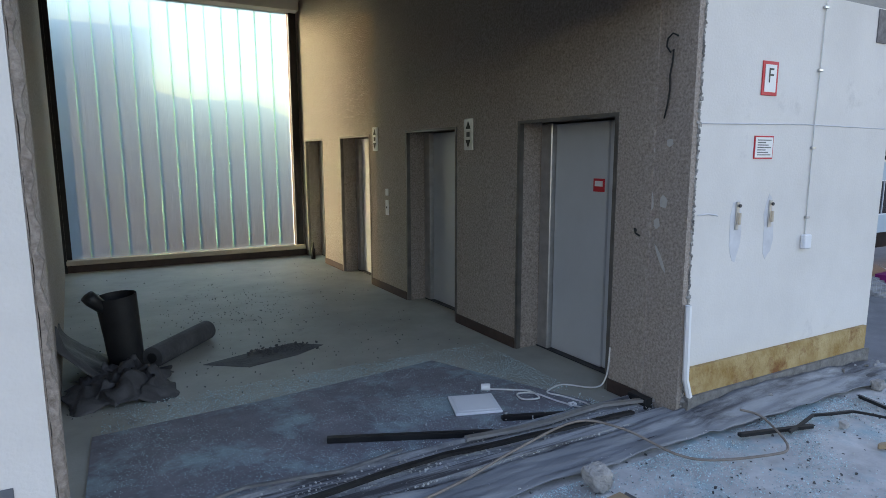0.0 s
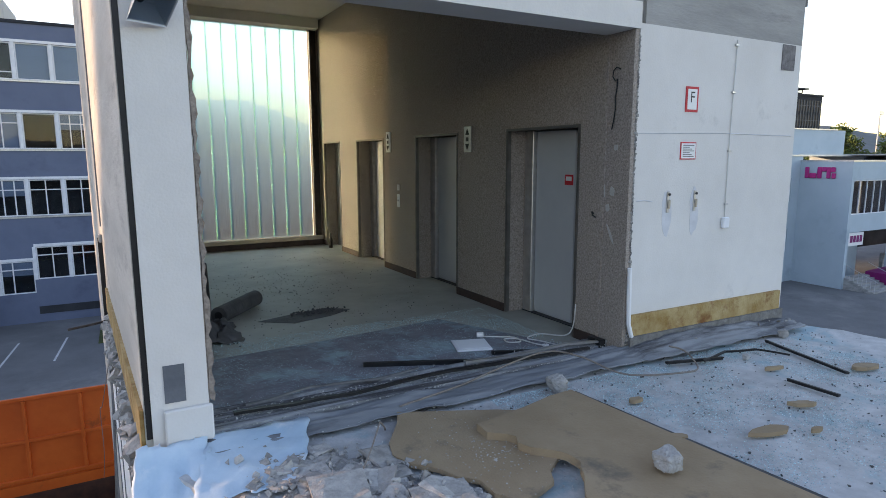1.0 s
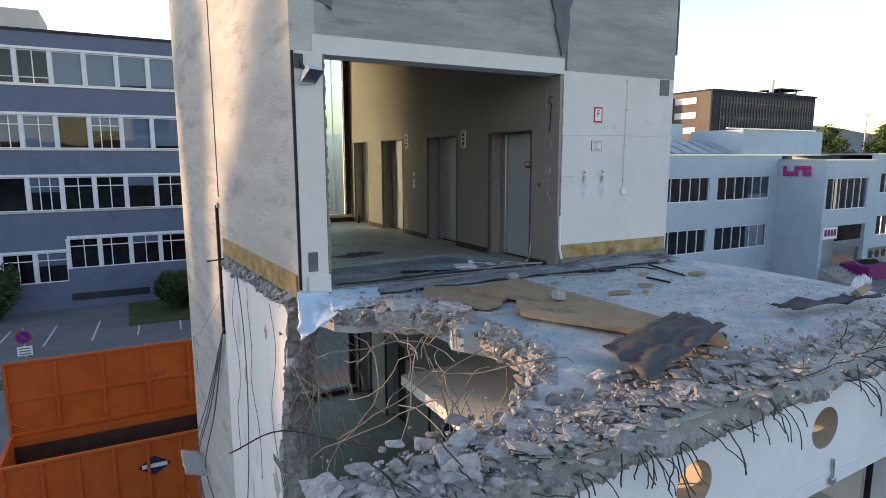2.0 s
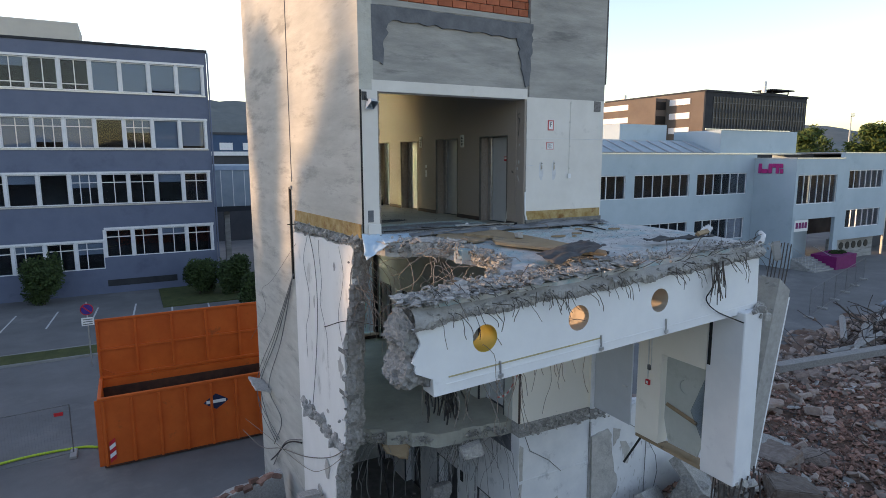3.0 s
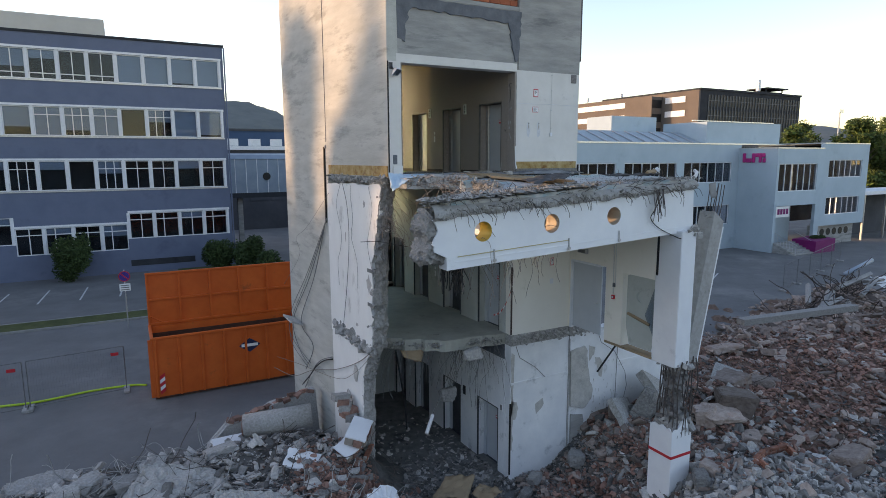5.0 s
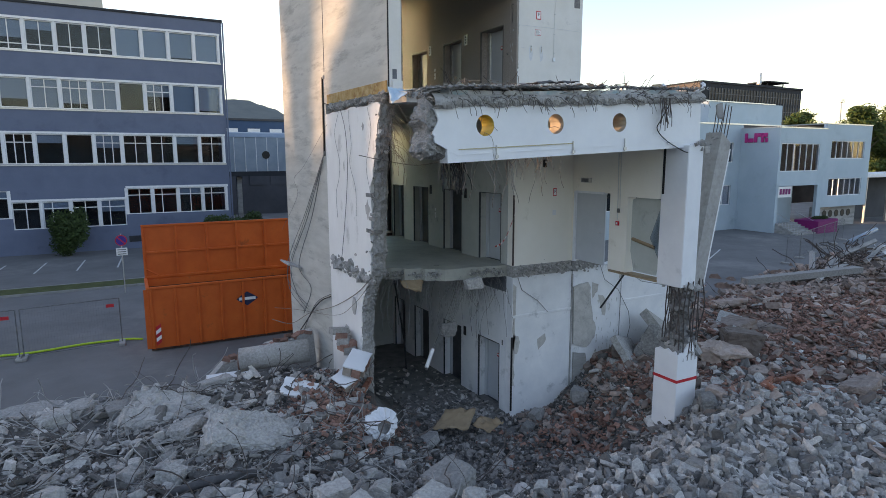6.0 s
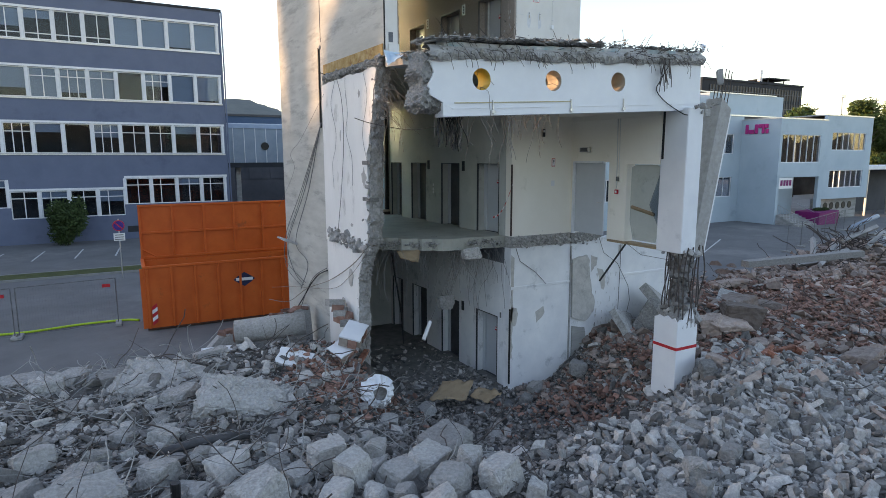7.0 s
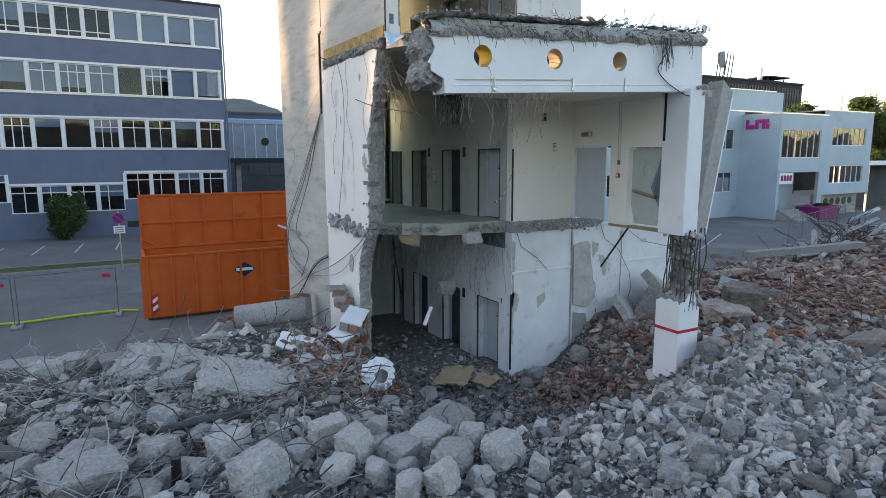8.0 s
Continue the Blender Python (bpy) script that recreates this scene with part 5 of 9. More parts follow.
for x in (0.5, 0.865):
    t = thing("wall_hook", (x, 0.0, 1.3), "rusty metal bracket with a smudge around it", "bracket", "wall brackets")
    part("plate", Geo().soft(x - 0.018, x + 0.018, -0.012, -0.001, 1.3, 1.5, 0.004), ALU, t)
    part("clip", Geo().soft(x - 0.009, x + 0.009, -0.035, -0.019, 1.34, 1.42, 0.003), BEIGE, t)
    part("screw", Geo().tube([(x, -0.03, 1.47), (x, -0.019, 1.47)], 0.012, 8), DARKSTEEL, t)
t = thing("junction_box", (1.32, 0.0, 1.1), "small grey junction box on the wall", "box")
part("case", Geo().soft(1.27, 1.36, -0.04, -0.001, 1.11, 1.22, 0.008), FRAME, t)
part("cable", Geo().tube([(1.315, -0.008, 1.2), (1.312, -0.008, 2.0), (1.33, -0.008, 2.92)], 0.005, 5), WHITECABLE, t)
for z in (1.34, 1.86, 2.42, 2.86):
    tagged(part("cable_clip", Geo().soft(1.295, 1.345, -0.02, -0.001, z, z + 0.022, 0.004), ALU), "small metal cable clip on the plaster", "clip", "cable clips")
t = thing("wall_plate", (2.14, 0.0, 2.68), "dark rusty plate on the plaster near the corner", "plate")
part("plate", Geo().box(2.04, 2.25, -0.008, -0.001, 2.69, 2.94), mat("dark_patina", (0.1, 0.09, 0.09), (0.25, 0.24, 0.24), 14), t)
SMUDGE = mat("grey_smudge", (0.5, 0.51, 0.54), (0.66, 0.67, 0.69), 6, bump=0.0)
for x in (0.5, 0.865):
    g = Geo()
    n = 14
    g.prism([(x + 0.075 * math.cos(i / n * 6.283) * rj.uniform(0.6, 1), 1.3 + 0.25 * math.sin(i / n * 6.283) * rj.uniform(0.8, 1)) for i in range(n)], "y", -0.002, 0.002)
    tagged(part("smudge", g, SMUDGE), "grey smudge of dirt on the plaster", "stain", "smudges")
tagged(part("wall_crack", Geo().tube([(0.1, -0.002, 1.42), (0.2, -0.003, 1.425), (0.3, -0.002, 1.41)], 0.006, 4), SMUDGE), "fine crack in the plaster", "crack")
tagged(part("wall_joint", Geo().tube([(0.08, -0.002, 2.02), (1.2, -0.002, 2.04), (2.3, -0.002, 2.03)], 0.005, 4), SMUDGE), "horizontal joint line in the plaster", "joint")
rz = random.Random(22)
# torn plaster edge and white corner strip of the opening
g = Geo()
r = random.Random(21)
for k in range(260):
    z = 2.9 * k / 260
    chunk(g, (0.056 + r.gauss(0, 0.004), -0.001, z), (0.015 * r.lognormvariate(0, 0.5), 0.012, 0.03), r, 30)
tagged(part("torn_plaster_edge", g, BROKEN), "crumbled plaster along the opening's edge", "debris", "", "stuff")
BROWNPLASTER = mat("torn_brown_plaster", (0.16, 0.125, 0.105), (0.34, 0.29, 0.25), 30, stain=(0.42, 0.39, 0.36), stain_scale=5.0, stain_at=0.6, bump=0.8, fine=50, depth=0.01)
g = Geo().prism(ragged((-3.562, 2.9), (-3.562, 0.3), 40, 0.004, r) + ragged((-3.535, 0.28), (-3.54, 2.9), 60, 0.012, r), "y", -0.026, 0.012)
tagged(part("torn_jamb_edge", g, BROWNPLASTER), "crumbled brown plaster along the jamb's edge", "plaster")
tagged(part("corner_strip", Geo().tube([(0.03, -0.03, 0.82), (0.04, -0.035, 0.3), (0.08, -0.04, 0.17)], 0.022, 6), WHITE), "bent white plastic corner strip", "strip")
# ochre insulation bands
g = Geo().box(0.08, 2.3, -0.03, -0.001, 0.17, 0.37)
setting("insulation_band", g, OCHRE, "rust-stained ochre insulation band at the wall's foot", "insulation")
g = Geo().box(0.06, 2.34, -0.05, -0.001, 0.0, 0.169)
setting("wall_foot", g, BROKEN, "grey scraped concrete upstand below the insulation", "upstand")
g = Geo()
for k in range(320):
    chunk(g, (rz.uniform(0.05, 2.4), -0.05 - abs(rz.gauss(0, 0.05)), abs(rz.gauss(0, 0.035)) - 0.02), 0.017 * rz.lognormvariate(0, 0.5), rz)
tagged(part("wall_foot_debris", g, BROKEN), "crumbled plaster and concrete at the wall's foot", "debris", "", "stuff")
g = splay(Geo().box(XW - 0.025, XW - 0.001, 0.02, 4.15, 0.0, 0.28))
setting("insulation_band_west", g, OCHRE, "ochre insulation band along the tower wall", "insulation")
t = thing("floodlight", (-3.8, -0.05, 2.6), "small grey metal floodlight tilted beside the opening", "lamp")


def tilted(g, c, rx, rz):
    m = Euler((radians(rx), 0, radians(rz))).to_matrix()
    g.v = [tuple(m @ Vector(p) + Vector(c)) for p in g.v]
    return g


hood = Geo().add([(-0.11, -0.08, -0.12), (0.11, -0.08, -0.12), (0.11, -0.08, 0.1), (-0.11, -0.08, 0.1), (-0.06, 0.03, -0.06), (0.06, 0.03, -0.06), (0.06, 0.03, 0.06), (-0.06, 0.03, 0.06)], [(0, 1, 5, 4), (1, 2, 6, 5), (2, 3, 7, 6), (3, 0, 4, 7), (4, 5, 6, 7)])
lampbody = part("housing", tilted(hood, (-3.75, -0.14, 2.68), 50, 25), STEEL, t)
part("glass", tilted(Geo().box(-0.105, 0.105, -0.072, -0.066, -0.115, 0.095), (-3.75, -0.14, 2.68), 50, 25), PANE, t)
part("bracket", Geo().tube([(-3.79, -0.12, 2.66), (-3.83, -0.06, 2.78), (-3.85, 0.0, 2.84)], 0.018, 6).box(-3.9, -3.8, -0.05, -0.031, 2.72, 2.88), DARKSTEEL, t)
setting("window_corner_strip", skew(Geo().box(-3.68, -3.6, NORTH - 0.14, NORTH + 0.3, 0.0, 4.55)), BLACK, "black strip in the corner beside the window", "trim")
setting("jamb_reveal", Geo().box(-3.569, -3.564, -0.02, 0.36, 0.0, 2.9), PEBBLE, "brown pebble plaster reveal of the jamb", "wall")
t = thing("jamb_foot", (-3.72, -0.02, 0.0), "white boxed foot of the opening jamb", "trim")
part("cover", Geo().soft(-3.83, -3.55, -0.07, -0.031, 0.0, 0.28, 0.01), CREAM, t)
part("plate", Geo().box(-3.82, -3.7, -0.036, -0.031, 0.32, 0.56), PATCH, t, "dark patch where a fitting was removed")
g = splay(Geo().tube([(XW - 0.004, 4.33, 11), (XW - 0.004, 4.36, 1.0)], 0.012, 4))
setting("wall_seam", g, PATCH, "vertical seam in the concrete wall", "seam")
t = thing("steel_channel", (-4.3, 4.5, -1.6), "black steel channel fixed to the tower wall", "profile")
part("channel", splay(Geo().soft(XW - 0.05, XW - 0.002, 4.46, 4.53, -1.6, 0.85, 0.006)), BLACK, t)
part("lug", splay(Geo().soft(XW - 0.04, XW - 0.002, 4.36, 4.46, 0.8, 0.9, 0.01)), SHADECON, t)

# ---- brick infill above the lintel ----
BLOCKS = {}
r = random.Random(31)
for row in range(26):
    z = 4.68 + 0.155 * row
    if z > 7.6:
        break
    x = -3.5 - (0.17 if row % 2 else 0.0)
    while x < 0.1:
        a, b = max(x, -3.49), min(x + 0.33, 0.11)
        if b - a > 0.06:
            key = round(b - a, 2)
            if key not in BLOCKS:
                BLOCKS[key] = Geo().soft(0.006, key - 0.006, 0, 0.05, 0.006, 0.147, 0.006).mesh("brick", BRICK)
            ob = new("brick", BLOCKS[key])
            ob.parent = infill
            ob.location = (a, 0.062 + r.uniform(0, 0.008), z)
        x += 0.335

# ---- roof terrace ----
TERR = mat("terrace_dust", (0.36, 0.36, 0.36), (0.56, 0.56, 0.555), 5.0, stain=(0.26, 0.39, 0.43), stain_scale=1.3, stain_at=0.51, bump=0.6, fine=30, depth=0.01)
bpy.data.objects["roof_terrace"].data.materials[0] = TERR


def slab_piece(name, outline, z, th, m, label, category, slope=0.0):
    g = Geo().prism(outline, "z", 0, th)
    g.v = [(x, y, z + w + terrace_z(x, y) + 0.02 + slope * x) for x, y, w in g.v]
    return tagged(part(name, g, m), label, category)


rb = random.Random(41)
slab_piece("insulation_board", ragged((-1.07, -0.56), (-2.0, -0.72), 5, 0.03, rb) + ragged((-2.0, -0.75), (-1.72, -1.42), 8, 0.06, rb) + ragged((-1.75, -1.45), (-2.0, -1.9), 4, 0.05, rb) + ragged((-1.95, -2.0), (-0.7, -3.5), 6, 0.05, rb) + [(-0.55, -3.3)], 0.03, 0.05, BOARD, "large tan insulation board torn along its edge", "board")
slab_piece("insulation_board", ragged((-2.35, -0.2), (-2.62, -0.75), 4, 0.03, rb) + ragged((-2.6, -0.8), (-2.2, -1.5), 6, 0.05, rb) + ragged((-2.1, -1.5), (-1.6, -1.2), 4, 0.05, rb) + [(-1.3, -0.75), (-1.7, -0.5)], 0.0, 0.03, BOARD, "tan insulation board covered with crumbs", "board")
slab_piece("felt_strip", [(-1.03, -0.55), (-1.005, -0.54), (-0.46, -3.3), (-0.5, -3.31)], 0.0, 0.05, BITUMEN, "thin dark felt strip along the board", "strip")
for x, y, a, b, rz in ((-0.26, -1.61, 0.17, 0.06, 0.5), (-0.67, -0.83, 0.06, 0.03, 0.2), (0.37, -1.46, 0.1, 0.06, 2.2), (-0.91, -1.38, 0.12, 0.05, 2.5), (1.63, -1.25, 0.14, 0.07, 0.4), (0.05, -1.75, 0.05, 0.02, 0.3), (0.9, -0.9, 0.09, 0.03, 0.9)):
    pts = [(x + a * math.cos(i / 10 * 6.283 + rz) * rb.uniform(0.8, 1.1), y + b * math.sin(i / 10 * 6.283) * rb.uniform(0.8, 1.1)) for i in range(10)]
    slab_piece("board_scrap", pts, 0.0, 0.03, BOARD, "small torn scrap of tan insulation board", "scrap")


def on_terrace(x, y):
    return terrace_z(x, y) + 0.01


def boulder(name, place, size, seed, m, label, category="stone", cuts=9, turn=0.0, tilt=0.0, rough=0.045, group="", detail=3, sink=0.3):
    """An angular lump of concrete: a hull of scattered corners, its edges worn and its faces roughened."""
    r = random.Random(seed)
    bm = bmesh.new()
    for k in range(8):
        c = Vector([(1 if k >> i & 1 else -1) * r.uniform(0.6, 1.0) for i in range(3)])
        if r.random() < 0.45:
            for i in range(3):
                d = c.copy()
                d[i] *= r.uniform(0.25, 0.7)
                bm.verts.new(d * 0.5)
        else:
            bm.verts.new(c * 0.5)
    for _ in range(max(cuts - 6, 1)):
        c = Vector([r.uniform(-0.8, 0.8) for _ in range(3)])
        c[r.randrange(3)] = r.choice((-1, 1)) * r.uniform(0.9, 1.05)
        bm.verts.new(c * 0.5)
    out = bmesh.ops.convex_hull(bm, input=bm.verts[:])
    bmesh.ops.delete(bm, geom=list({e for e in out["geom_interior"] + out["geom_unused"] if isinstance(e, bmesh.types.BMVert)}), context="VERTS")
    bmesh.ops.dissolve_limit(bm, angle_limit=radians(14), verts=bm.verts[:], edges=bm.edges[:])
    bmesh.ops.bevel(bm, geom=bm.edges[:], offset=0.03, segments=2, affect="EDGES", clamp_overlap=True)
    bmesh.ops.triangulate(bm, faces=bm.faces[:])
    for v in bm.verts:
        v.co = Vector((v.co.x * size[0], v.co.y * size[1], v.co.z * size[2]))
    if detail > 2:
        for _ in range(detail):
            edge = max(size) * 0.055
            bmesh.ops.subdivide_edges(bm, edges=[e for e in bm.edges if e.calc_length() > edge], cuts=1)
            bmesh.ops.triangulate(bm, faces=[f for f in bm.faces if len(f.verts) > 3])
    k = sum(size) / 3
    bm.normal_update()
    for v in bm.verts:
        p = v.co / k + Vector((seed, 0, 0))
        v.co += v.normal * k * rough * (0.7 * noise.noise(p * 3) + 0.6 * noise.noise(p * 9) + 0.5 * noise.noise(p * 23))
    rot = Euler((radians(tilt), radians(tilt * 0.6), turn)).to_matrix()
    for v in bm.verts:
        v.co = rot @ v.co
    low = min(v.co.z for v in bm.verts)
    high = max(v.co.z for v in bm.verts)
    g = Geo().from_bm(bm)
    ob = part(name, g, m)
    ob.location = (place[0], place[1], place[2] - low - sink * (high - low))
    return tagged(ob, label, category, group)


LIGHTSTONE = mat("pale_concrete_lump", (0.27, 0.26, 0.248), (0.43, 0.415, 0.396), 15.0, stain=(0.23, 0.222, 0.213), stain_scale=4.0, stain_at=0.6, bump=0.8, fine=20, vary=0.3, depth=0.03)
for x, y, s, k in ((-1.04, -0.36, 0.15, 1), (-1.3, -1.68, 0.15, 2), (0.95, -0.6, 0.06, 3), (-1.55, -0.9, 0.05, 5), (-2.1, -1.1, 0.05, 6), (1.9, -0.35, 0.1, 7)):
    boulder("concrete_lump", (x, y, on_terrace(x, y) + (0.07 if k == 2 else 0)), (s * 1.05, s * 0.9, s * 0.85), k, LIGHTSTONE, "pale lump of concrete lying on the terrace", sink=0.05, detail=4, cuts=14, rough=0.07)
for (p, q) in (((-2.24, -0.45), (-1.66, -0.66)), ((0.76, -1.11), (0.78, -1.5)), ((1.58, -0.38), (1.35, -1.26)), ((0.2, -0.35), (0.75, -0.5))):
    b = bar("metal_profile", p, q, 0.034, 0.02, BLACK, "black metal profile lying on the terrace", z=-0.012)
# perforated rail and flashing in front of the threshold
FLASH = mat("grey_flashing", (0.15, 0.163, 0.178), (0.27, 0.288, 0.305), 2, rough=0.55, stain=(0.06, 0.06, 0.066), stain_scale=1.6, stain_at=0.52, squash=(0.4, 3, 1))
g = Geo()
n, m = 110, 14
for j in range(m + 1):
    for i in range(n + 1):
        u, v = i / n, j / m
        x = -3.6 + 6.0 * u
        lift = 0.09 * math.exp(-((x - 0.9) / 1.0) ** 2) + 0.03
        y = -0.005 - (0.24 + 0.05 * noise.noise((x * 1.3, 0, 7))) * v - (0.05 if x > 0.06 else 0.0)
        z = terrace_z(x, y) + 0.035 + lift * (1 - v) + 0.022 * noise.noise((x * 2.0, v * 5, 2)) + 0.03 * abs(noise.noise((x * 2.6, v * 7, 4))) + 0.012 * abs(noise.noise((x * 9, v * 11, 8)))
        g.v.append((x, y, z))
g.f += [(j * (n + 1) + i, j * (n + 1) + i + 1, (j + 1) * (n + 1) + i + 1, (j + 1) * (n + 1) + i) for j in range(m) for i in range(n)]
setting("flashing", g, FLASH, "crumpled grey metal flashing in front of the door track", "flashing", smooth=True).modifiers.new("thickness", "SOLIDIFY").thickness = 0.004
# foil at the broken corner
def sheet(name, corners, n, amp, seed, m, label, category):
    a, b, c, d = (Vector(p) for p in corners)
    g = Geo()
    for j in range(n + 1):
        for i in range(n + 1):
            u, v = i / n, j / n
            p = (a * (1 - u) + b * u) * (1 - v) + (d * (1 - u) + c * u) * v
            edge = 0.06 * noise.noise((u * 6, v * 6, seed)) if i in (0, n) or j in (0, n) else 0
            p += Vector((edge, edge, amp * noise.noise((u * 5, v * 5, seed)) + amp * 0.5 * noise.noise((u * 13, v * 13, seed))))
            g.v.append(tuple(p))
    g.f += [(j * (n + 1) + i, j * (n + 1) + i + 1, (j + 1) * (n + 1) + i + 1, (j + 1) * (n + 1) + i) for j in range(n) for i in range(n)]
    ob = part(name, g, m, smooth=True)
    ob.modifiers.new("thickness", "SOLIDIFY").thickness = 0.004
    return tagged(ob, label, category)


sheet("vapour_foil", [(-3.6, -0.02, 0.06), (-2.95, -0.05, 0.05), (-3.15, -0.75, 0.0), (-3.75, -0.7, -0.02)], 20, 0.018, 2, FOIL, "torn pale blue vapour foil over the broken slab", "foil")
sheet("vapour_foil", [(-4.0, -0.12, 0.1), (-3.6, -0.05, 0.07), (-3.65, -0.7, -0.05), (-4.1, -0.6, -0.35)], 18, 0.03, 5, FOIL, "pale blue foil hanging over the wall corner", "foil")
sheet("felt_sheet", [(-1.95, -3.1, -0.02), (-0.75, -2.9, 0.1), (-0.6, -3.4, 0.06), (-2.1, -3.8, -0.1)], 18, 0.055, 8, BITUMEN, "crumpled dark roofing felt on the terrace", "felt")
# debris along the far edge of the terrace
sheet("felt_strip", [(0.6, -3.0, 0.05), (2.1, -3.3, 0.04), (2.2, -3.45, 0.06), (0.7, -3.25, 0.02)], 10, 0.06, 9, BITUMEN, "torn black felt strip on the terrace", "felt")
sheet("white_sheet", [(2.2, -3.0, 0.06), (2.5, -3.0, 0.2), (2.5, -3.15, 0.16), (2.25, -3.2, 0.04)], 10, 0.08, 10, LOWPLASTER, "crumpled white sheet on the debris pile", "sheet")
tagged(part("timber_scrap", Geo().tube([(1.85, -3.3, 0.08), (2.2, -3.25, 0.12)], 0.06, 4), BOARD), "broken piece of brown timber", "timber")
tagged(part("bent_pipe", Geo().tube([(2.5, -4.05, -0.1), (2.68, -4.12, 0.0), (2.74, -4.1, 0.1), (2.78, -4.0, 0.14)], 0.045, 10), LOWPLASTER, smooth=True), "bent white pipe end at the terrace corner", "pipe")
crumbs("terrace_glass", 26000, lambda r: patchy(r, -1.6, 2.0, -0.25, -2.2, 1.4), 15, 0.0065, "pale green crumbs of safety glass on the terrace", GREENBITS)
crumbs("terrace_dark_bits", 700, lambda r: (r.uniform(-2.2, 2.4), -0.1 - 2.8 * r.random() ** 1.5), 17, 0.014, "dark scraps of felt scattered over the terrace", BITUMEN)
crumbs("board_crumbs", 900, lambda r: (r.gauss(-2.0, 0.25), r.gauss(-0.95, 0.25)), 19, 0.008, "glass and plaster crumbs on the insulation board", LIGHTGRIT, 0.045)
crumbs("terrace_grit", 2600, lambda r: (r.uniform(-2.5, 2.6), r.uniform(-3.9, -0.2)), 16, 0.012, "grey grit scattered over the terrace", LIGHTGRIT)

# broken edges: lumps bedded in the torn concrete
def broken_line(name, pts, n, spread, size, seed, label, m=BROKEN, flat=0.8):
    r = random.Random(seed)
    g = Geo()
    pts = [Vector(p) for p in pts]
    lens = [(pts[i + 1] - pts[i]).length for i in range(len(pts) - 1)]
    for _ in range(n):
        d = r.uniform(0, sum(lens))
        i = 0
        while d > lens[i] and i < len(lens) - 1:
            d -= lens[i]
            i += 1
        p = pts[i].lerp(pts[i + 1], d / lens[i]) + Vector([r.gauss(0, 1) * s for s in spread])
        s = min(size * r.lognormvariate(0, 0.6), size * 3)
        chunk(g, p, (s, s * r.uniform(0.6, 1), s * r.uniform(min(0.4, flat * 0.5), flat)), r, 60 if flat > 0.4 else 14)
    return tagged(part(name, g, m), label, "rubble", "", "stuff")


def beam_top(x):
    return -0.51 + (x + 0.9) * 0.0524


broken_line("torn_slab_front", [(-4.6, -4.15, beam_top(-4.6) + 0.14), (-2, -4.2, beam_top(-2) + 0.16), (2.75, -4.15, beam_top(2.75) + 0.14)], 90, (0.02, 0.02, 0.05), 0.04, 51, "torn broken concrete along the terrace front", flat=0.5)
broken_line("torn_slab_top", [(-4.75, -3.9, -0.36), (-2, -3.85, -0.2), (-0.6, -3.85, -0.12)], 640, (0.1, 0.2, 0.016), 0.11, 52, "grey broken concrete flakes on the terrace edge", flat=0.16)
broken_line("torn_slab_right", [(-0.6, -3.95, -0.12), (1.2, -4.0, -0.05), (2.6, -4.0, -0.03)], 150, (0.1, 0.12, 0.012), 0.07, 63, "few broken concrete flakes on the terrace edge", flat=0.16)
broken_line("torn_slab_crumbs", [(-4.7, -3.9, -0.33), (-2, -3.85, -0.17), (-0.4, -3.85, -0.1), (2.6, -4.0, -0.03)], 1700, (0.1, 0.25, 0.008), 0.02, 62, "small concrete crumbs on the terrace edge")
broken_line("torn_slab_hole", [(-3.7, -0.7, -0.12), (-2.9, -1.2, -0.1), (-2.6, -1.9, -0.12), (-2.4, -2.8, -0.18), (-3.2, -3.5, -0.3), (-4.9, -3.9, -0.4)], 620, (0.05, 0.05, 0.06), 0.05, 53, "torn broken concrete round the hole in the slab", flat=0.45)
broken_line("torn_corner_slabs", [(-3.3, -0.5, -0.01), (-2.9, -0.9, 0.0), (-2.6, -1.3, 0.0)], 110, (0.13, 0.15, 0.012), 0.13, 54, "pale broken concrete shards beside the foil", m=LIGHTSTONE, flat=0.25)
broken_line("torn_corner_rubble", [(-3.3, -0.45, 0.0), (-2.9, -0.9, 0.0), (-2.6, -1.3, 0.0)], 900, (0.14, 0.17, 0.012), 0.025, 55, "pale concrete crumbs beside the foil", m=LIGHTSTONE)
broken_line("torn_wall_ledge", [(XW - 0.02, 0.1, -0.12), (XW - 0.28, 4.1, -0.12)], 900, (0.03, 0.03, 0.045), 0.05, 55, "crumbled concrete ledge along the tower wall", m=LIGHTSTONE)
broken_line("torn_wall_end", [(-3.85, 0.4, -0.3), (-3.87, 0.75, -1.6), (-3.88, 0.95, -2.6), (-3.88, 1.0, -4.9)], 260, (0.1, 0.03, 0.05), 0.05, 56, "torn rough crumbs of the broken wall", m=LIGHTSTONE)
broken_line("torn_wall_end_lower", [(-3.9, 1.3, -5.15), (-3.93, 1.85, -6.3), (-3.93, 1.95, -9.5)], 200, (0.09, 0.03, 0.05), 0.05, 57, "torn rough crumbs of the lower wall", m=LIGHTSTONE)
broken_line("torn_wall_foot", [(-4.0, 1.15, -5.12), (-4.12, 2.6, -4.98), (-4.21, 4.1, -4.9)], 420, (0.03, 0.05, 0.075), 0.1, 58, "broken concrete ledge across the west wall", m=LIGHTSTONE)
broken_line("torn_floor_edge", [(-3.7, 1.75, -5.03), (-2.1, 0.6, -5.03), (-0.2, 0.28, -5.03)], 600, (0.04, 0.04, 0.05), 0.035, 59, "torn edge of the middle floor slab")
broken_line("torn_slab_wall", [(0.0, -0.03, -5.03), (3.3, -0.03, -5.05)], 700, (0.012, 0.012, 0.08), 0.045, 60, "torn slab edge along the walls", m=LIGHTSTONE)

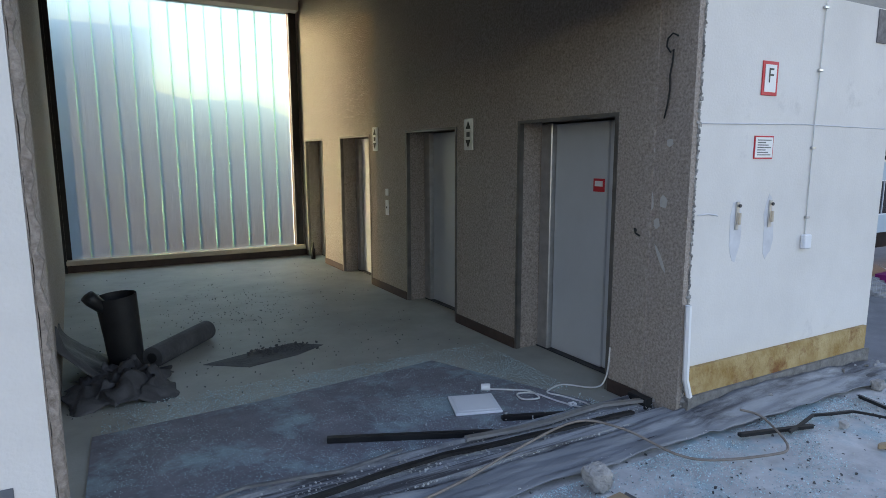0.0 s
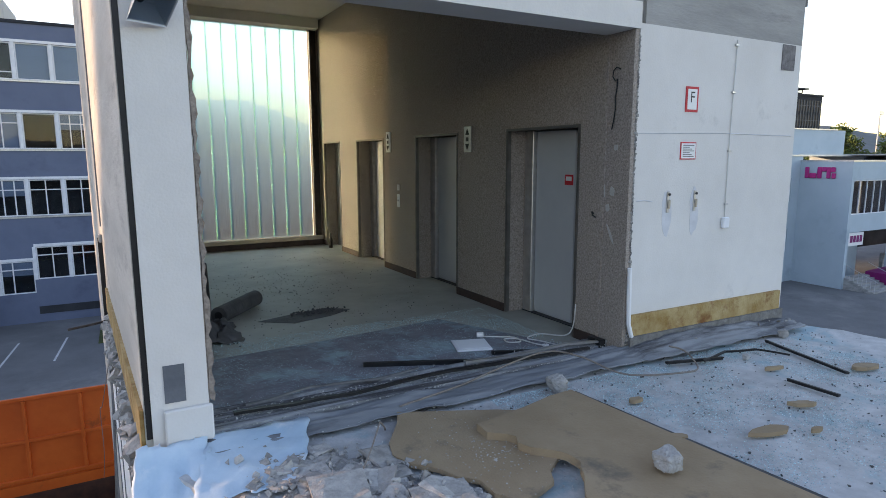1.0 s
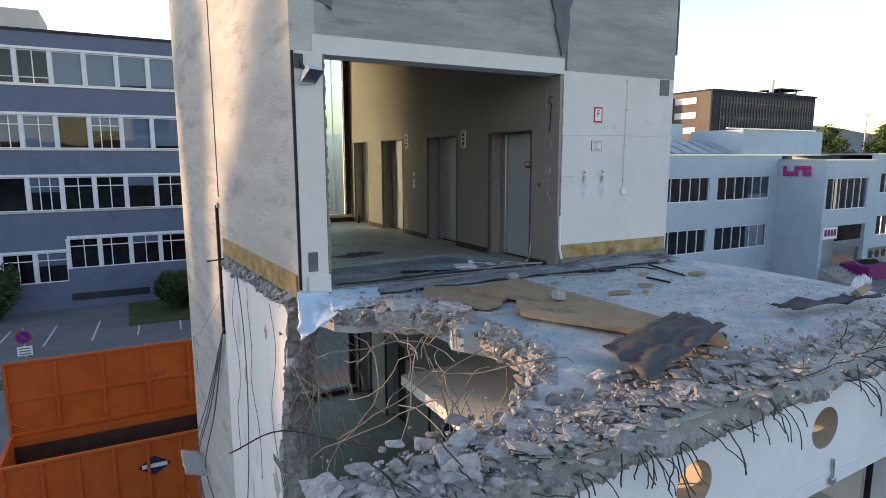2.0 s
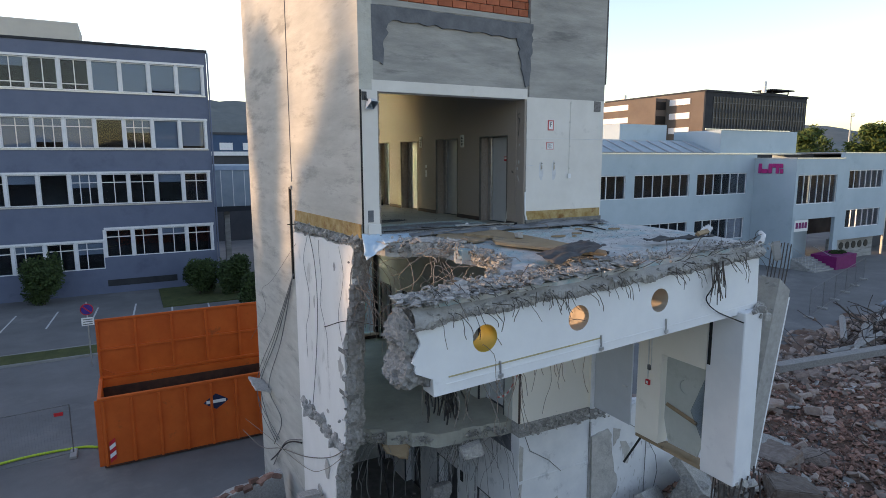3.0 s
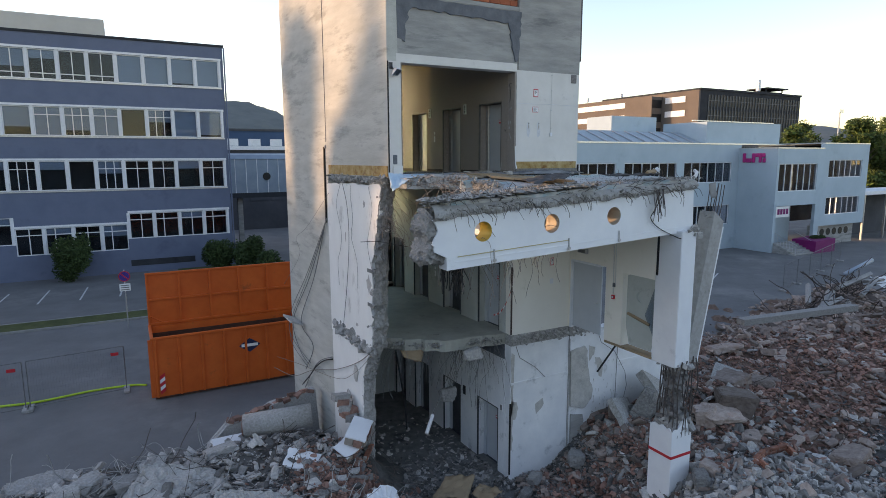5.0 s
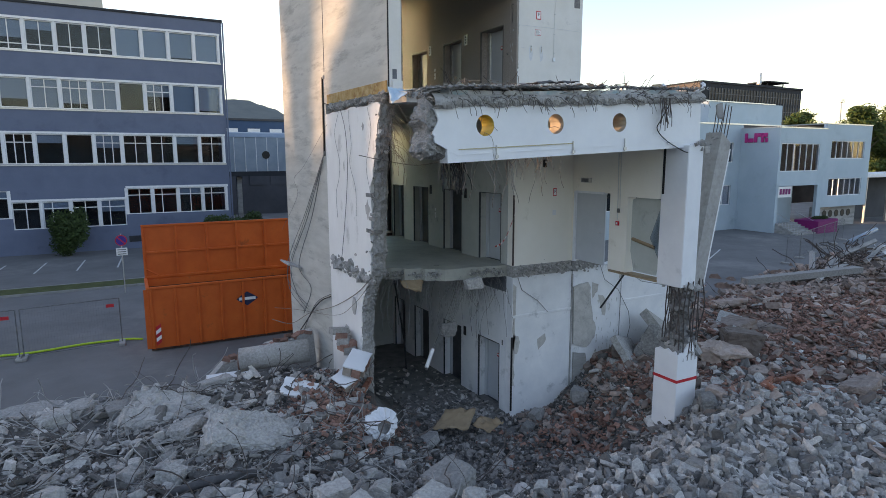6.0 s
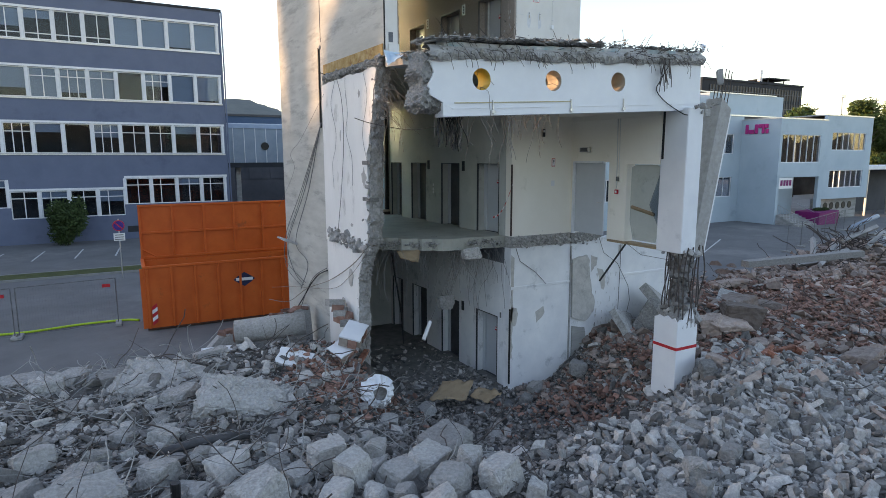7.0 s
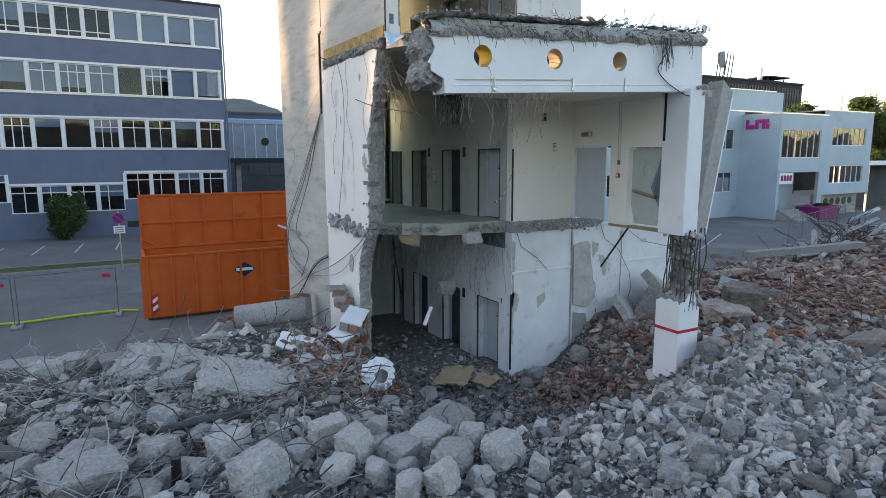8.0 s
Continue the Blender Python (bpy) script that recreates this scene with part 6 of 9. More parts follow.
EDGECON = mat("torn_grey_concrete", (0.3, 0.29, 0.278), (0.42, 0.408, 0.39), 6.0, stain=(0.24, 0.232, 0.222), stain_scale=3.0, stain_at=0.58, bump=0.7, fine=50, depth=0.012)


def rough_strip(name, a, b, profile, n, amp, seed, m, label):
    """A rough band of broken concrete between two points; profile: offsets across it in y and z."""
    a, b = Vector(a), Vector(b)
    g = Geo()
    k = len(profile)
    for i in range(n + 1):
        p = a.lerp(b, i / n)
        for dy, dz in profile:
            q = p + Vector((0, dy, dz))
            h = amp * (1.3 * noise.noise(q * 2.2 + Vector((seed, 0, 0))) + 0.6 * noise.noise(q * 7) + 0.5 * noise.noise(q * 17) + 0.4 * noise.noise(q * 37))
            g.v.append((q.x + h * 0.4, q.y + h, q.z + h * 0.7))
    g.f += [(i * k + j, i * k + j + 1, (i + 1) * k + j + 1, (i + 1) * k + j) for i in range(n) for j in range(k - 1)]
    return tagged(part(name, g, m), label, "concrete", "", "stuff")


for k, (x, y, a, b, turn) in enumerate(((-3.1, -1.05, 0.5, 0.34, -0.5), (-2.75, -1.25, 0.5, 0.36, -0.7), (-2.52, -1.65, 0.55, 0.34, -1.3), (-2.42, -2.1, 0.6, 0.36, -1.5), (-2.36, -2.6, 0.6, 0.36, -1.6), (-2.55, -3.05, 0.5, 0.34, -2.2))):
    boulder("slab_fragment", (x, y, terrace_z(x, y) - 0.24), (a, b, 0.27), 840 + k, LIGHTSTONE, "pale torn piece of the slab beside its hole", "concrete", cuts=8, turn=turn, tilt=6, rough=0.07, detail=4, sink=0.0, group="slab fragments")


def rough_end(name, edge, x0, x1, m, label, seed):
    """The torn end of a wall between x0 and x1 along an edge of (y, z) points."""
    g = Geo()
    pts = smooth_line([(0, y, z) for y, z in edge], 14)
    k = 15
    for p in pts:
        for j in range(k + 1):
            x = x0 + (x1 - x0) * j / k
            q = Vector((x, p.y, p.z))
            h = 0.09 * noise.noise(q * 3 + Vector((seed, 0, 0))) + 0.07 * noise.noise(q * 8) + 0.035 * noise.noise(q * 21)
            bow = 0.05 * math.sin(math.pi * j / k)
            g.v.append((x + 0.02 * noise.noise(q * 9 + Vector((0, 5, 0))), p.y - bow + h - 0.02, p.z))
    g.f += [(i * (k + 1) + j, i * (k + 1) + j + 1, (i + 1) * (k + 1) + j + 1, (i + 1) * (k + 1) + j) for i in range(len(pts) - 1) for j in range(k)]
    return tagged(part(name, splay(g), m), label, "concrete", "", "stuff")


rough_end("torn_wall_face", [(0.3, -0.2), (0.55, -0.9), (0.75, -1.6), (0.82, -2.3), (0.92, -3.2), (0.95, -4.2), (1.05, -4.95)], XW - 0.05, XW + 0.36, LIGHTSTONE, "torn rough concrete end of the broken wall", 1)
rough_end("torn_wall_face", [(1.2, -5.0), (1.6, -5.6), (1.82, -6.3), (1.88, -7.4), (1.95, -8.6), (1.95, -9.6)], XW - 0.03, XW + 0.34, LIGHTSTONE, "torn rough concrete end of the lower wall", 2)
PROFILE = [(-0.02, -0.02), (-0.06, 0.02), (-0.09, 0.06), (-0.1, 0.1), (-0.09, 0.14), (-0.06, 0.18), (-0.02, 0.21), (0.04, 0.24), (0.1, 0.25), (0.17, 0.26), (0.24, 0.25), (0.3, 0.23)]
FINEPROFILE = [((1 - s) * PROFILE[i][0] + s * PROFILE[i + 1][0], (1 - s) * PROFILE[i][1] + s * PROFILE[i + 1][1]) for i in range(len(PROFILE) - 1) for s in (0.0, 0.5)] + [PROFILE[-1]]
rough_strip("torn_band", (-4.75, -4.06, beam_top(-4.75)), (2.76, -4.06, beam_top(2.76)), FINEPROFILE, 700, 0.045, 3, EDGECON, "torn grey concrete band above the beam")
# the broken end of the beam: a torn mass behind the end of the plaster
def torn_mass(outline, y0, y1, seed, amp):
    """An outline in x and z, drawn out from y0 to y1, roughened all over."""
    bm = bmesh.new()
    vs = [bm.verts.new((x, y0, z)) for x, z in outline]
    f = bm.faces.new(vs)
    ext = bmesh.ops.extrude_face_region(bm, geom=[f])
    for v in ext["geom"]:
        if isinstance(v, bmesh.types.BMVert):
            v.co.y = y1
    bmesh.ops.recalc_face_normals(bm, faces=bm.faces[:])
    bmesh.ops.triangulate(bm, faces=bm.faces[:])
    for _ in range(6):
        long = [e for e in bm.edges if e.calc_length() > 0.06]
        if not long:
            break
        bmesh.ops.subdivide_edges(bm, edges=long, cuts=1)
        bmesh.ops.triangulate(bm, faces=[q for q in bm.faces if len(q.verts) > 3])
    cx, cz = sum(p[0] for p in outline) / len(outline), sum(p[1] for p in outline) / len(outline)
    for v in bm.verts:
        d = (v.co.y - (y0 + y1) / 2) / ((y1 - y0) / 2)
        k = 1 - 0.16 * d * d
        v.co.x, v.co.z = cx + (v.co.x - cx) * k, cz + (v.co.z - cz) * k
    bm.normal_update()
    for v in bm.verts:
        p = v.co + Vector((seed, 0, 0))
        v.co += v.normal * amp * (1.2 * noise.noise(p * 2.3) + 0.7 * noise.cell(p * 6.5 + Vector((noise.noise(p * 9), noise.noise(p * 9 + Vector((7, 0, 0))), 0)) * 0.6) - 0.3 + 0.5 * noise.noise(p * 15) + 0.5 * noise.noise(p * 33))
    return Geo().from_bm(bm)


def in_beam(g):
    """World places turned into the tilted beam's own."""
    m = Euler((0, radians(3.0), 0)).to_matrix()
    g.v = [tuple(m @ (Vector(p) - beam.location)) for p in g.v]
    return g


part("torn_end", in_beam(torn_mass([(-4.3, -0.62), (-4.75, -0.54), (-4.87, -0.72), (-4.94, -0.95), (-4.8, -1.14), (-4.87, -1.36), (-4.96, -1.56), (-4.82, -1.7), (-4.6, -1.66), (-4.35, -1.7), (-4.05, -1.75), (-3.7, -1.7), (-3.95, -1.5), (-4.2, -1.3)], -3.99, -3.25, 4, 0.045)), LIGHTSTONE, beam, "rough broken concrete", shift=False)
t_edge = Geo().prism(ragged((-4.74, -0.74), (-4.62, -0.96), 4, 0.03, rj) + ragged((-4.73, -1.17), (-4.7, -1.38), 4, 0.04, rj) + ragged((-4.45, -1.5), (-4.15, -1.66), 5, 0.03, rj) + [(-4.0, -1.69), (-4.0, -1.5), (-4.44, -1.2), (-4.44, -0.72)], "y", -4.053, -4.0)
part("plaster_end", in_beam(t_edge), PLASTER, beam, "torn end of the white plaster", shift=False)
# rail and clips on the beam
part("rail", Geo().box(-3.3, -0.42, -0.19, -0.171, -0.295, -0.278), mat("yellowed_rail", (0.4, 0.33, 0.17), (0.55, 0.48, 0.3), 4, rough=0.6), beam, "yellowed cable rail", shift=False)
part("ledge", Geo().box(-3.35, 3.6, -0.182, -0.171, -0.4, -0.385), PLASTER, beam, shift=False)
for x in (-2.42, -0.42, 1.1):
    part("clip", Geo().soft(x - 0.012, x + 0.012, -0.2, -0.171, -0.52, -0.24, 0.003).soft(x - 0.05, x + 0.04, -0.21, -0.19, -0.5, -0.44, 0.005), ALU, beam, shift=False)


# ---- reinforcement and cables ----
def wire(g, p, steps, length, r, drop=-0.5, wild=0.6, rad=0.006, start=None, n=4, zmax=99.0):
    p = Vector(p)
    d = Vector(start or (r.gauss(0, 1), r.gauss(0, 1), r.gauss(0, 1))).normalized()
    pts = [p.copy()]
    for _ in range(steps):
        d = (d + Vector((r.gauss(0, wild), r.gauss(0, wild), r.gauss(0, wild) + drop)) * 0.45).normalized()
        p = p + d * length / steps
        p.z = min(p.z, zmax)
        pts.append(p.copy())
    g.tube(pts, rad, n)


r = random.Random(61)
hooks = thing("edge_reinforcement", (-1.0, -4.2, -0.6), "rusty bent reinforcement bars sticking out of the slab edge", "rebar", "", "stuff")
g = Geo()
for _ in range(64):
    x = r.uniform(-4.4, 2.7)
    wire(g, (x, -4.15, beam_top(x) + r.uniform(0.0, 0.2)), 6, r.uniform(0.2, 0.5), r, -0.7, 0.6, 0.006, (r.uniform(-0.9, 0.9), -1, r.uniform(-0.2, 0.3)))
for _ in range(40):
    x = r.uniform(-4.6, 2.7)
    wire(g, (x, -4.05, beam_top(x) + 0.2), 6, r.uniform(0.3, 0.7), r, 0.0, 0.5, 0.006, (r.uniform(-1, 1), -0.2, 0.4), zmax=0.25)
for _ in range(14):
    x = r.gauss(1.35, 0.12)
    wire(g, (x, -4.2, beam_top(x) + 0.1), 6, r.uniform(0.4, 0.8), r, -0.8, 0.3, 0.009, (-0.3, -0.3, -1))
part("bars", g, RUSTBAR, hooks)
tagged(hooks, "rusty bent reinforcement bars sticking out of the slab edge")
g = Geo()
for _ in range(30):
    a = r.random()
    p = Vector((-3.45, -1.1, -0.15)).lerp(Vector((-3.3, -3.5, -0.3)), a) + Vector((r.gauss(0.2, 0.3), 0, 0))
    wire(g, p, 9, r.uniform(0.8, 2.0), r, -0.25, 0.6, 0.006, zmax=0.12)
for _ in range(46):
    p = Vector((r.uniform(-4.2, -1.2), r.uniform(-3.9, -3.4), r.uniform(-1.6, -1.2)))
    wire(g, p, 9, r.uniform(0.5, 1.6), r, -0.8, 0.5, 0.006)
for _ in range(30):
    wire(g, (r.uniform(-4.0, -3.7), r.uniform(0.2, 0.8), r.uniform(-1.4, -0.1)), 8, r.uniform(0.6, 1.6), r, -0.5, 0.5, 0.006, (0.5, -1, -0.3))
tagged(part("tangled_reinforcement", g, DUSTYBAR), "tangle of thin rusty reinforcement in the slab hole", "rebar", "", "stuff")
g = Geo()
for _ in range(70):
    x = r.uniform(-3.6, -0.1)
    wire(g, (x, 0.4 + 0.35 * max(0, -x - 0.4), -5.15), 9, r.uniform(0.4, 2.2), r, -1.0, 0.4, 0.006)
tagged(part("dangling_wires", g, CABLE), "thin wires dangling from the broken floor", "wires", "", "stuff")


def cable(name, pts, rad, m, label):
    return tagged(part(name, Geo().tube(smooth_line(pts), rad, 6), m, smooth=True), label, "cable")


for k, (y, z, yb, zb) in enumerate(((8.6, -5.96, 8.2, -6.6), (8.2, -5.74, 7.6, -6.75), (8.45, -5.5, 8.5, -6.7), (7.3, -5.58, 6.1, -6.23))):
    wall_at = lambda u: -4.03 - 0.08 * (u - 1.2)
    ym = 4.34 + (y - 4.34) * 0.5
    cable("hanging_cable", [(-4.29, 4.34 + 0.03 * k, -1.45), (wall_at(ym), ym - 0.12 * (k % 2), -1.45 + (z + 1.45) * 0.52), (wall_at(y), y, z), (wall_at(yb), yb, zb), (wall_at(6.4) - 0.03 * k, 6.4 + 0.12 * k, -6.98 - 0.1 * k)], 0.011 + 0.003 * (k % 2), CABLE, "long grey cable stretched down the tower wall")
cable("hanging_cable", [(-4.3, 4.2, -6.17), (-4.38, 4.9, -6.42), (-4.42, 5.75, -6.88), (-4.5, 6.5, -7.5), (-4.56, 7.3, -8.08)], 0.022, BLACK, "dark cable strands frayed over the wall")
cable("hanging_cable", [(-4.3, 4.24, -6.1), (-4.42, 5.2, -6.5), (-4.46, 6.0, -7.05), (-4.54, 7.0, -8.1)], 0.014, CABLE, "dark cable strands frayed over the wall")
cable("hanging_cable", [(-4.27, 4.1, -0.6), (-4.5, 6.1, -1.9), (-4.6, 7.2, -2.4), (-4.58, 6.9, -3.0), (-4.74, 8.8, -4.4)], 0.005, CABLE, "thin wire hanging against the tower wall")
cable("hanging_cable", [(-4.2, 3.1, -0.1), (-4.22, 2.55, -0.9), (-4.22, 2.45, -2.0), (-4.22, 2.75, -3.4), (-4.26, 3.1, -4.8)], 0.009, CABLE, "thin grey cable hanging over the plaster")
cable("hanging_cable", [(-4.05, 1.1, -5.0), (-4.16, 2.1, -5.65), (-4.3, 3.9, -6.43), (-4.5, 6.0, -7.1), (-4.66, 8.3, -8.05), (-4.85, 10.9, -8.5)], 0.013, DUSTYBAR, "pale cable drawn across the tower wall")
cable("hanging_cable", [(-4.05, 1.2, -5.2), (-4.2, 2.4, -6.1), (-4.32, 3.8, -6.7), (-4.6, 7.4, -7.3), (-4.8, 10.5, -7.9)], 0.008, DUSTYBAR, "pale cable drawn across the tower wall")
cable("hanging_cable", [(1.5, -4.15, -0.45), (1.25, -4.15, -0.8), (1.2, -4.1, -1.0), (1.5, -4.1, -1.25), (2.1, -4.1, -1.5), (2.2, -4.2, -1.55)], 0.012, BLACK, "black cable looping over the beam")
cable("steel_bar", [(-4.9, -0.4, -1.6), (-4.2, 0.1, -1.7), (-3.4, -0.4, -1.85), (-2.8, -0.9, -1.75)], 0.009, RUSTBAR, "bent steel bar sticking out of the wall end")
cable("steel_bar", [(-4.6, 3.5, -0.02), (-4.3, 3.8, -0.05), (-4.1, 4.1, -0.06)], 0.014, RUSTBAR, "short rusty bar in the wall ledge")

rk = random.Random(66)
cable("dusty_rod", [(-2.3, -0.14, 0.03), (-1.73, -0.06, 0.06), (-1.35, 0.03, 0.09), (-0.8, 0.1, 0.13), (-0.58, -0.1, 0.11), (-0.44, -0.38, 0.04), (-0.28, -0.53, 0.03), (0.08, -0.65, 0.03), (0.22, -0.66, 0.04), (0.33, -0.53, 0.06), (0.42, -0.34, 0.08), (0.35, -0.24, 0.1)], 0.008, DUSTYBAR, "long bent dusty rod lying over the threshold")
for k in range(3):
    y, z = 1.3 + 0.95 * k + rk.uniform(-0.2, 0.2), -0.3
    pts = [(XW - 0.06 - 0.068 * y, y, z)]
    for _ in range(5):
        y, z = y + rk.gauss(0, 0.3), z - rk.uniform(0.3, 0.8)
        pts.append((XW - 0.06 - 0.068 * y, y, z))
    cable("hanging_cable", pts, 0.005, CABLE, "thin dark wire hanging over the plastered wall")
g = Geo()
for _ in range(34):
    wire(g, (rk.gauss(-4.0, 0.16), rk.gauss(-3.6, 0.1), -1.72 + rk.uniform(-0.05, 0.1)), 6, rk.uniform(0.3, 0.75), rk, -0.8, 0.4, 0.012, (rk.gauss(0, 0.5), -0.2, -1))
tagged(part("cable_bundle", g, BLACK), "bundle of dark cut cables under the broken beam", "cables", "", "stuff")

# ---- opened middle storey ----
t = thing("room_door", (2.3, -0.75, -4.86), "light grey door leaf in the white wall", "door")
part("leaf", Geo().soft(2.24, 2.29, -1.4, -0.17, -4.8, -2.72, 0.005), STEEL, t)
fr = Geo().box(2.17, 2.3, -0.16, -0.1, -4.86, -2.68).box(2.17, 2.3, -1.4, -0.16, -2.72, -2.66)
part("door_frame", fr, FRAME, t)
part("handle", Geo().tube([(2.235, -1.3, -3.85), (2.18, -1.3, -3.85), (2.18, -1.18, -3.85)], 0.012, 6), ALU, t)
t = thing("leaning_board", (2.35, -2.9, -4.86), "broken white panel with a round hole leaning in the doorway", "panel")
g = Geo()
n = 24
ring = [(-2.85 + 0.16 * math.cos(i / n * 6.283), -3.35 + 0.16 * math.sin(i / n * 6.283)) for i in range(n)]
outer = []
for i in range(n):
    c, s = math.cos(i / n * 6.283), math.sin(i / n * 6.283)
    k = min(0.53 / max(abs(c), 1e-3), (0.6 if s > 0 else 1.45) / max(abs(s), 1e-3))
    outer.append((-2.85 + k * c, -3.35 + k * s))
vv = [(2.36, y, z) for y, z in ring + outer] + [(2.39, y, z) for y, z in ring + outer]
ff = []
for i in range(n):
    j = (i + 1) % n
    ff += [(i, j, n + j, n + i), (2 * n + i, 3 * n + i, 3 * n + j, 2 * n + j), (i, 2 * n + i, 2 * n + j, j), (n + i, n + j, 3 * n + j, 3 * n + i)]
g.add(vv, ff)
part("sheet", g, PANELGREY, t)
part("disc", Geo().tube([(2.37, -2.86, -3.35), (2.385, -2.86, -3.35)], 0.158, 24), PANELGREY, t, "round plate in the panel")
part("brace", Geo().tube([(2.33, -2.4, -3.9), (2.33, -3.2, -4.05)], 0.05, 4), BOARD, t, "brown timber brace")
tagged(part("glass_shard", Geo().prism([(-3.35, -3.0), (-3.4, -4.4), (-3.05, -3.8), (-3.2, -3.4)], "x", 2.3, 2.31), PANE), "jagged broken pane in the doorway", "glass")
tagged(part("pier_base_slab", Geo().box(2.18, 2.5, -3.45, -1.66, -4.93, -4.865), BOARD), "thin broken slab under the doorway", "slab")
t = thing("fire_alarm_button", (2.2, -1.95, -3.55), "small red fire alarm call point", "alarm")
part("case", Geo().soft(2.15, 2.199, -2.02, -1.9, -3.56, -3.44, 0.008), REDPAINT, t)
part("window", Geo().box(2.145, 2.15, -1.99, -1.93, -3.53, -3.47), WHITE, t)
t = thing("conduit", (2.19, -1.95, -3.4), "white cable conduit on the wall", "conduit")
part("tube", Geo().tube([(2.18, -1.95, -3.4), (2.18, -1.94, -2.6), (2.18, -1.9, -1.37)], 0.014, 6).tube([(2.18, -2.03, -3.1), (2.18, -2.0, -1.37)], 0.01, 5), WHITECABLE, t)
part("box", Geo().soft(2.15, 2.199, -2.02, -1.94, -3.2, -3.08, 0.006), CABLE, t)
t = thing("exit_sign_box", (2.2, -0.65, -2.4), "grey emergency light box over the door", "lamp")
part("case", Geo().soft(2.1, 2.199, -0.85, -0.45, -2.4, -2.26, 0.01), ALU, t)
part("face", Geo().box(2.094, 2.1, -0.8, -0.5, -2.38, -2.28), CABLE, t)
t = thing("wall_lamp", (1.09, 0.0, -1.95), "small black wall lamp under the ceiling", "lamp")
part("case", Geo().soft(1.03, 1.13, -0.07, -0.001, -1.95, -1.72, 0.01), BLACK, t)
part("lens", Geo().box(1.05, 1.11, -0.075, -0.0705, -1.82, -1.76), WHITE, t)

tagged(part("dark_joint", Geo().box(2.19, 2.198, -3.53, -3.46, -2.6, -1.4), BLACK), "dark open joint between wall and pier", "joint")
setting("room_cornice", Geo().box(-0.2, 2.19, -0.05, -0.002, -1.5, -1.36).box(2.15, 2.198, -3.4, -0.051, -1.5, -1.36), ROOMCEIL, "dusty ledge under the ceiling", "cornice")
# corner guard at the wall's arris, with barrier tape tied to it
t = thing("corner_guard", (-0.03, 0.0, -4.86), "brown corner guard strip at the wall's edge", "strip")
part("strip", Geo().soft(-0.03, 0.015, -0.03, 0.012, -4.84, -2.75, 0.006), SKIRT, t)
t = thing("corner_guard", (-0.03, 0.0, -9.4), "black corner guard strip at the wall's edge", "strip")
part("strip", Geo().soft(-0.03, 0.02, -0.03, 0.012, -9.4, -7.05, 0.006), BLACK, t)
t = thing("barrier_tape", (-0.3, 0.3, -4.4), "red and white barrier tape tied at the corner", "tape")
a, b = Vector((0.0, -0.04, -3.35)), Vector((-0.25, 0.6, -4.35))
for k in range(10):
    p, q = a.lerp(b, k / 10), a.lerp(b, (k + 1) / 10)
    w = Vector((0, 0, 0.05))
    sag = Vector((0, 0, -0.25 * math.sin(k / 10 * 3.14)))
    sag2 = Vector((0, 0, -0.25 * math.sin((k + 1) / 10 * 3.14)))
    part("stripe", Geo().add([p + sag, q + sag2, q + sag2 + w, p + sag + w], [(0, 1, 2, 3)]), TAPE if k % 2 else WHITE, t)

# things hanging under the middle floor
boulder("hanging_concrete", (-1.44, 1.45, -7.2), (0.55, 0.4, 0.5), 81, LIGHTSTONE, "lump of concrete hanging on thin wires", "concrete", sink=0)
t = thing("hanging_lamp_tube", (-2.1, 1.3, -7.9), "white fluorescent lamp dangling from a wire", "lamp")
part("tube", Geo().tube([(-2.35, 1.1, -7.95), (-2.0, 1.35, -7.5)], 0.06, 10), WHITE, t)
part("wire", Geo().tube([(-2.0, 1.35, -7.5), (-1.6, 1.45, -6.8), (-1.3, 0.8, -5.2)], 0.008, 5), CABLE, t)
g = Geo()
for k in range(5):
    g.tube([(-1.44 + 0.05 * k, 1.45, -6.8), (-1.3 + 0.1 * k, 1.0, -5.2)], 0.006, 4)
tagged(part("suspension_wires", g, CABLE), "thin wires holding the hanging concrete", "wires", "", "stuff")
boulder("slab_fragment", (-1.3, 0.15, -5.45), (0.7, 0.35, 0.35), 82, LIGHTSTONE, "pale broken slab fragment at the floor edge", "concrete", sink=0)
sheet("insulation_scrap", [(-3.1, 1.35, -5.2), (-2.5, 0.95, -5.2), (-2.6, 0.9, -5.55), (-3.0, 1.25, -5.45)], 8, 0.06, 12, BOARD, "torn tan insulation hanging from the slab", "insulation")
tagged(part("leaning_pole", Geo().tube([(-2.9, 2.2, -5.3), (-2.3, 2.8, -7.6), (-2.2, 2.9, -8.6)], 0.03, 8), BLACK), "dark pipe slanting from the ceiling", "pipe")

tagged(part("sooty_patch", skew(Geo().box(-0.012, -0.001, 0.31, 2.4, -5.7, -5.22)), PATCH), "dark grey strip along the top of the lift wall", "patch")
tagged(part("wall_band", Geo().soft(0.02, 2.26, -0.02, -0.001, -6.46, -6.38, 0.006), LOWPLASTER), "thin horizontal moulding on the plaster", "moulding", "mouldings")
tagged(part("wall_band", Geo().soft(4.5, 6.9, -0.02, -0.001, -6.46, -6.38, 0.006), LOWPLASTER), "thin horizontal moulding on the plaster", "moulding", "mouldings")
rp = random.Random(19)
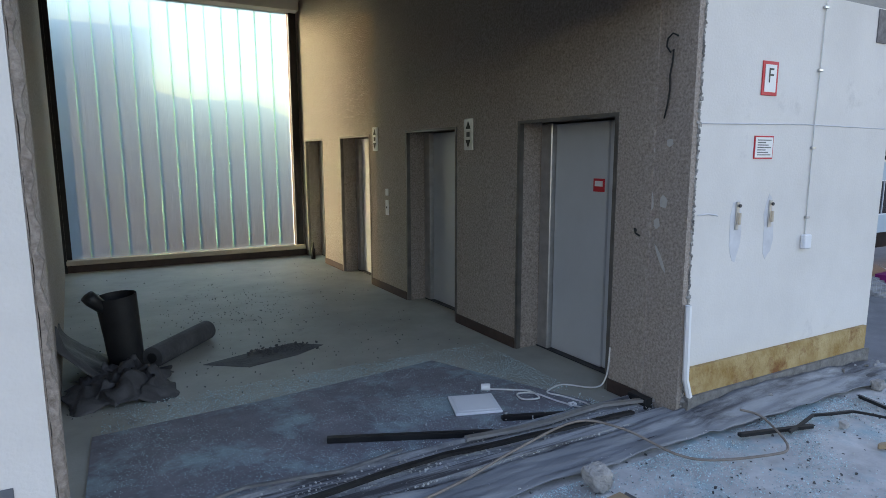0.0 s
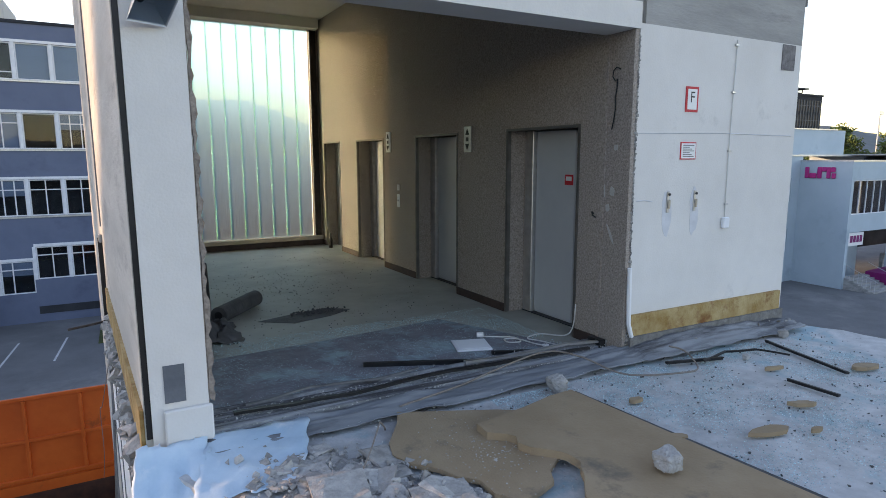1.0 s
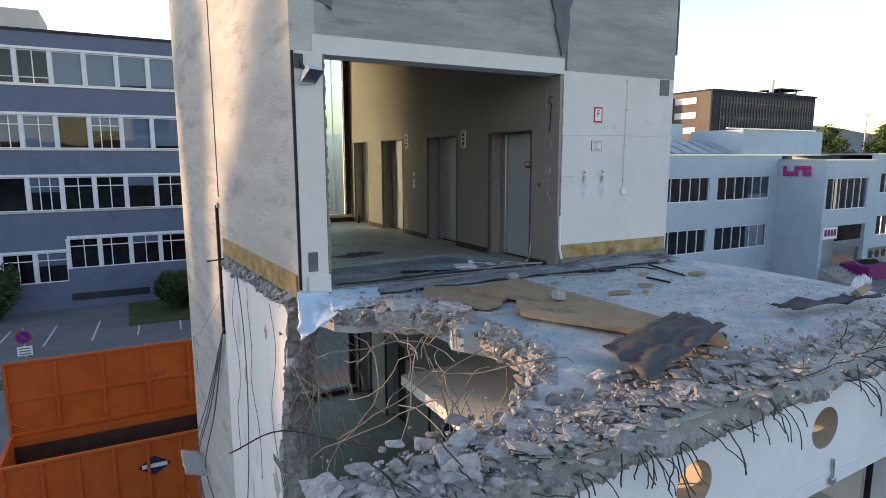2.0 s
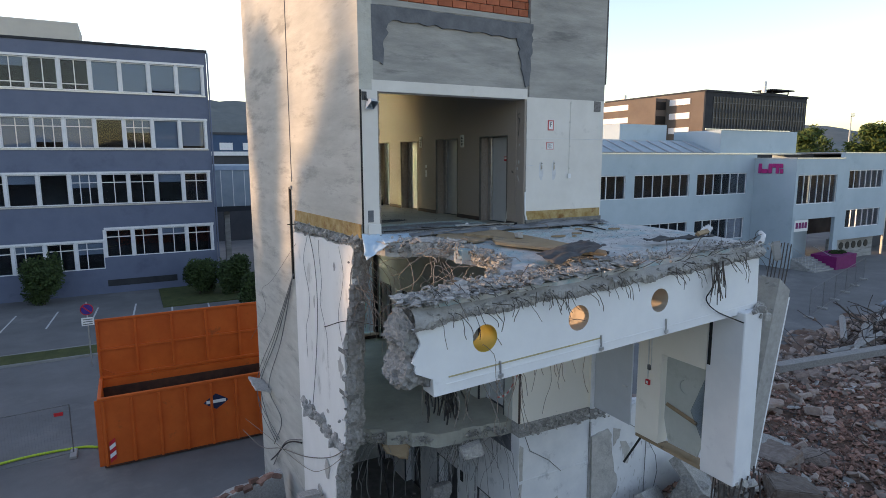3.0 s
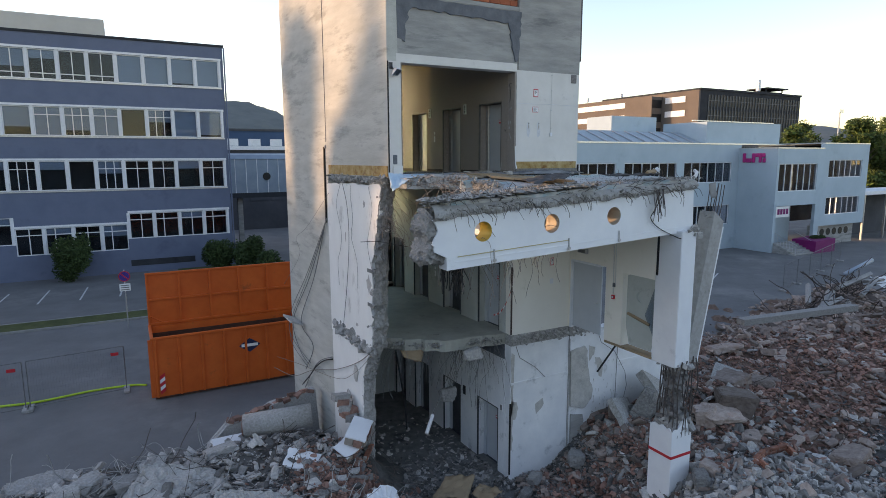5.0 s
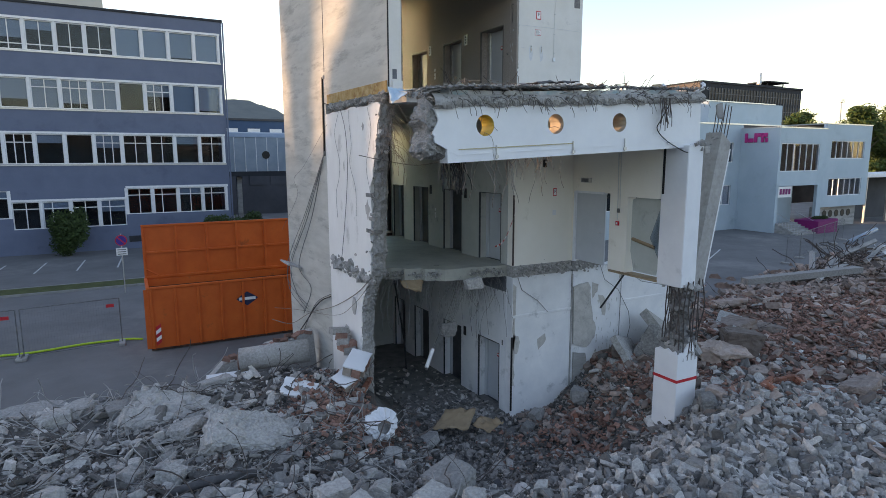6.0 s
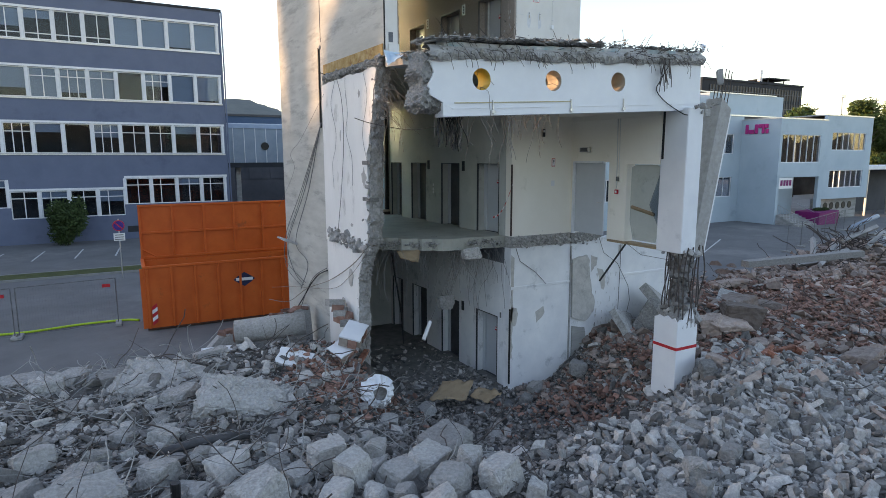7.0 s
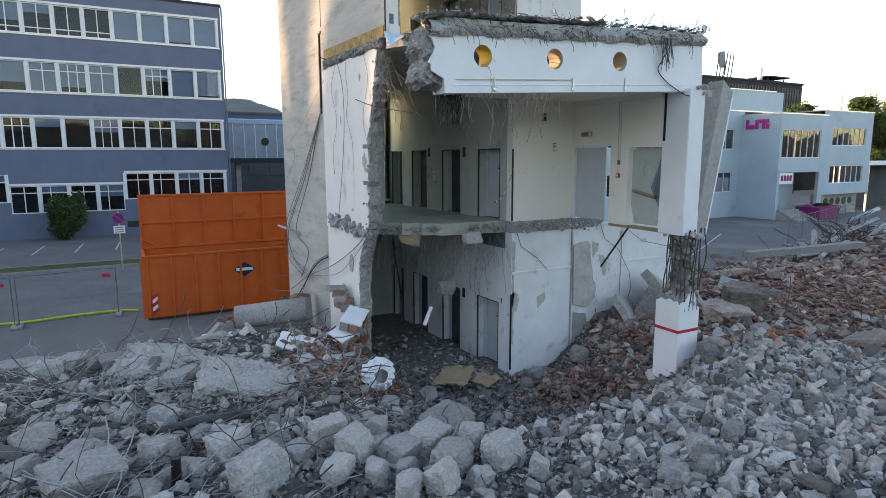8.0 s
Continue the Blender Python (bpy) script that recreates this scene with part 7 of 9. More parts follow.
# pilaster stripped to the concrete, with its broken foot
g = Geo().prism(ragged((2.32, -5.72), (2.9, -5.62), 4, 0.03, rp) + ragged((3.02, -5.8), (3.1, -6.5), 5, 0.05, rp) + ragged((3.15, -6.8), (3.3, -7.2), 4, 0.04, rp) + ragged((3.25, -7.5), (3.0, -7.75), 3, 0.05, rp) + ragged((2.9, -7.78), (2.36, -7.6), 4, 0.03, rp), "y", -0.07, -0.001)
tagged(part("bare_pilaster", g, BAREPLASTER), "bare concrete pilaster where plaster has fallen off", "pilaster")
tagged(part("broken_pilaster", Geo().prism(ragged((2.4, -7.9), (2.9, -8.0), 3, 0.03, rp) + ragged((2.95, -8.2), (3.1, -9.3), 6, 0.06, rp) + [(2.4, -9.4)], "y", -0.05, -0.001), SHADECON), "grey broken foot of the bare pilaster", "pilaster")
tagged(part("pilaster_reveal", Geo().box(2.26, 2.31, -0.03, -0.001, -9.3, -5.3), SHADECON), "dark joint line beside the pilaster", "joint")
for o in (ragged((3.4, -6.1), (3.62, -6.15), 2, 0.03, rp) + ragged((3.78, -6.4), (3.72, -6.85), 4, 0.04, rp) + ragged((3.6, -6.8), (3.45, -6.3), 4, 0.04, rp),
          ragged((3.12, -5.65), (3.4, -5.75), 3, 0.04, rp) + ragged((3.36, -6.0), (3.16, -6.2), 3, 0.05, rp),
          ragged((0.95, -7.25), (1.25, -7.1), 2, 0.03, rp) + ragged((1.3, -7.3), (1.0, -7.6), 4, 0.04, rp),
          ragged((4.3, -5.4), (4.5, -5.38), 2, 0.02, rp) + ragged((4.5, -5.6), (4.3, -5.65), 3, 0.03, rp),
          ragged((0.03, -7.0), (0.24, -7.05), 2, 0.03, rp) + ragged((0.3, -7.25), (0.2, -7.6), 3, 0.05, rp) + ragged((0.12, -7.6), (0.03, -7.4), 2, 0.02, rp),
          ragged((0.03, -5.4), (0.14, -5.5), 2, 0.02, rp) + ragged((0.12, -6.2), (0.1, -8.6), 14, 0.035, rp) + ragged((0.03, -8.6), (0.02, -5.5), 14, 0.015, rp)):
    tagged(part("bare_concrete_patch", Geo().prism(o, "y", -0.006, 0.01), BAREPLASTER), "small bare patch where plaster has fallen off", "concrete", "bare patches")
# nicks in the plaster, conduits and loose wires on the long wall
g = Geo()
for _ in range(46):
    x, z = rp.uniform(3.2, 4.4), rp.uniform(-8.2, -6.2)
    g.prism([(x, z), (x + rp.uniform(0.01, 0.03), z - 0.02), (x + rp.uniform(-0.01, 0.02), z - rp.uniform(0.06, 0.2))], "y", -0.005, 0.005)
tagged(part("plaster_nicks", g, BAREPLASTER), "short grey nicks chipped in the white plaster", "marks", "", "stuff")
tagged(part("black_rod", Geo().tube([(3.05, -0.5, -6.4), (3.55, -0.6, -5.75), (3.95, -0.7, -5.2)], 0.03, 6), BLACK), "black rod slanting in front of the wall", "rod")
for pts in ([(4.36, -0.03, -5.2), (4.38, -0.03, -6.0), (4.35, -0.04, -7.3), (4.3, -0.08, -8.0)], [(3.4, -0.04, -5.1), (3.6, -0.06, -5.6), (4.2, -0.08, -6.0), (4.7, -0.1, -6.8), (4.8, -0.1, -7.3), (4.5, -0.2, -8.0)], [(3.7, -0.5, -5.0), (4.8, -0.5, -5.7), (6.2, -0.6, -6.0), (6.8, -0.8, -6.05)], [(0.15, -0.05, -5.2), (0.3, -0.05, -5.6), (0.9, -0.05, -6.0), (1.3, -0.05, -6.4)], [(2.25, -0.04, -5.0), (2.24, -0.04, -5.7)]):
    k = [Vector(p) for p in pts]
    tagged(part("wall_wire", Geo().tube(k, 0.01, 5), CABLE), "thin loose wire hanging on the plastered wall", "wire", "wall wires")
# torn patches in the plaster of the west wall
for z in (-2.75, -3.4, -3.75):
    tagged(part("brick_tooth", splay(Geo().soft(XW - 0.04, XW + 0.2, 0.85, 1.0 + rp.uniform(0.2, 0.45), z, z + 0.13, 0.02)), BROKEN), "broken masonry tooth at the torn edge of the wall", "masonry", "brick teeth")
for c, w, h in (((1.5, -0.8), 0.08, 0.14), ((1.3, -3.1), 0.22, 0.3), ((2.9, -1.9), 0.06, 0.22), ((2.2, -4.5), 0.12, 0.1), ((2.4, -6.1), 0.2, 0.35), ((3.0, -7.0), 0.2, 0.2)):
    o = [(c[0] + w * math.cos(i / 12 * 6.283) * rp.uniform(0.45, 1), c[1] + h * math.sin(i / 12 * 6.283) * rp.uniform(0.45, 1)) for i in range(12)]
    tagged(part("torn_plaster_patch", splay(Geo().prism(o, "x", XW - 0.034, XW + 0.02)), BAREPLASTER), "bare grey patch torn in the white plaster", "concrete", "plaster patches")
t = thing("floor_sign", (-0.02, 0.45, -7.3), "small white sign with a black letter beside the door", "sign")
part("plate", skew(Geo().box(-0.012, -0.001, 0.4, 0.52, -7.45, -7.22)), WHITE, t)
part("border", skew(Geo().box(-0.015, -0.0125, 0.42, 0.5, -7.42, -7.25)), CABLE, t)

# ---- the corner column and the leaning one ----
col = thing("corner_column", (2.65, -3.95, GROUND), "white column with a red band and bare reinforcement on top", "column")
o = ragged((2.2, -6.62), (3.05, -6.5), 8, 0.09, rb)
g = Geo()
top = []
n = 9
bmv = []
for k in range(n):
    bmv.append(2.22 + 0.83 * k / (n - 1))
g.soft(2.2, 2.96, -4.26, -3.5, GROUND - 0.3, -6.7, 0.015)
bm = bmesh.new()
bmesh.ops.create_grid(bm, x_segments=8, y_segments=8, size=0.5)
for v in bm.verts:
    e = max(abs(v.co.x), abs(v.co.y)) * 2
    v.co = Vector((2.58 + v.co.x * 0.74 * (1 if e > 0.99 else 0.97), -3.88 + v.co.y * 0.74, -6.72 + (0 if e > 0.99 else 0.34 * (1 - e) ** 0.6 + 0.12 * noise.noise(v.co * 9) + 0.06)))
part("shaft", g, PLASTER, col)
part("broken_top", Geo().from_bm(bm), LIGHTSTONE, col, "grey broken concrete top")
rg = Geo()
rr = random.Random(71)
for _ in range(110):
    chunk(rg, (rr.gauss(2.63, 0.16), rr.gauss(-3.91, 0.16), rr.uniform(-6.8, -6.3)), rr.uniform(0.08, 0.26), rr)
part("torn_head", rg, LIGHTSTONE, col)
part("plaster_spike", Geo().prism([(2.2, -6.72), (2.28, -6.66), (2.4, -6.66), (2.5, -6.56), (2.6, -6.42), (2.68, -6.34), (2.74, -6.44), (2.8, -6.6), (2.88, -6.66), (2.95, -6.72)], "y", -4.256, -4.21), PLASTER, col, "torn spike of white plaster")
part("plaster_spike", Geo().prism([(-4.25, -6.72), (-4.15, -6.62), (-4.05, -6.67), (-3.92, -6.6), (-3.8, -6.66), (-3.65, -6.63), (-3.52, -6.72)], "x", 2.204, 2.24), PLASTER, col, "torn edge of white plaster")
part("red_band", Geo().box(2.197, 2.963, -4.263, -3.497, -7.46, -7.38), REDPAINT, col, "painted red band")
cg = Geo()
for _ in range(200):
    z = rr.uniform(-6.7, -4.85)
    chunk(cg, (rr.gauss(2.62, 0.1), rr.gauss(-3.92, 0.1), z), rr.uniform(0.14, 0.3), rr)
part("crushed_core", cg, mat("dark_crushed_concrete", (0.13, 0.12, 0.115), (0.26, 0.25, 0.24), 5, bump=0.7, fine=14, vary=0.2), col)
for k in range(18):
    a = k / 18 * 6.283
    x, y = 2.63 + 0.36 * math.copysign(min(abs(math.cos(a)) * 1.25, 1), math.cos(a)), -3.92 + 0.33 * math.copysign(min(abs(math.sin(a)) * 1.25, 1), math.sin(a))
    pts = [(x, y, -6.9), (x + rr.gauss(0, 0.05), y + rr.gauss(0, 0.05), -6.2), (x + rr.gauss(0.03, 0.06), y + rr.gauss(0, 0.05), -5.5), (x + rr.gauss(0.08, 0.05), y, -4.8)]
    part("reinforcement_bar", Geo().tube(smooth_line(pts, 4), 0.017, 6), RUSTBAR, col)
lean = thing("leaning_column", (3.7, -3.5, -5.1), "tilted grey concrete column with bars sticking out on top", "column")
p0, p1 = Vector((3.5, -3.45, -5.15)), Vector((4.42, -3.35, -1.15))
ax = (p1 - p0).normalized()
sx = Vector((ax.z, 0, -ax.x)).normalized()
sy = ax.cross(sx)
def leanbox(a0, a1, x0, x1, y0, y1, jig=0.0):
    vv = []
    for t_, sh in ((a0, 0), (a1, jig)):
        for u in (x0, x1):
            for w in (y0, y1):
                vv.append(p0 + ax * (t_ + (sh if u == x0 else -sh)) + sx * u + sy * w)
    return Geo().add(vv, [(0, 1, 3, 2), (4, 6, 7, 5), (0, 4, 5, 1), (2, 3, 7, 6), (0, 2, 6, 4), (1, 5, 7, 3)])
L = (p1 - p0).length
part("shaft", leanbox(0, L, -0.24, 0.2, -0.24, 0.24, 0.1), EDGECON, lean)
part("plaster_face", leanbox(0.0, L - 0.25, 0.202, 0.25, -0.24, 0.24), PLASTER, lean, "white plaster on one side")
for k in range(6):
    q = p1 + sx * (-0.16 + 0.065 * k) + sy * (0.15 if k % 2 else -0.15) - ax * 0.2
    part("reinforcement_bar", Geo().tube([q, q + ax * 0.6, q + ax * 1.1 + Vector((rr.gauss(0, 0.05), 0, 0))], 0.014, 6), RUSTBAR, lean)
hd = Geo()
for k in range(14):
    chunk(hd, p1 + sx * rr.uniform(-0.2, 0.15) + sy * rr.uniform(-0.18, 0.18) + ax * rr.uniform(-0.1, 0.05), rr.uniform(0.12, 0.22), rr)
chunk(hd, p1 + ax * 0.7 - sx * 0.18, (0.18, 0.16, 0.5), rr, 15)
part("torn_head", hd, SHADECON, lean)
part("ochre_strip", leanbox(L - 1.6, L - 0.45, 0.252, 0.33, -0.1, 0.15), OCHRE, lean, "hanging ochre insulation strip")
g = Geo()
for k in range(60):
    chunk(g, (rr.uniform(2.4, 2.9), rr.uniform(-4.3, -3.6), rr.uniform(-1.5, -1.3)), rr.uniform(0.06, 0.16), rr)
for k in range(60):
    chunk(g, (rr.uniform(2.25, 2.85), rr.uniform(-4.3, -3.5), -4.95 + rr.gauss(0, 0.05)), rr.uniform(0.06, 0.16), rr)
tagged(part("pier_crumbs", g, LIGHTSTONE), "crumbled plaster at the head and foot of the pier", "rubble", "", "stuff")

# ---- yard ----
def container():
    c = thing("waste_container", (-6.2, 13.8, GROUND), "orange steel waste container with its lid standing open", "container")
    x0, x1, y0, y1, z0, z1 = -9.5, -2.9, 12.6, 14.9, GROUND + 0.12, -7.05
    part("front_wall", Geo().box(x0, x1, y0, y0 + 0.05, z0, z1), ORANGE, c)
    part("rear_wall", Geo().box(x0, x1, y1 - 0.05, y1, z0, z1), ORANGE, c)
    part("end_wall", Geo().box(x0, x0 + 0.05, y0 + 0.05, y1 - 0.05, z0, z1), ORANGE, c)
    part("end_wall", Geo().box(x1 - 0.05, x1, y0 + 0.05, y1 - 0.05, z0, z1), ORANGE, c)
    part("bottom", Geo().box(x0, x1, y0, y1, z0 - 0.08, z0), INNERDARK, c)
    part("inside_lining", Geo().box(x0 + 0.052, x1 - 0.052, y1 - 0.07, y1 - 0.052, z0, z1 - 0.3).box(x0 + 0.052, x1 - 0.052, y0 + 0.052, y0 + 0.06, z0, z1 - 0.12), INNERDARK, c, "dark brown inside")
    part("waste", Geo().box(x0 + 0.06, x1 - 0.06, y0 + 0.07, y1 - 0.08, z0, z1 - 1.1), INNERDARK, c, "dark waste inside")
    part("rim", Geo().soft(x0 - 0.06, x1 + 0.06, y0 - 0.07, y0 + 0.06, z1 - 0.002, z1 + 0.1, 0.015), ORANGE, c)
    part("rim", Geo().soft(x0 - 0.06, x0 + 0.07, y0 + 0.06, y1, z1 - 0.002, z1 + 0.1, 0.015), ORANGE, c)
    for k in range(8):
        x = x0 + 0.1 + 0.92 * k
        part("rib", Geo().soft(x - 0.05, x + 0.05, y0 - 0.08, y0 - 0.001, z0, z1 - 0.01, 0.015), ORANGE, c)
    part("skid", Geo().box(x0 + 0.1, x1, y0 + 0.5, y0 + 0.7, GROUND, z0 - 0.08), DARKSTEEL, c)
    part("skid", Geo().box(x0 + 0.1, x1, y1 - 0.7, y1 - 0.5, GROUND, z0 - 0.08), DARKSTEEL, c)
    lid = part("lid", Geo().box(x0 - 0.02, x1, y1 + 0.02, y1 + 0.06, z1 - 0.2, -4.58), ORANGE, c, "open lid standing upright")
    for z in (z1 + 0.12, -5.82, -4.62):
        part("lid_bar", Geo().soft(x0 - 0.03, x1, y1 - 0.05, y1 + 0.019, z - 0.05, z + 0.05, 0.01), ORANGE, lid)
    for k in range(6):
        x = x0 + 0.02 + 1.32 * k
        part("lid_bar", Geo().soft(x - 0.045, x + 0.045, y1 - 0.06, y1 + 0.018, z1 + 0.175, -4.68, 0.01), ORANGE, lid)
    part("lid_brace", Geo().tube([(x0 + 0.05, y1 - 0.03, -6.55), (x0 + 0.6, y1 - 0.03, -6.9)], 0.03, 5), ORANGE, lid)
    lx, lz = -5.55, -7.85
    part("logo_plate", Geo().box(lx - 0.4, lx + 0.4, y0 - 0.012, y0 - 0.002, lz - 0.36, lz + 0.36), ORANGE, c)
    lg = Geo().prism([(lx - 0.46, lz), (lx - 0.3, lz + 0.13), (lx, lz + 0.32), (lx + 0.3, lz + 0.13), (lx + 0.46, lz), (lx + 0.3, lz - 0.13), (lx, lz - 0.32), (lx - 0.3, lz - 0.13)], "y", y0 - 0.025, y0 - 0.0125)
    lb = part("logo", lg, NAVY, c, "navy blue lozenge logo")
    part("logo_bar", Geo().box(lx - 0.36, lx + 0.36, y0 - 0.03, y0 - 0.0255, lz - 0.06, lz + 0.07), WHITE, lb)
    for k in range(5):
        z = GROUND + 0.25 + 0.16 * k
        part("warning_stripe", Geo().prism([(x0 + 0.2, z), (x0 + 0.4, z + 0.14), (x0 + 0.4, z + 0.3), (x0 + 0.2, z + 0.16)], "y", y0 - 0.09, y0 - 0.082), WHITE if k % 2 else REDPAINT, c)
    for k in range(4):
        part("ladder_rung", Geo().tube([(x0 - 0.12, y0 + 0.1, z0 + 0.3 + 0.45 * k), (x0 - 0.12, y0 + 0.5, z0 + 0.3 + 0.45 * k)], 0.02, 6), ORANGE, c)
    part("lock_bar", Geo().box(x0 - 0.16, x0 - 0.003, y0 + 0.02, y0 + 0.1, z0, z1), ORANGE, c)


container()
c = thing("waste_container", (1.2, 15.0, GROUND), "second orange steel waste container behind the tower", "container")
part("body", Geo().box(-1.8, 4.2, 13.9, 16.2, GROUND + 0.1, -7.2), ORANGE, c)
part("rim", Geo().soft(-1.86, 4.26, 13.84, 16.26, -7.2, -7.1, 0.015), ORANGE, c)
for k in range(7):
    part("rib", Geo().soft(-1.7 + 0.95 * k, -1.6 + 0.95 * k, 13.82, 13.899, GROUND + 0.1, -7.201, 0.015), ORANGE, c)

# grass strip, kerbs and parking lines
setting("grass_strip", Geo().box(-60, -3.0, 27.7, 29.6, GROUND - 0.1, GROUND + 0.1), GRASS, "narrow strip of grass between road and parking", "grass")
setting("kerb", Geo().box(-60, -2.85, 27.52, 27.7, GROUND - 0.1, GROUND + 0.12), KERB, "pale kerb along the grass strip", "kerb")
setting("kerb", Geo().box(-60, -2.85, 29.6, 29.75, GROUND - 0.1, GROUND + 0.12), KERB, "pale kerb along the parking", "kerb")
setting("grass_bed", Geo().box(-6.2, 3.5, 38.0, 45.3, GROUND - 0.1, GROUND + 0.08), GRASS, "grass bed in front of the office block", "grass")
for k in range(9):
    x = -24 + 2.6 * k
    g = Geo().add([(x, 35.5, GROUND + 0.004), (x + 0.12, 35.5, GROUND + 0.004), (x + 0.42, 40.5, GROUND + 0.004), (x + 0.3, 40.5, GROUND + 0.004)], [(0, 1, 2, 3)])
    setting("parking_line", g, PAINTLINE, "white parking line on the asphalt", "marking")
g = Geo().add([(24, 13, GROUND + 0.004), (24.15, 13, GROUND + 0.004), (36, 19.6, GROUND + 0.004), (35.9, 19.7, GROUND + 0.004)], [(0, 1, 2, 3)])
setting("road_line", g, PAINTLINE, "white line on the yard", "marking")

t = thing("no_parking_sign", (-10.45, 25.7, GROUND), "round blue and red no-parking sign on a post", "sign")
part("post", Geo().tube([(-10.45, 25.72, GROUND), (-10.45, 25.72, -6.1)], 0.035, 8), ALU, t)
part("rim", Geo().tube([(-10.45, 25.66, -6.5), (-10.45, 25.69, -6.5)], 0.32, 28), REDPAINT, t)
part("disc", Geo().tube([(-10.45, 25.645, -6.5), (-10.45, 25.659, -6.5)], 0.27, 28), mat("sign_blue", (0.05, 0.03, 0.2), (0.07, 0.04, 0.25), 5, rough=0.4, bump=0.02), t)
part("diagonal", moved(Geo().prism([(-0.21, 0.17), (-0.17, 0.21), (0.21, -0.17), (0.17, -0.21)], "y", -0.01, 0.004), -10.45, 25.64, -6.5), REDPAINT, t)
part("plate", Geo().box(-10.75, -10.15, 25.66, 25.68, -7.4, -6.95), WHITE, t)
g = Geo()
for k in range(3):
    g.box(-10.68, -10.22, 25.652, 25.659, -7.34 + 0.13 * k, -7.29 + 0.13 * k)
part("text_line", g, CABLE, t)


def fence_panel(x0, y0, x1, y1):
    f = thing("mesh_fence_panel", ((x0 + x1) / 2, (y0 + y1) / 2, GROUND), "galvanised wire mesh construction fence panel", "fence", "construction fence")
    a, b = Vector((x0, y0, GROUND + 0.12)), Vector((x1, y1, GROUND + 0.12))
    up = Vector((0, 0, 1.95))
    part("frame", Geo().tube([a, a + up], 0.022, 6).tube([b, b + up], 0.022, 6).tube([a + up, b + up], 0.02, 6).tube([a, b], 0.02, 6), CABLE, f)
    g = Geo()
    for k in range(1, 36):
        p = a.lerp(b, k / 36)
        g.tube([p, p + up], 0.0025, 3, cap=False)
    for k in range(1, 9):
        g.tube([a + up * k / 9, b + up * k / 9], 0.0025, 3, cap=False)
    part("mesh", g, CABLE, f)
    for p in (a, b):
        part("foot", Geo().soft(p.x - 0.12, p.x + 0.12, p.y - 0.35, p.y + 0.35, GROUND, GROUND + 0.13, 0.02), SHADECON, f)
    return f


for a, b in (((-21.4, 13.4), (-17.9, 13.7)), ((-17.75, 13.72), (-14.25, 14.0)), ((-14.1, 14.02), (-10.6, 14.4))):
    f = fence_panel(*a, *b)
    m = (Vector((*a, -7.95)) + Vector((*b, -7.95))) / 2 + Vector((1.4, 0.08, 0))
    part("tag", Geo().box(m.x - 0.15, m.x + 0.15, m.y - 0.03, m.y - 0.02, -7.98, -7.84), REDPAINT, f, "small red company plate")
for k in range(5):
    x = 34 + 3.6 * k
    fence_panel(x, 12.5 + 1.1 * k, x + 3.5, 12.5 + 1.1 * (k + 0.97))
t = thing("lime_hose", (-12, 14.7, GROUND), "lime green hose lying on the asphalt", "hose")
part("hose", Geo().tube(smooth_line([(-19, 14.2, GROUND + 0.05), (-16, 14.9, GROUND + 0.05), (-14, 14.7, GROUND + 0.05), (-12, 15.0, GROUND + 0.05), (-10.4, 14.9, GROUND + 0.05), (-9.8, 14.6, GROUND + 0.05)]), 0.05, 8), GREENHOSE, t, smooth=True)


# ---- planting ----
def leaves(g, centre, radii, n, size, r, shell=0.55):
    for _ in range(n):
        d = Vector((r.gauss(0, 1), r.gauss(0, 1), r.gauss(0, 1))).normalized() * (shell + (1 - shell) * r.random())
        p = Vector((centre[0] + d.x * radii[0], centre[1] + d.y * radii[1], centre[2] + d.z * radii[2]))
        a = Vector((r.gauss(0, 1), r.gauss(0, 1), r.gauss(0, 1))).normalized()
        b = a.orthogonal().normalized()
        s = size * r.uniform(0.6, 1.4)
        g.add([p - a * s, p + b * s * 0.5, p + a * s, p - b * s * 0.5], [(0, 1, 2, 3)])


def bush(x, y, z, w, h, seed, label):
    r = random.Random(seed)
    t = thing("bush", (x, y, z), label, "bush", "bushes")
    part("stem", Geo().tube([(x, y, z), (x + 0.05, y, z + h * 0.6)], [0.1, 0.04], 6), BARK, t)
    g = Geo()
    for _ in range(16):
        c = (x + r.uniform(-0.55, 0.55) * w, y + r.uniform(-0.5, 0.5) * w, z + h * r.uniform(0.25, 0.72))
        leaves(g, c, (w * 0.42, w * 0.42, h * 0.3), 420, 0.11, r)
    part("crown", g, LEAF, t)


bush(-14.4, 43.7, GROUND, 1.75, 4.1, 1, "large clipped dark green bush before the facade")
bush(-3.2, 41.5, GROUND, 1.6, 3.2, 2, "dark green bush beside the office block")
bush(-0.6, 40.8, GROUND, 1.7, 3.4, 3, "dark green bush beside the office block")
bush(0.3, 35.5, GROUND, 1.7, 2.8, 4, "low bush near the container")
bush(57.0, 23.2, GROUND + 0.9, 1.0, 0.8, 5, "low planting above the magenta ramp wall")


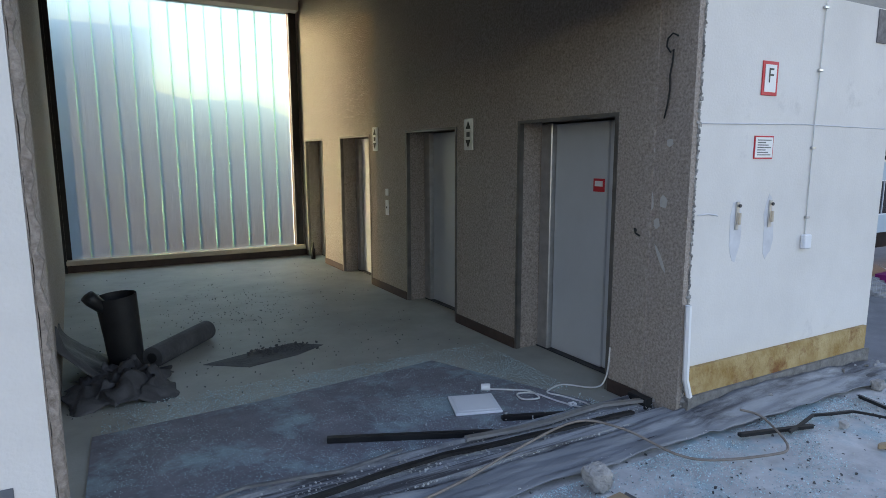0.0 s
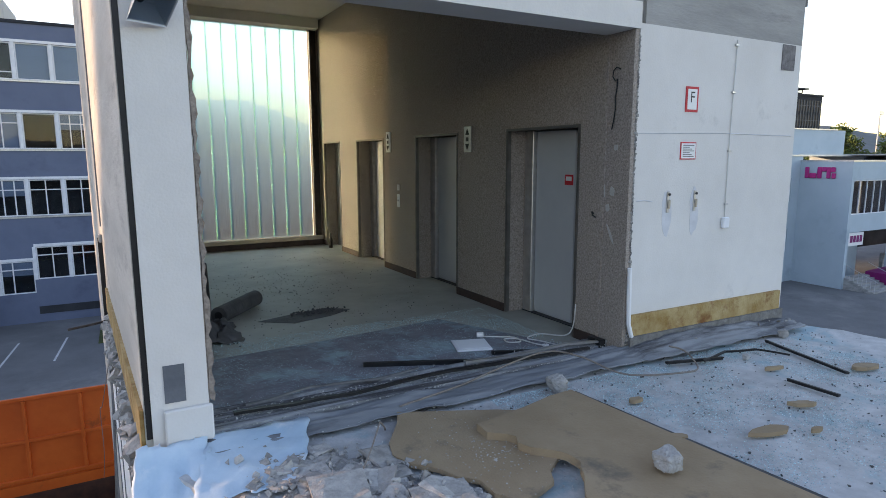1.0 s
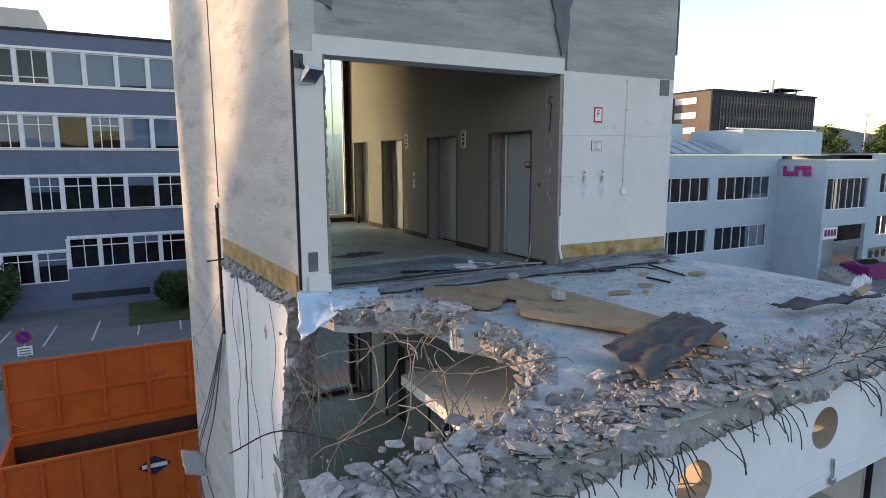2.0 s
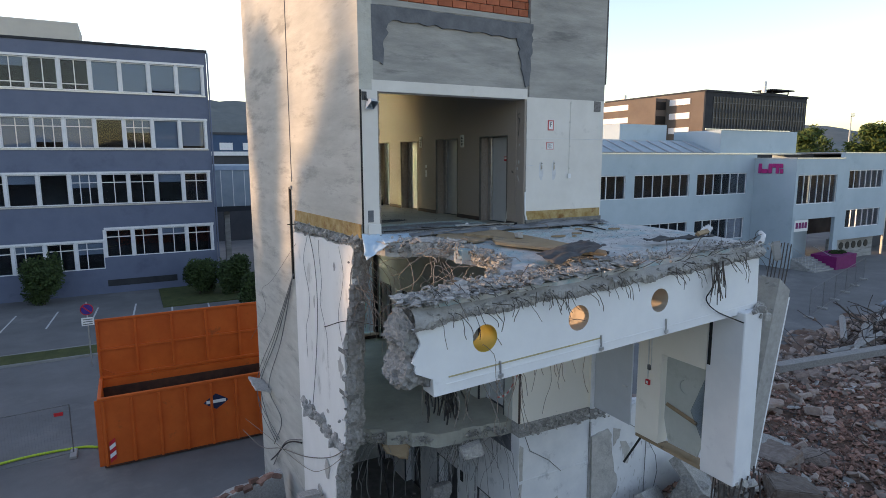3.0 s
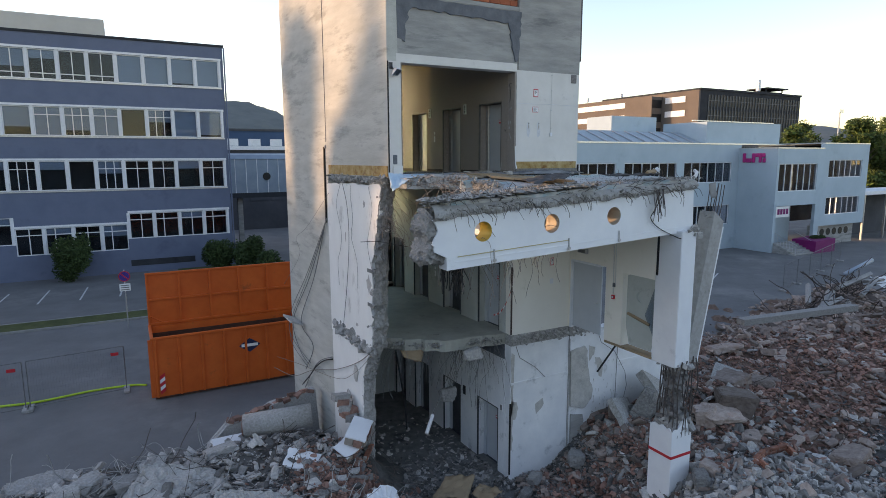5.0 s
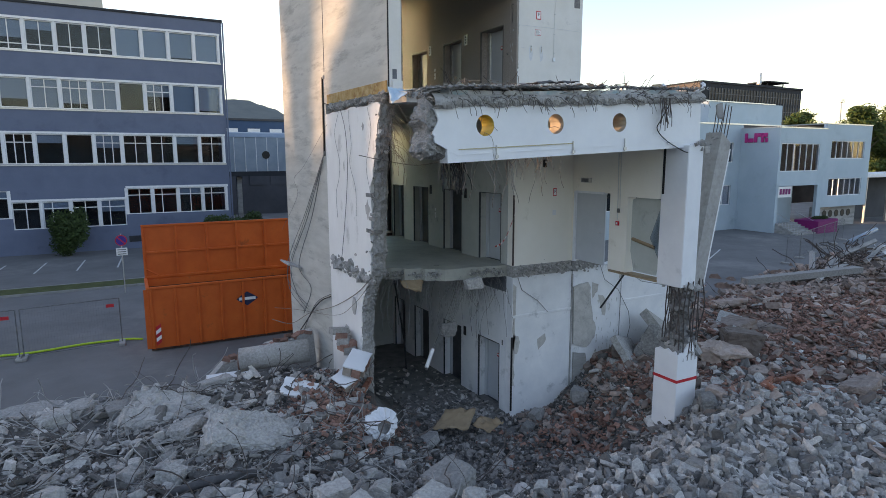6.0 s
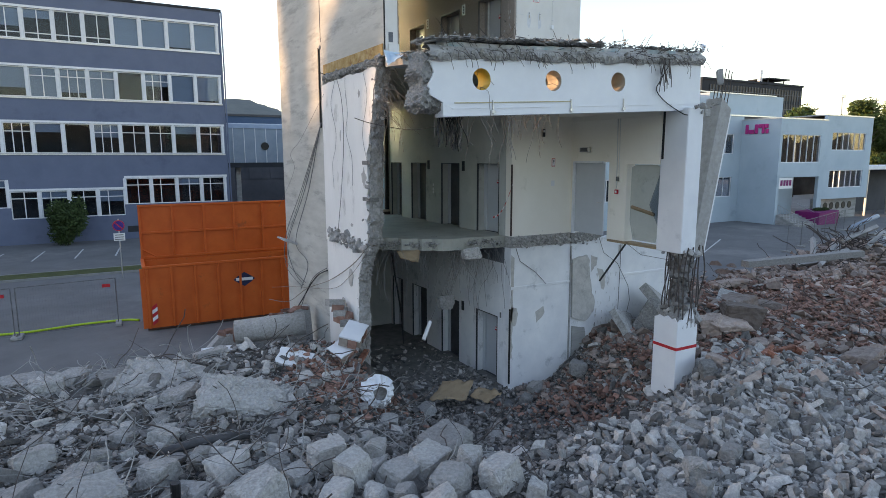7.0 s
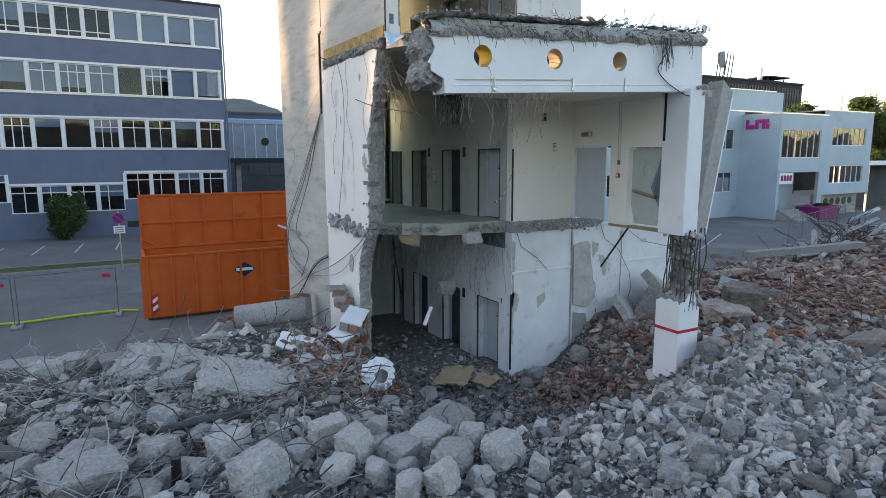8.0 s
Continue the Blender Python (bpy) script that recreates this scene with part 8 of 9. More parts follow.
def tree(x, y, h, w, seed, label, m=WARMLEAF, size=0.35, n=260, clumps=26):
    r = random.Random(seed)
    t = thing("tree", (x, y, GROUND), label, "tree", "trees")
    g = Geo().tube([(x, y, GROUND), (x + 0.1, y, GROUND + h * 0.3), (x, y + 0.1, GROUND + h * 0.75)], [h * 0.025, h * 0.018, 0.04], 8)
    for _ in range(9):
        a, z = r.uniform(0, 6.28), r.uniform(0.3, 0.6)
        g.tube([(x, y, GROUND + h * z), (x + w * 0.5 * math.cos(a), y + w * 0.5 * math.sin(a), GROUND + h * (z + 0.2))], [h * 0.01, 0.03], 5)
    part("trunk", g, BARK, t)
    g = Geo()
    for _ in range(clumps):
        a, k = r.uniform(0, 6.28), r.random() ** 0.5
        zz = r.uniform(0.32, 0.95)
        rad = w * 0.8 * math.sin(min(1, (1.02 - zz) * 1.9) * 1.57)
        c = (x + rad * k * math.cos(a), y + rad * k * math.sin(a), GROUND + h * zz)
        leaves(g, c, (w * 0.3, w * 0.3, h * 0.09), n, size, r, 0.3)
    part("crown", g, m, t)


for k, (x, y, h, w) in enumerate(((104, 44, 17, 6), (112, 41, 18.5, 7), (120, 45, 17, 7), (97, 51, 15.5, 5), (128, 52, 18, 8), (110, 58, 17, 7), (140, 62, 18, 9), (126, 36, 19, 8))):
    tree(x, y, h, w, 100 + k, "leafy green tree behind the white building")
for k, (x, y, h, w) in enumerate(((-46.6, 45.0, 23.0, 3.2), (-51.8, 44.6, 22.5, 2.6), (-43.3, 38.5, 18.5, 2.2))):
    tree(x, y, h, w, 120 + k, "tall leafy tree shading the tower", size=0.3, n=120, clumps=34)
# out of view, set on the sun's path to dapple the beam end
tree(-47.5, 35.0, 17.5, 2.6, 131, "added unseen leafy tree shading the broken beam", size=0.3, n=120, clumps=26)
t = thing("street_lamp", (127, 60, GROUND), "tall lamp mast with floodlights", "lamp")
part("mast", Geo().tube([(127, 60, GROUND), (127, 60, 10.4)], [0.22, 0.14], 8), ALU, t)
part("lamp_head", Geo().box(126.2, 127.8, 59.7, 60.3, 10.0, 10.7), ALU, t)

# ---- rubble ----
SITE = random.Random(91)


def on_rubble(x, y):
    return float(rubble_top(x, y)) + 0.22 * noise.noise((x * 0.9, y * 0.9, 3)) + 0.1 * noise.noise((x * 2.7, y * 2.7, 8)) - 0.12


def scatter(name, n, where, lo, hi, seed, m, label, flat=0.75, tilt=42, lift=0.0):
    r = random.Random(seed)
    g = Geo()
    for _ in range(n):
        x, y = where(r)
        if 0.25 < y < 9 and -4.2 < x < 2.6 and not (-3.6 < x < -0.1 and y < 6):
            continue
        z = on_rubble(x, y)
        if -3.6 < x < -0.1 and y > 0.35:
            z = -9.56
        if z < GROUND - 0.1:
            z = GROUND
        s = lo * (hi / lo) ** (r.random() ** 2.0)
        chunk(g, (x, y, z + lift + s * r.uniform(0.0, 0.3)), (s * r.uniform(0.9, 1.7), s * r.uniform(0.5, 1), s * r.uniform(0.2, flat)), r, tilt)
    return tagged(part(name, g, m), label, "rubble", "", "stuff")


near = lambda r: (r.uniform(-14, 6.5) + r.gauss(0, 1.2), r.uniform(-9.5, 1.5) + r.gauss(0, 0.8))
wide = lambda r: (r.uniform(-21, 12), r.uniform(-16.5, -7.5) if r.random() < 0.7 else r.uniform(-16, 5))
away = lambda r: next(p for p in iter(lambda: near(r), None) if not (-4.5 < p[0] < 1.8 and -4.4 < p[1] < 1.5))
heap = lambda r: (r.gauss(2.6, 2.6), r.gauss(-6.7, 1.3))
scatter("rubble_grit", 40000, near, 0.02, 0.09, 200, FINESTONE, "fine dark grey concrete grit")
scatter("rubble_fine", 30000, near, 0.05, 0.2, 201, FINESTONE, "fine grey concrete rubble", 0.5)
scatter("rubble_outer", 6000, wide, 0.06, 0.4, 211, STONE, "grey rubble scattered towards the yard", 0.5)
scatter("rubble_coarse", 2800, away, 0.1, 0.42, 202, STONE, "broken lumps of grey concrete", 0.7, 80)
scatter("rubble_heap", 9000, heap, 0.06, 0.34, 203, STONE, "heap of light grey crushed concrete", 0.75, 100)
scatter("rubble_heap_fine", 12000, heap, 0.025, 0.1, 213, STONE, "small chips in the heap of crushed concrete", 0.6)
scatter("rubble_left", 3000, lambda r: (r.uniform(-18, -4.5), r.uniform(-1, 6.5)), 0.06, 0.45, 204, STONE, "grey demolition rubble beside the tower", 0.5)
scatter("rubble_right", 6500, lambda r: (2.5 + 32 * r.random() ** 1.3, r.uniform(-9, 6.5)), 0.06, 0.5, 205, BROWNSTONE, "brownish grey rubble field", 0.5)
scatter("rubble_right_pale", 1700, lambda r: (3.5 + 30 * r.random() ** 1.2, r.uniform(-7, 6.0)), 0.05, 0.4, 215, STONE, "pale grey chips over the rubble field", 0.4)
scatter("rubble_red", 17000, lambda r: (3.0 + 26 * r.random() ** 1.2, r.gauss(-1.2, 3.0)), 0.04, 0.24, 206, REDSTONE, "reddish brick rubble", 0.6, lift=0.06)
scatter("rubble_red_near", 3600, lambda r: (r.gauss(1.6, 1.3), r.gauss(-2.0, 0.9)) if r.random() < 0.3 else (r.gauss(-5.3, 0.75), r.gauss(0.0, 0.75)), 0.03, 0.2, 207, REDSTONE, "reddish brick fragments by the wall", lift=0.07)
scatter("rubble_dark", 1800, lambda r: (r.uniform(-12, 20), r.uniform(-8, 4)), 0.05, 0.22, 208, BITUMEN, "dark fragments in the rubble", 0.4)
scatter("rubble_inside", 700, lambda r: (r.uniform(-3.5, -0.15), 0.2 + 5.5 * r.random() ** 1.6), 0.03, 0.2, 209, STONE, "debris on the ground floor", 0.5)
scatter("rubble_far", 2200, lambda r: (r.gauss(28, 5), r.gauss(5.6, 1.6)), 0.12, 0.7, 210, BROWNSTONE, "distant heap of broken concrete", 0.5)

# larger lumps
def lumps(rows, seed, label, m=(LIGHTSTONE, BROKEN), flat=1.0):
    """Boulders at given places; rows: x, y, width, height."""
    for k, (x, y, a, c) in enumerate(rows):
        boulder("concrete_boulder", (x, y, on_rubble(x, y) + 0.02), (a * 1.08, a * SITE.uniform(0.7, 0.95), c * 1.15 * flat), seed + k, m[k % len(m)], label, "boulder", cuts=9, turn=SITE.uniform(-0.5, 0.5) + 0.48, tilt=SITE.uniform(-14, 14), group="concrete boulders", sink=0.2)


lumps(((-6.99, -4.21, 0.63, 0.79), (-6.09, -4.34, 0.59, 0.54), (-5.93, -5.17, 0.76, 0.51), (-6.71, -4.98, 0.65, 0.7), (-6.55, -5.64, 0.48, 0.5), (-6.11, -5.82, 0.43, 0.4), (-4.33, -3.93, 1.08, 0.62), (-5.34, -5.0, 0.93, 0.6), (-4.71, -5.5, 0.62, 0.66), (-5.4, -6.03, 0.73, 0.62), (-4.42, -6.21, 0.8, 0.55), (-7.15, -5.38, 0.57, 0.4), (-5.09, -6.5, 0.4, 0.4), (-5.8, -6.6, 0.6, 0.5), (-6.4, -6.5, 0.6, 0.5), (-4.0, -6.7, 0.5, 0.35)), 300, "pale boulder of concrete in a cluster", (LIGHTSTONE,))
lumps(((-9.74, -3.08, 0.67, 0.46), (-9.04, -2.76, 0.38, 0.32), (-9.56, -1.29, 0.65, 0.35), (-8.64, -3.5, 0.78, 0.42), (-8.34, -4.86, 1.03, 0.56), (-7.61, -4.39, 0.56, 0.4), (-10.76, -1.91, 0.43, 0.43), (-11.78, -1.59, 0.74, 0.42), (-10.97, -2.99, 0.88, 0.59), (-11.82, -2.66, 0.58, 0.39), (-12.03, 2.85, 0.85, 0.38), (-11.46, 3.34, 0.89, 0.34), (-7.94, -2.74, 0.34, 0.28), (-10.54, 2.74, 0.74, 0.28), (-9.1, 0.7, 0.8, 0.3), (-8.1, 3.4, 0.9, 0.3)), 330, "angular lump of grey concrete in the rubble", (BROKEN, LIGHTSTONE))
lumps(((-1.25, -7.67, 0.46, 0.51), (-1.53, -7.35, 0.47, 0.26), (-2.22, -8.01, 0.66, 0.38), (0.06, -7.45, 0.49, 0.38), (3.65, -7.22, 0.45, 0.45), (1.84, -7.08, 0.36, 0.4), (-0.92, -6.87, 0.33, 0.33), (2.02, -0.79, 0.7, 0.45), (2.69, -4.85, 0.5, 0.5), (-1.63, -8.16, 0.3, 0.45), (-0.1, -1.0, 0.4, 0.3), (0.6, -0.5, 0.45, 0.3)), 360, "angular lump of grey concrete in the rubble heap", (BROKEN, LIGHTSTONE))
lumps(((7.6, -2.28, 1.4, 0.7), (9.6, -0.6, 1.5, 0.4), (5.94, -2.51, 0.8, 0.7), (3.22, -4.7, 0.7, 0.4), (7.95, -5.82, 1.2, 0.35), (6.6, -3.6, 0.8, 0.3), (11.0, -1.0, 1.0, 0.35), (4.6, -2.0, 0.8, 0.5)), 390, "broad lump of brownish concrete on the rubble", (BROWNSTONE,))
for k in range(60):
    x, y = (SITE.uniform(-13, -3), SITE.uniform(-5.5, 0.0)) if k % 2 else (SITE.uniform(3.5, 22), SITE.uniform(-6, 4))
    s = SITE.uniform(0.25, 0.5)
    boulder("concrete_boulder", (x, y, on_rubble(x, y) + 0.02), (s * SITE.uniform(0.9, 1.5), s, s * SITE.uniform(0.45, 0.8)), 400 + k, (BROWNSTONE, (LIGHTSTONE, BROKEN)[k // 2 % 2])[k % 2], "small angular lump of concrete in the rubble", "boulder", turn=SITE.uniform(0, 6), tilt=SITE.uniform(-25, 25), group="concrete boulders", detail=2, sink=0.25)


# flat shards and splinters, picked apart one by one on the heap
SHARDS = []
for k in range(20):
    r = random.Random(1200 + k)
    v, f = HULLS[(k * 7) % len(HULLS)]
    SHARDS.append([Geo().add(v * np.array([r.uniform(0.9, 1.3), r.uniform(0.6, 0.9), r.uniform(0.18, 0.4)]), f).mesh("concrete_shard", m) for m in (STONE, LIGHTSTONE)])
r = random.Random(77)
for k in range(280):
    x, y = (r.gauss(1.4, 1.9), r.gauss(-6.7, 0.9)) if k % 4 else (r.uniform(-12, -3.5), r.uniform(-5.5, -1.0))
    s = 0.2 * r.lognormvariate(0, 0.4)
    ob = new("concrete_shard", SHARDS[r.randrange(20)][k % 3 == 0])
    ob.location = (x, y, on_rubble(x, y) + 0.09)
    ob.rotation_euler = (radians(r.gauss(0, 28)), radians(r.gauss(0, 28)), r.uniform(0, 6.28))
    ob.scale = (s, s, s)
    tagged(ob, "flat pale grey shard of crushed concrete", "stone", "concrete shards")


def plate(name, x, y, w, d, h, rx, ry, rz, m, label, category="slab", z=None):
    r = random.Random(int(x * 37 + y * 11))
    o = [(-w / 2, -d / 2), (w / 2, -d / 2), (w / 2, d / 2), (-w / 2, d / 2)]
    pts = []
    for i in range(4):
        pts += ragged(o[i], o[(i + 1) % 4], 5, 0.05 * min(w, d), r)[:-1]
    g = Geo().prism(pts, "z", -h / 2, h / 2)
    ob = part(name, g, m)
    ob.location = (x, y, (on_rubble(x, y) if z is None else z) + h * 0.4)
    ob.rotation_euler = (radians(rx), radians(ry), radians(rz))
    return tagged(ob, label, category)


boulder("concrete_slab", (-7.75, -0.35, on_rubble(-7.72, -0.4) - 0.1), (2.4, 1.25, 0.75), 523, LIGHTSTONE, "large broken wedge of concrete slab in the rubble", "slab", cuts=10, turn=-0.12, tilt=20, sink=0.3, detail=5, rough=0.09)
boulder("concrete_slab", (-9.3, 2.0, on_rubble(-9.6, 1.9) - 0.2), (2.6, 1.7, 0.6), 527, LIGHTSTONE, "broad dusty concrete slab half buried in rubble", "slab", cuts=11, turn=-0.5, tilt=16, sink=0.4, detail=5, rough=0.1)
boulder("concrete_slab", (-12.6, 4.6, on_rubble(-12.6, 4.6) + 0.02), (2.0, 1.2, 0.4), 512, LIGHTSTONE, "dusty concrete slab half buried in rubble", "slab", cuts=8, turn=0.3, tilt=8, sink=0.35, detail=4, rough=0.035)
boulder("concrete_slab", (-10.95, -3.7, on_rubble(-10.95, -3.7) + 0.06), (1.3, 0.9, 0.55), 502, LIGHTSTONE, "broken concrete slab half buried in rubble", "slab", cuts=7, turn=0.4, tilt=14, sink=0.3, detail=4, rough=0.03)
plate("plaster_board", -6.15, 1.4, 0.95, 0.6, 0.08, 25, 12, -30, PLASTER, "white broken plaster board on the rubble", "board")
plate("plaster_board", -7.4, 4.6, 1.5, 0.8, 0.1, 8, 4, 10, PLASTER, "white broken plaster board on the rubble", "board")
plate("plaster_board", -5.2, -0.1, 0.5, 0.35, 0.06, 30, 10, 40, PLASTER, "small white broken plaster board", "board")
sheet("cardboard", [(-2.77, -0.1, -9.3), (-2.12, 0.25, -9.0), (-1.27, -0.05, -9.05), (-2.0, -0.8, -9.22)], 9, 0.12, 61, BOARD, "torn folded tan cardboard on the rubble by the lobby", "cardboard")
sheet("cardboard", [(-1.75, -0.62, -9.2), (-1.4, -0.5, -9.05), (-0.95, -1.05, -9.1), (-1.6, -1.25, -9.22)], 9, 0.1, 67, BOARD, "torn tan cardboard lying on the rubble", "cardboard")
plate("concrete_slab", 4.2, -0.7, 1.6, 1.1, 0.22, 50, 18, 25, BROKEN, "broken concrete slab leaning against the wall", z=-8.1)
boulder("concrete_slab", (4.9, -1.0, -8.2), (1.0, 0.7, 1.3), 515, BROKEN, "broken concrete block leaning against the wall", "slab", cuts=8, turn=0.5, tilt=24, sink=0.1, detail=4, rough=0.04)
boulder("concrete_slab", (3.6, -0.6, -8.7), (0.9, 0.6, 0.6), 516, BROKEN, "broken concrete block at the wall's foot", "slab", cuts=8, turn=1.2, tilt=20, sink=0.1, detail=4, rough=0.04)
scatter("rubble_corner", 900, lambda r: (r.uniform(0.2, 5.5), r.gauss(-1.4, 0.7)), 0.06, 0.3, 221, BROWNSTONE, "grey rubble heaped along the foot of the wall", 0.5)
plate("concrete_slab", 5.6, -0.9, 1.8, 1.2, 0.3, 35, 30, 10, BROKEN, "broken concrete slab leaning against the wall", z=-7.6)
plate("concrete_beam_piece", 21.3, 3.75, 7.9, 0.5, 0.32, 0, -1.0, -10.2, LIGHTSTONE, "long pale concrete beam lying on the rubble", "beam", z=-7.95)
boulder("concrete_slab", (6.4, -2.6, on_rubble(6.4, -2.6) + 0.02), (1.8, 1.2, 0.3), 503, BROWNSTONE, "flat concrete slab on the rubble", "slab", cuts=5, turn=-0.2, tilt=10, sink=0.2)
plate("concrete_slab", 9.5, -0.5, 2.2, 1.0, 0.25, 12, -6, 30, BROKEN, "flat concrete slab on the rubble")
boulder("concrete_slab", (13.5, 2.5, on_rubble(13.5, 2.5) + 0.02), (2.0, 1.2, 0.3), 504, BROWNSTONE, "flat concrete slab on the rubble", "slab", cuts=5, turn=-0.3, tilt=-8, sink=0.2)
# bricks still bonded, in pieces
for x, y, n, rz in ((3.3, -5.0, 4, -25), (3.95, -5.3, 3, -30), (4.5, -5.2, 3, 10), (5.6, -4.6, 4, -15), (6.3, -5.2, 3, 60), (1.3, -1.7, 2, 60), (4.2, -5.7, 2, 70), (7.7, -3.2, 4, 0), (-4.35, 1.1, 3, 50)):
    t = thing("brick_fragment", (x, y, on_rubble(x, y)), "broken piece of red brick masonry in the rubble", "brick", "brick fragments")
    t.rotation_euler = (radians(SITE.uniform(-20, 20)), radians(SITE.uniform(-20, 20)), radians(rz))
    for j in range(2):
        for i in range(n - j):
            part("brick", Geo().soft(0.26 * i + 0.1 * j, 0.26 * i + 0.1 * j + 0.25, 0, 0.12, 0.09 * j + 0.04, 0.09 * j + 0.125, 0.008), OLDBRICK, t, shift=False)
    part("mortar", Geo().box(0.01, 0.26 * n - 0.2, 0.012, 0.108, 0.035, 0.2), MORTAR, t, shift=False)
# crumpled metal sheet in front of the lobby
t = thing("crumpled_metal", (-4.75, -1.15, -8.5), "crumpled shiny ribbed metal sheet on the rubble", "metal")
g = Geo()
n = 28
for j in range(9):
    for i in range(n + 1):
        a = i / n * 6.283
        rad = (0.18 + 0.27 * j / 8) * (1 + 0.02 * math.cos(a * 13) * (j > 2)) * (1 + 0.16 * noise.noise((math.cos(a) * 1.5, math.sin(a) * 1.5, 3)))
        d = 0.2 * (1 - j / 8) + 0.06 * noise.noise((a * 2, j * 0.6, 5)) + 0.035 * math.cos(a * 14) * (j > 1)
        g.v.append((-4.75 + rad * math.cos(a), -1.15 - d + 0.25 * rad * math.sin(a), -8.28 + rad * 0.85 * math.sin(a)))
g.f += [(j * (n + 1) + i, j * (n + 1) + i + 1, (j + 1) * (n + 1) + i + 1, (j + 1) * (n + 1) + i) for j in range(8) for i in range(n)]
cm = part("sheet", g, FRAME, t)
cm.modifiers.new("thickness", "SOLIDIFY").thickness = 0.01
part("backing", Geo().tube([(-4.75, -1.12, -8.32), (-4.75, -0.85, -8.45)], [0.38, 0.26], 12), LIGHTSTONE, t)
# pipe and wall stump behind the rubble on the left
t = thing("concrete_pipe", (-6.4, 3.6, -7.9), "broken grey concrete pipe on the rubble", "pipe")
part("pipe", Geo().tube([(-7.3, 3.9, -7.75), (-5.3, 3.4, -7.6)], 0.36, 20), LIGHTSTONE, t, smooth=True)
part("torn_end", Geo().tube([(-7.34, 3.91, -7.75), (-7.2, 3.87, -7.75)], 0.3, 10), REDSTONE, t)
for x, y, z, w, d, rx, ry, rz in ((-4.4, 1.55, -7.66, 0.62, 1.0, 12, 14, -34), (-4.75, 1.45, -8.05, 0.7, 0.6, 20, -16, 22)):
    t = thing("wall_fragment", (x, y, z), "tilted fragment of white plastered brick wall by the tower", "masonry", "wall fragments")
    t.rotation_euler = (radians(rx), radians(ry), radians(rz))
    part("plaster_face", Geo().prism(ragged((-w / 2, -d / 2), (w / 2, -d / 2), 5, 0.03, rb) + ragged((w / 2 + 0.01, -d / 2 + 0.1), (w / 2, d / 2), 5, 0.03, rb) + ragged((w / 2 - 0.1, d / 2), (-w / 2, d / 2), 5, 0.03, rb), "z", 0.16, 0.2), PLASTER, t, shift=False)
    rows_ = int(d / 0.135)
    for j in range(rows_):
        for i in range(int(w / 0.26)):
            u, v_ = -w / 2 + 0.02 + 0.262 * i + (0.1 if j % 2 else 0), -d / 2 + 0.02 + 0.135 * j
            part("brick", Geo().soft(u, u + 0.25, v_, v_ + 0.125, -0.12, 0.155, 0.012), REDSTONE if (i + 2 * j) % 3 else MORTAR, t, shift=False)
for k in range(5):
    plate("brick_stump", -4.35 - 0.05 * k, 2.3 + 0.1 * k, 0.5, 0.35, 0.2, SITE.uniform(-10, 10), SITE.uniform(-10, 10), SITE.uniform(0, 90), REDSTONE if k % 2 else LIGHTSTONE, "broken masonry at the foot of the wall", "masonry", z=-7.5 + 0.13 * k)
plate("steel_sheet", -4.75, 7.6, 0.5, 1.2, 0.06, 0, 20, 0, LIGHTSTONE, "small grey slab beside the tower", "slab", z=-5.6)
setting("wall_stump", Geo().prism(ragged((-8.5, -9.7), (-8.2, -8.9), 2, 0.05, rb) + ragged((-7.6, -8.3), (-4.6, -7.6), 10, 0.1, rb) + [(-4.45, -9.7)], "y", 5.4, 5.8), LIGHTSTONE, "broken concrete wall stump at the tower's foot", "wall")

stump = bpy.data.objects["wall_stump"]
SB = Geo().soft(-0.13, 0.13, -0.1, 0.1, 0.0, 0.12, 0.012).mesh("brick", REDSTONE)
for k in range(14):
    x = -7.5 + 0.21 * k
    ob = new("brick", SB)
    ob.parent = stump
    ob.location = (x, 5.55 + SITE.uniform(-0.1, 0.05), -8.3 + 0.7 * (x + 7.6) / 3.0 + SITE.uniform(-0.08, 0.06))
    ob.rotation_euler = (SITE.uniform(-0.3, 0.3), SITE.uniform(-0.3, 0.3), SITE.uniform(-0.6, 0.6))

# twisted reinforcement in the rubble
r = random.Random(95)
g = Geo()
for _ in range(380):
    x, y = (r.uniform(-13.5, -3.5), r.uniform(-6.5, 3)) if r.random() < 0.72 else (r.uniform(3, 20), r.uniform(-7, 4))
    wire(g, (x, y, on_rubble(x, y) + 0.1), 8, r.uniform(0.7, 2.2), r, 0.0, 0.5, r.choice((0.007, 0.01, 0.014)), (r.gauss(0, 1), r.gauss(0, 1), 0.15))
h = Geo()
for _ in range(320):
    x, y = r.uniform(-13.5, -4.5), r.uniform(-6.0, 0.5)
    wire(h, (x, y, on_rubble(x, y) + 0.1), 7, r.uniform(0.5, 1.6), r, 0.0, 0.4, r.choice((0.006, 0.008, 0.012)), (r.gauss(0, 1), r.gauss(0, 0.6), 0.12))
for _ in range(130):
    x, y = r.uniform(-14.5, -8.0), r.uniform(0.5, 4.5)
    wire(h, (x, y, on_rubble(x, y) + 0.1), 8, r.uniform(0.7, 1.8), r, 0.0, 0.5, r.choice((0.008, 0.012)), (r.gauss(0, 1), r.gauss(0, 0.6), 0.08))
tagged(part("loose_wires", h, SHADECON), "pale dusty wires and rods tangled over the rubble", "wires", "", "stuff")
tagged(part("twisted_reinforcement", g, RUSTBAR), "twisted rusty bars and wires lying in the rubble", "rebar", "", "stuff")
g = Geo()
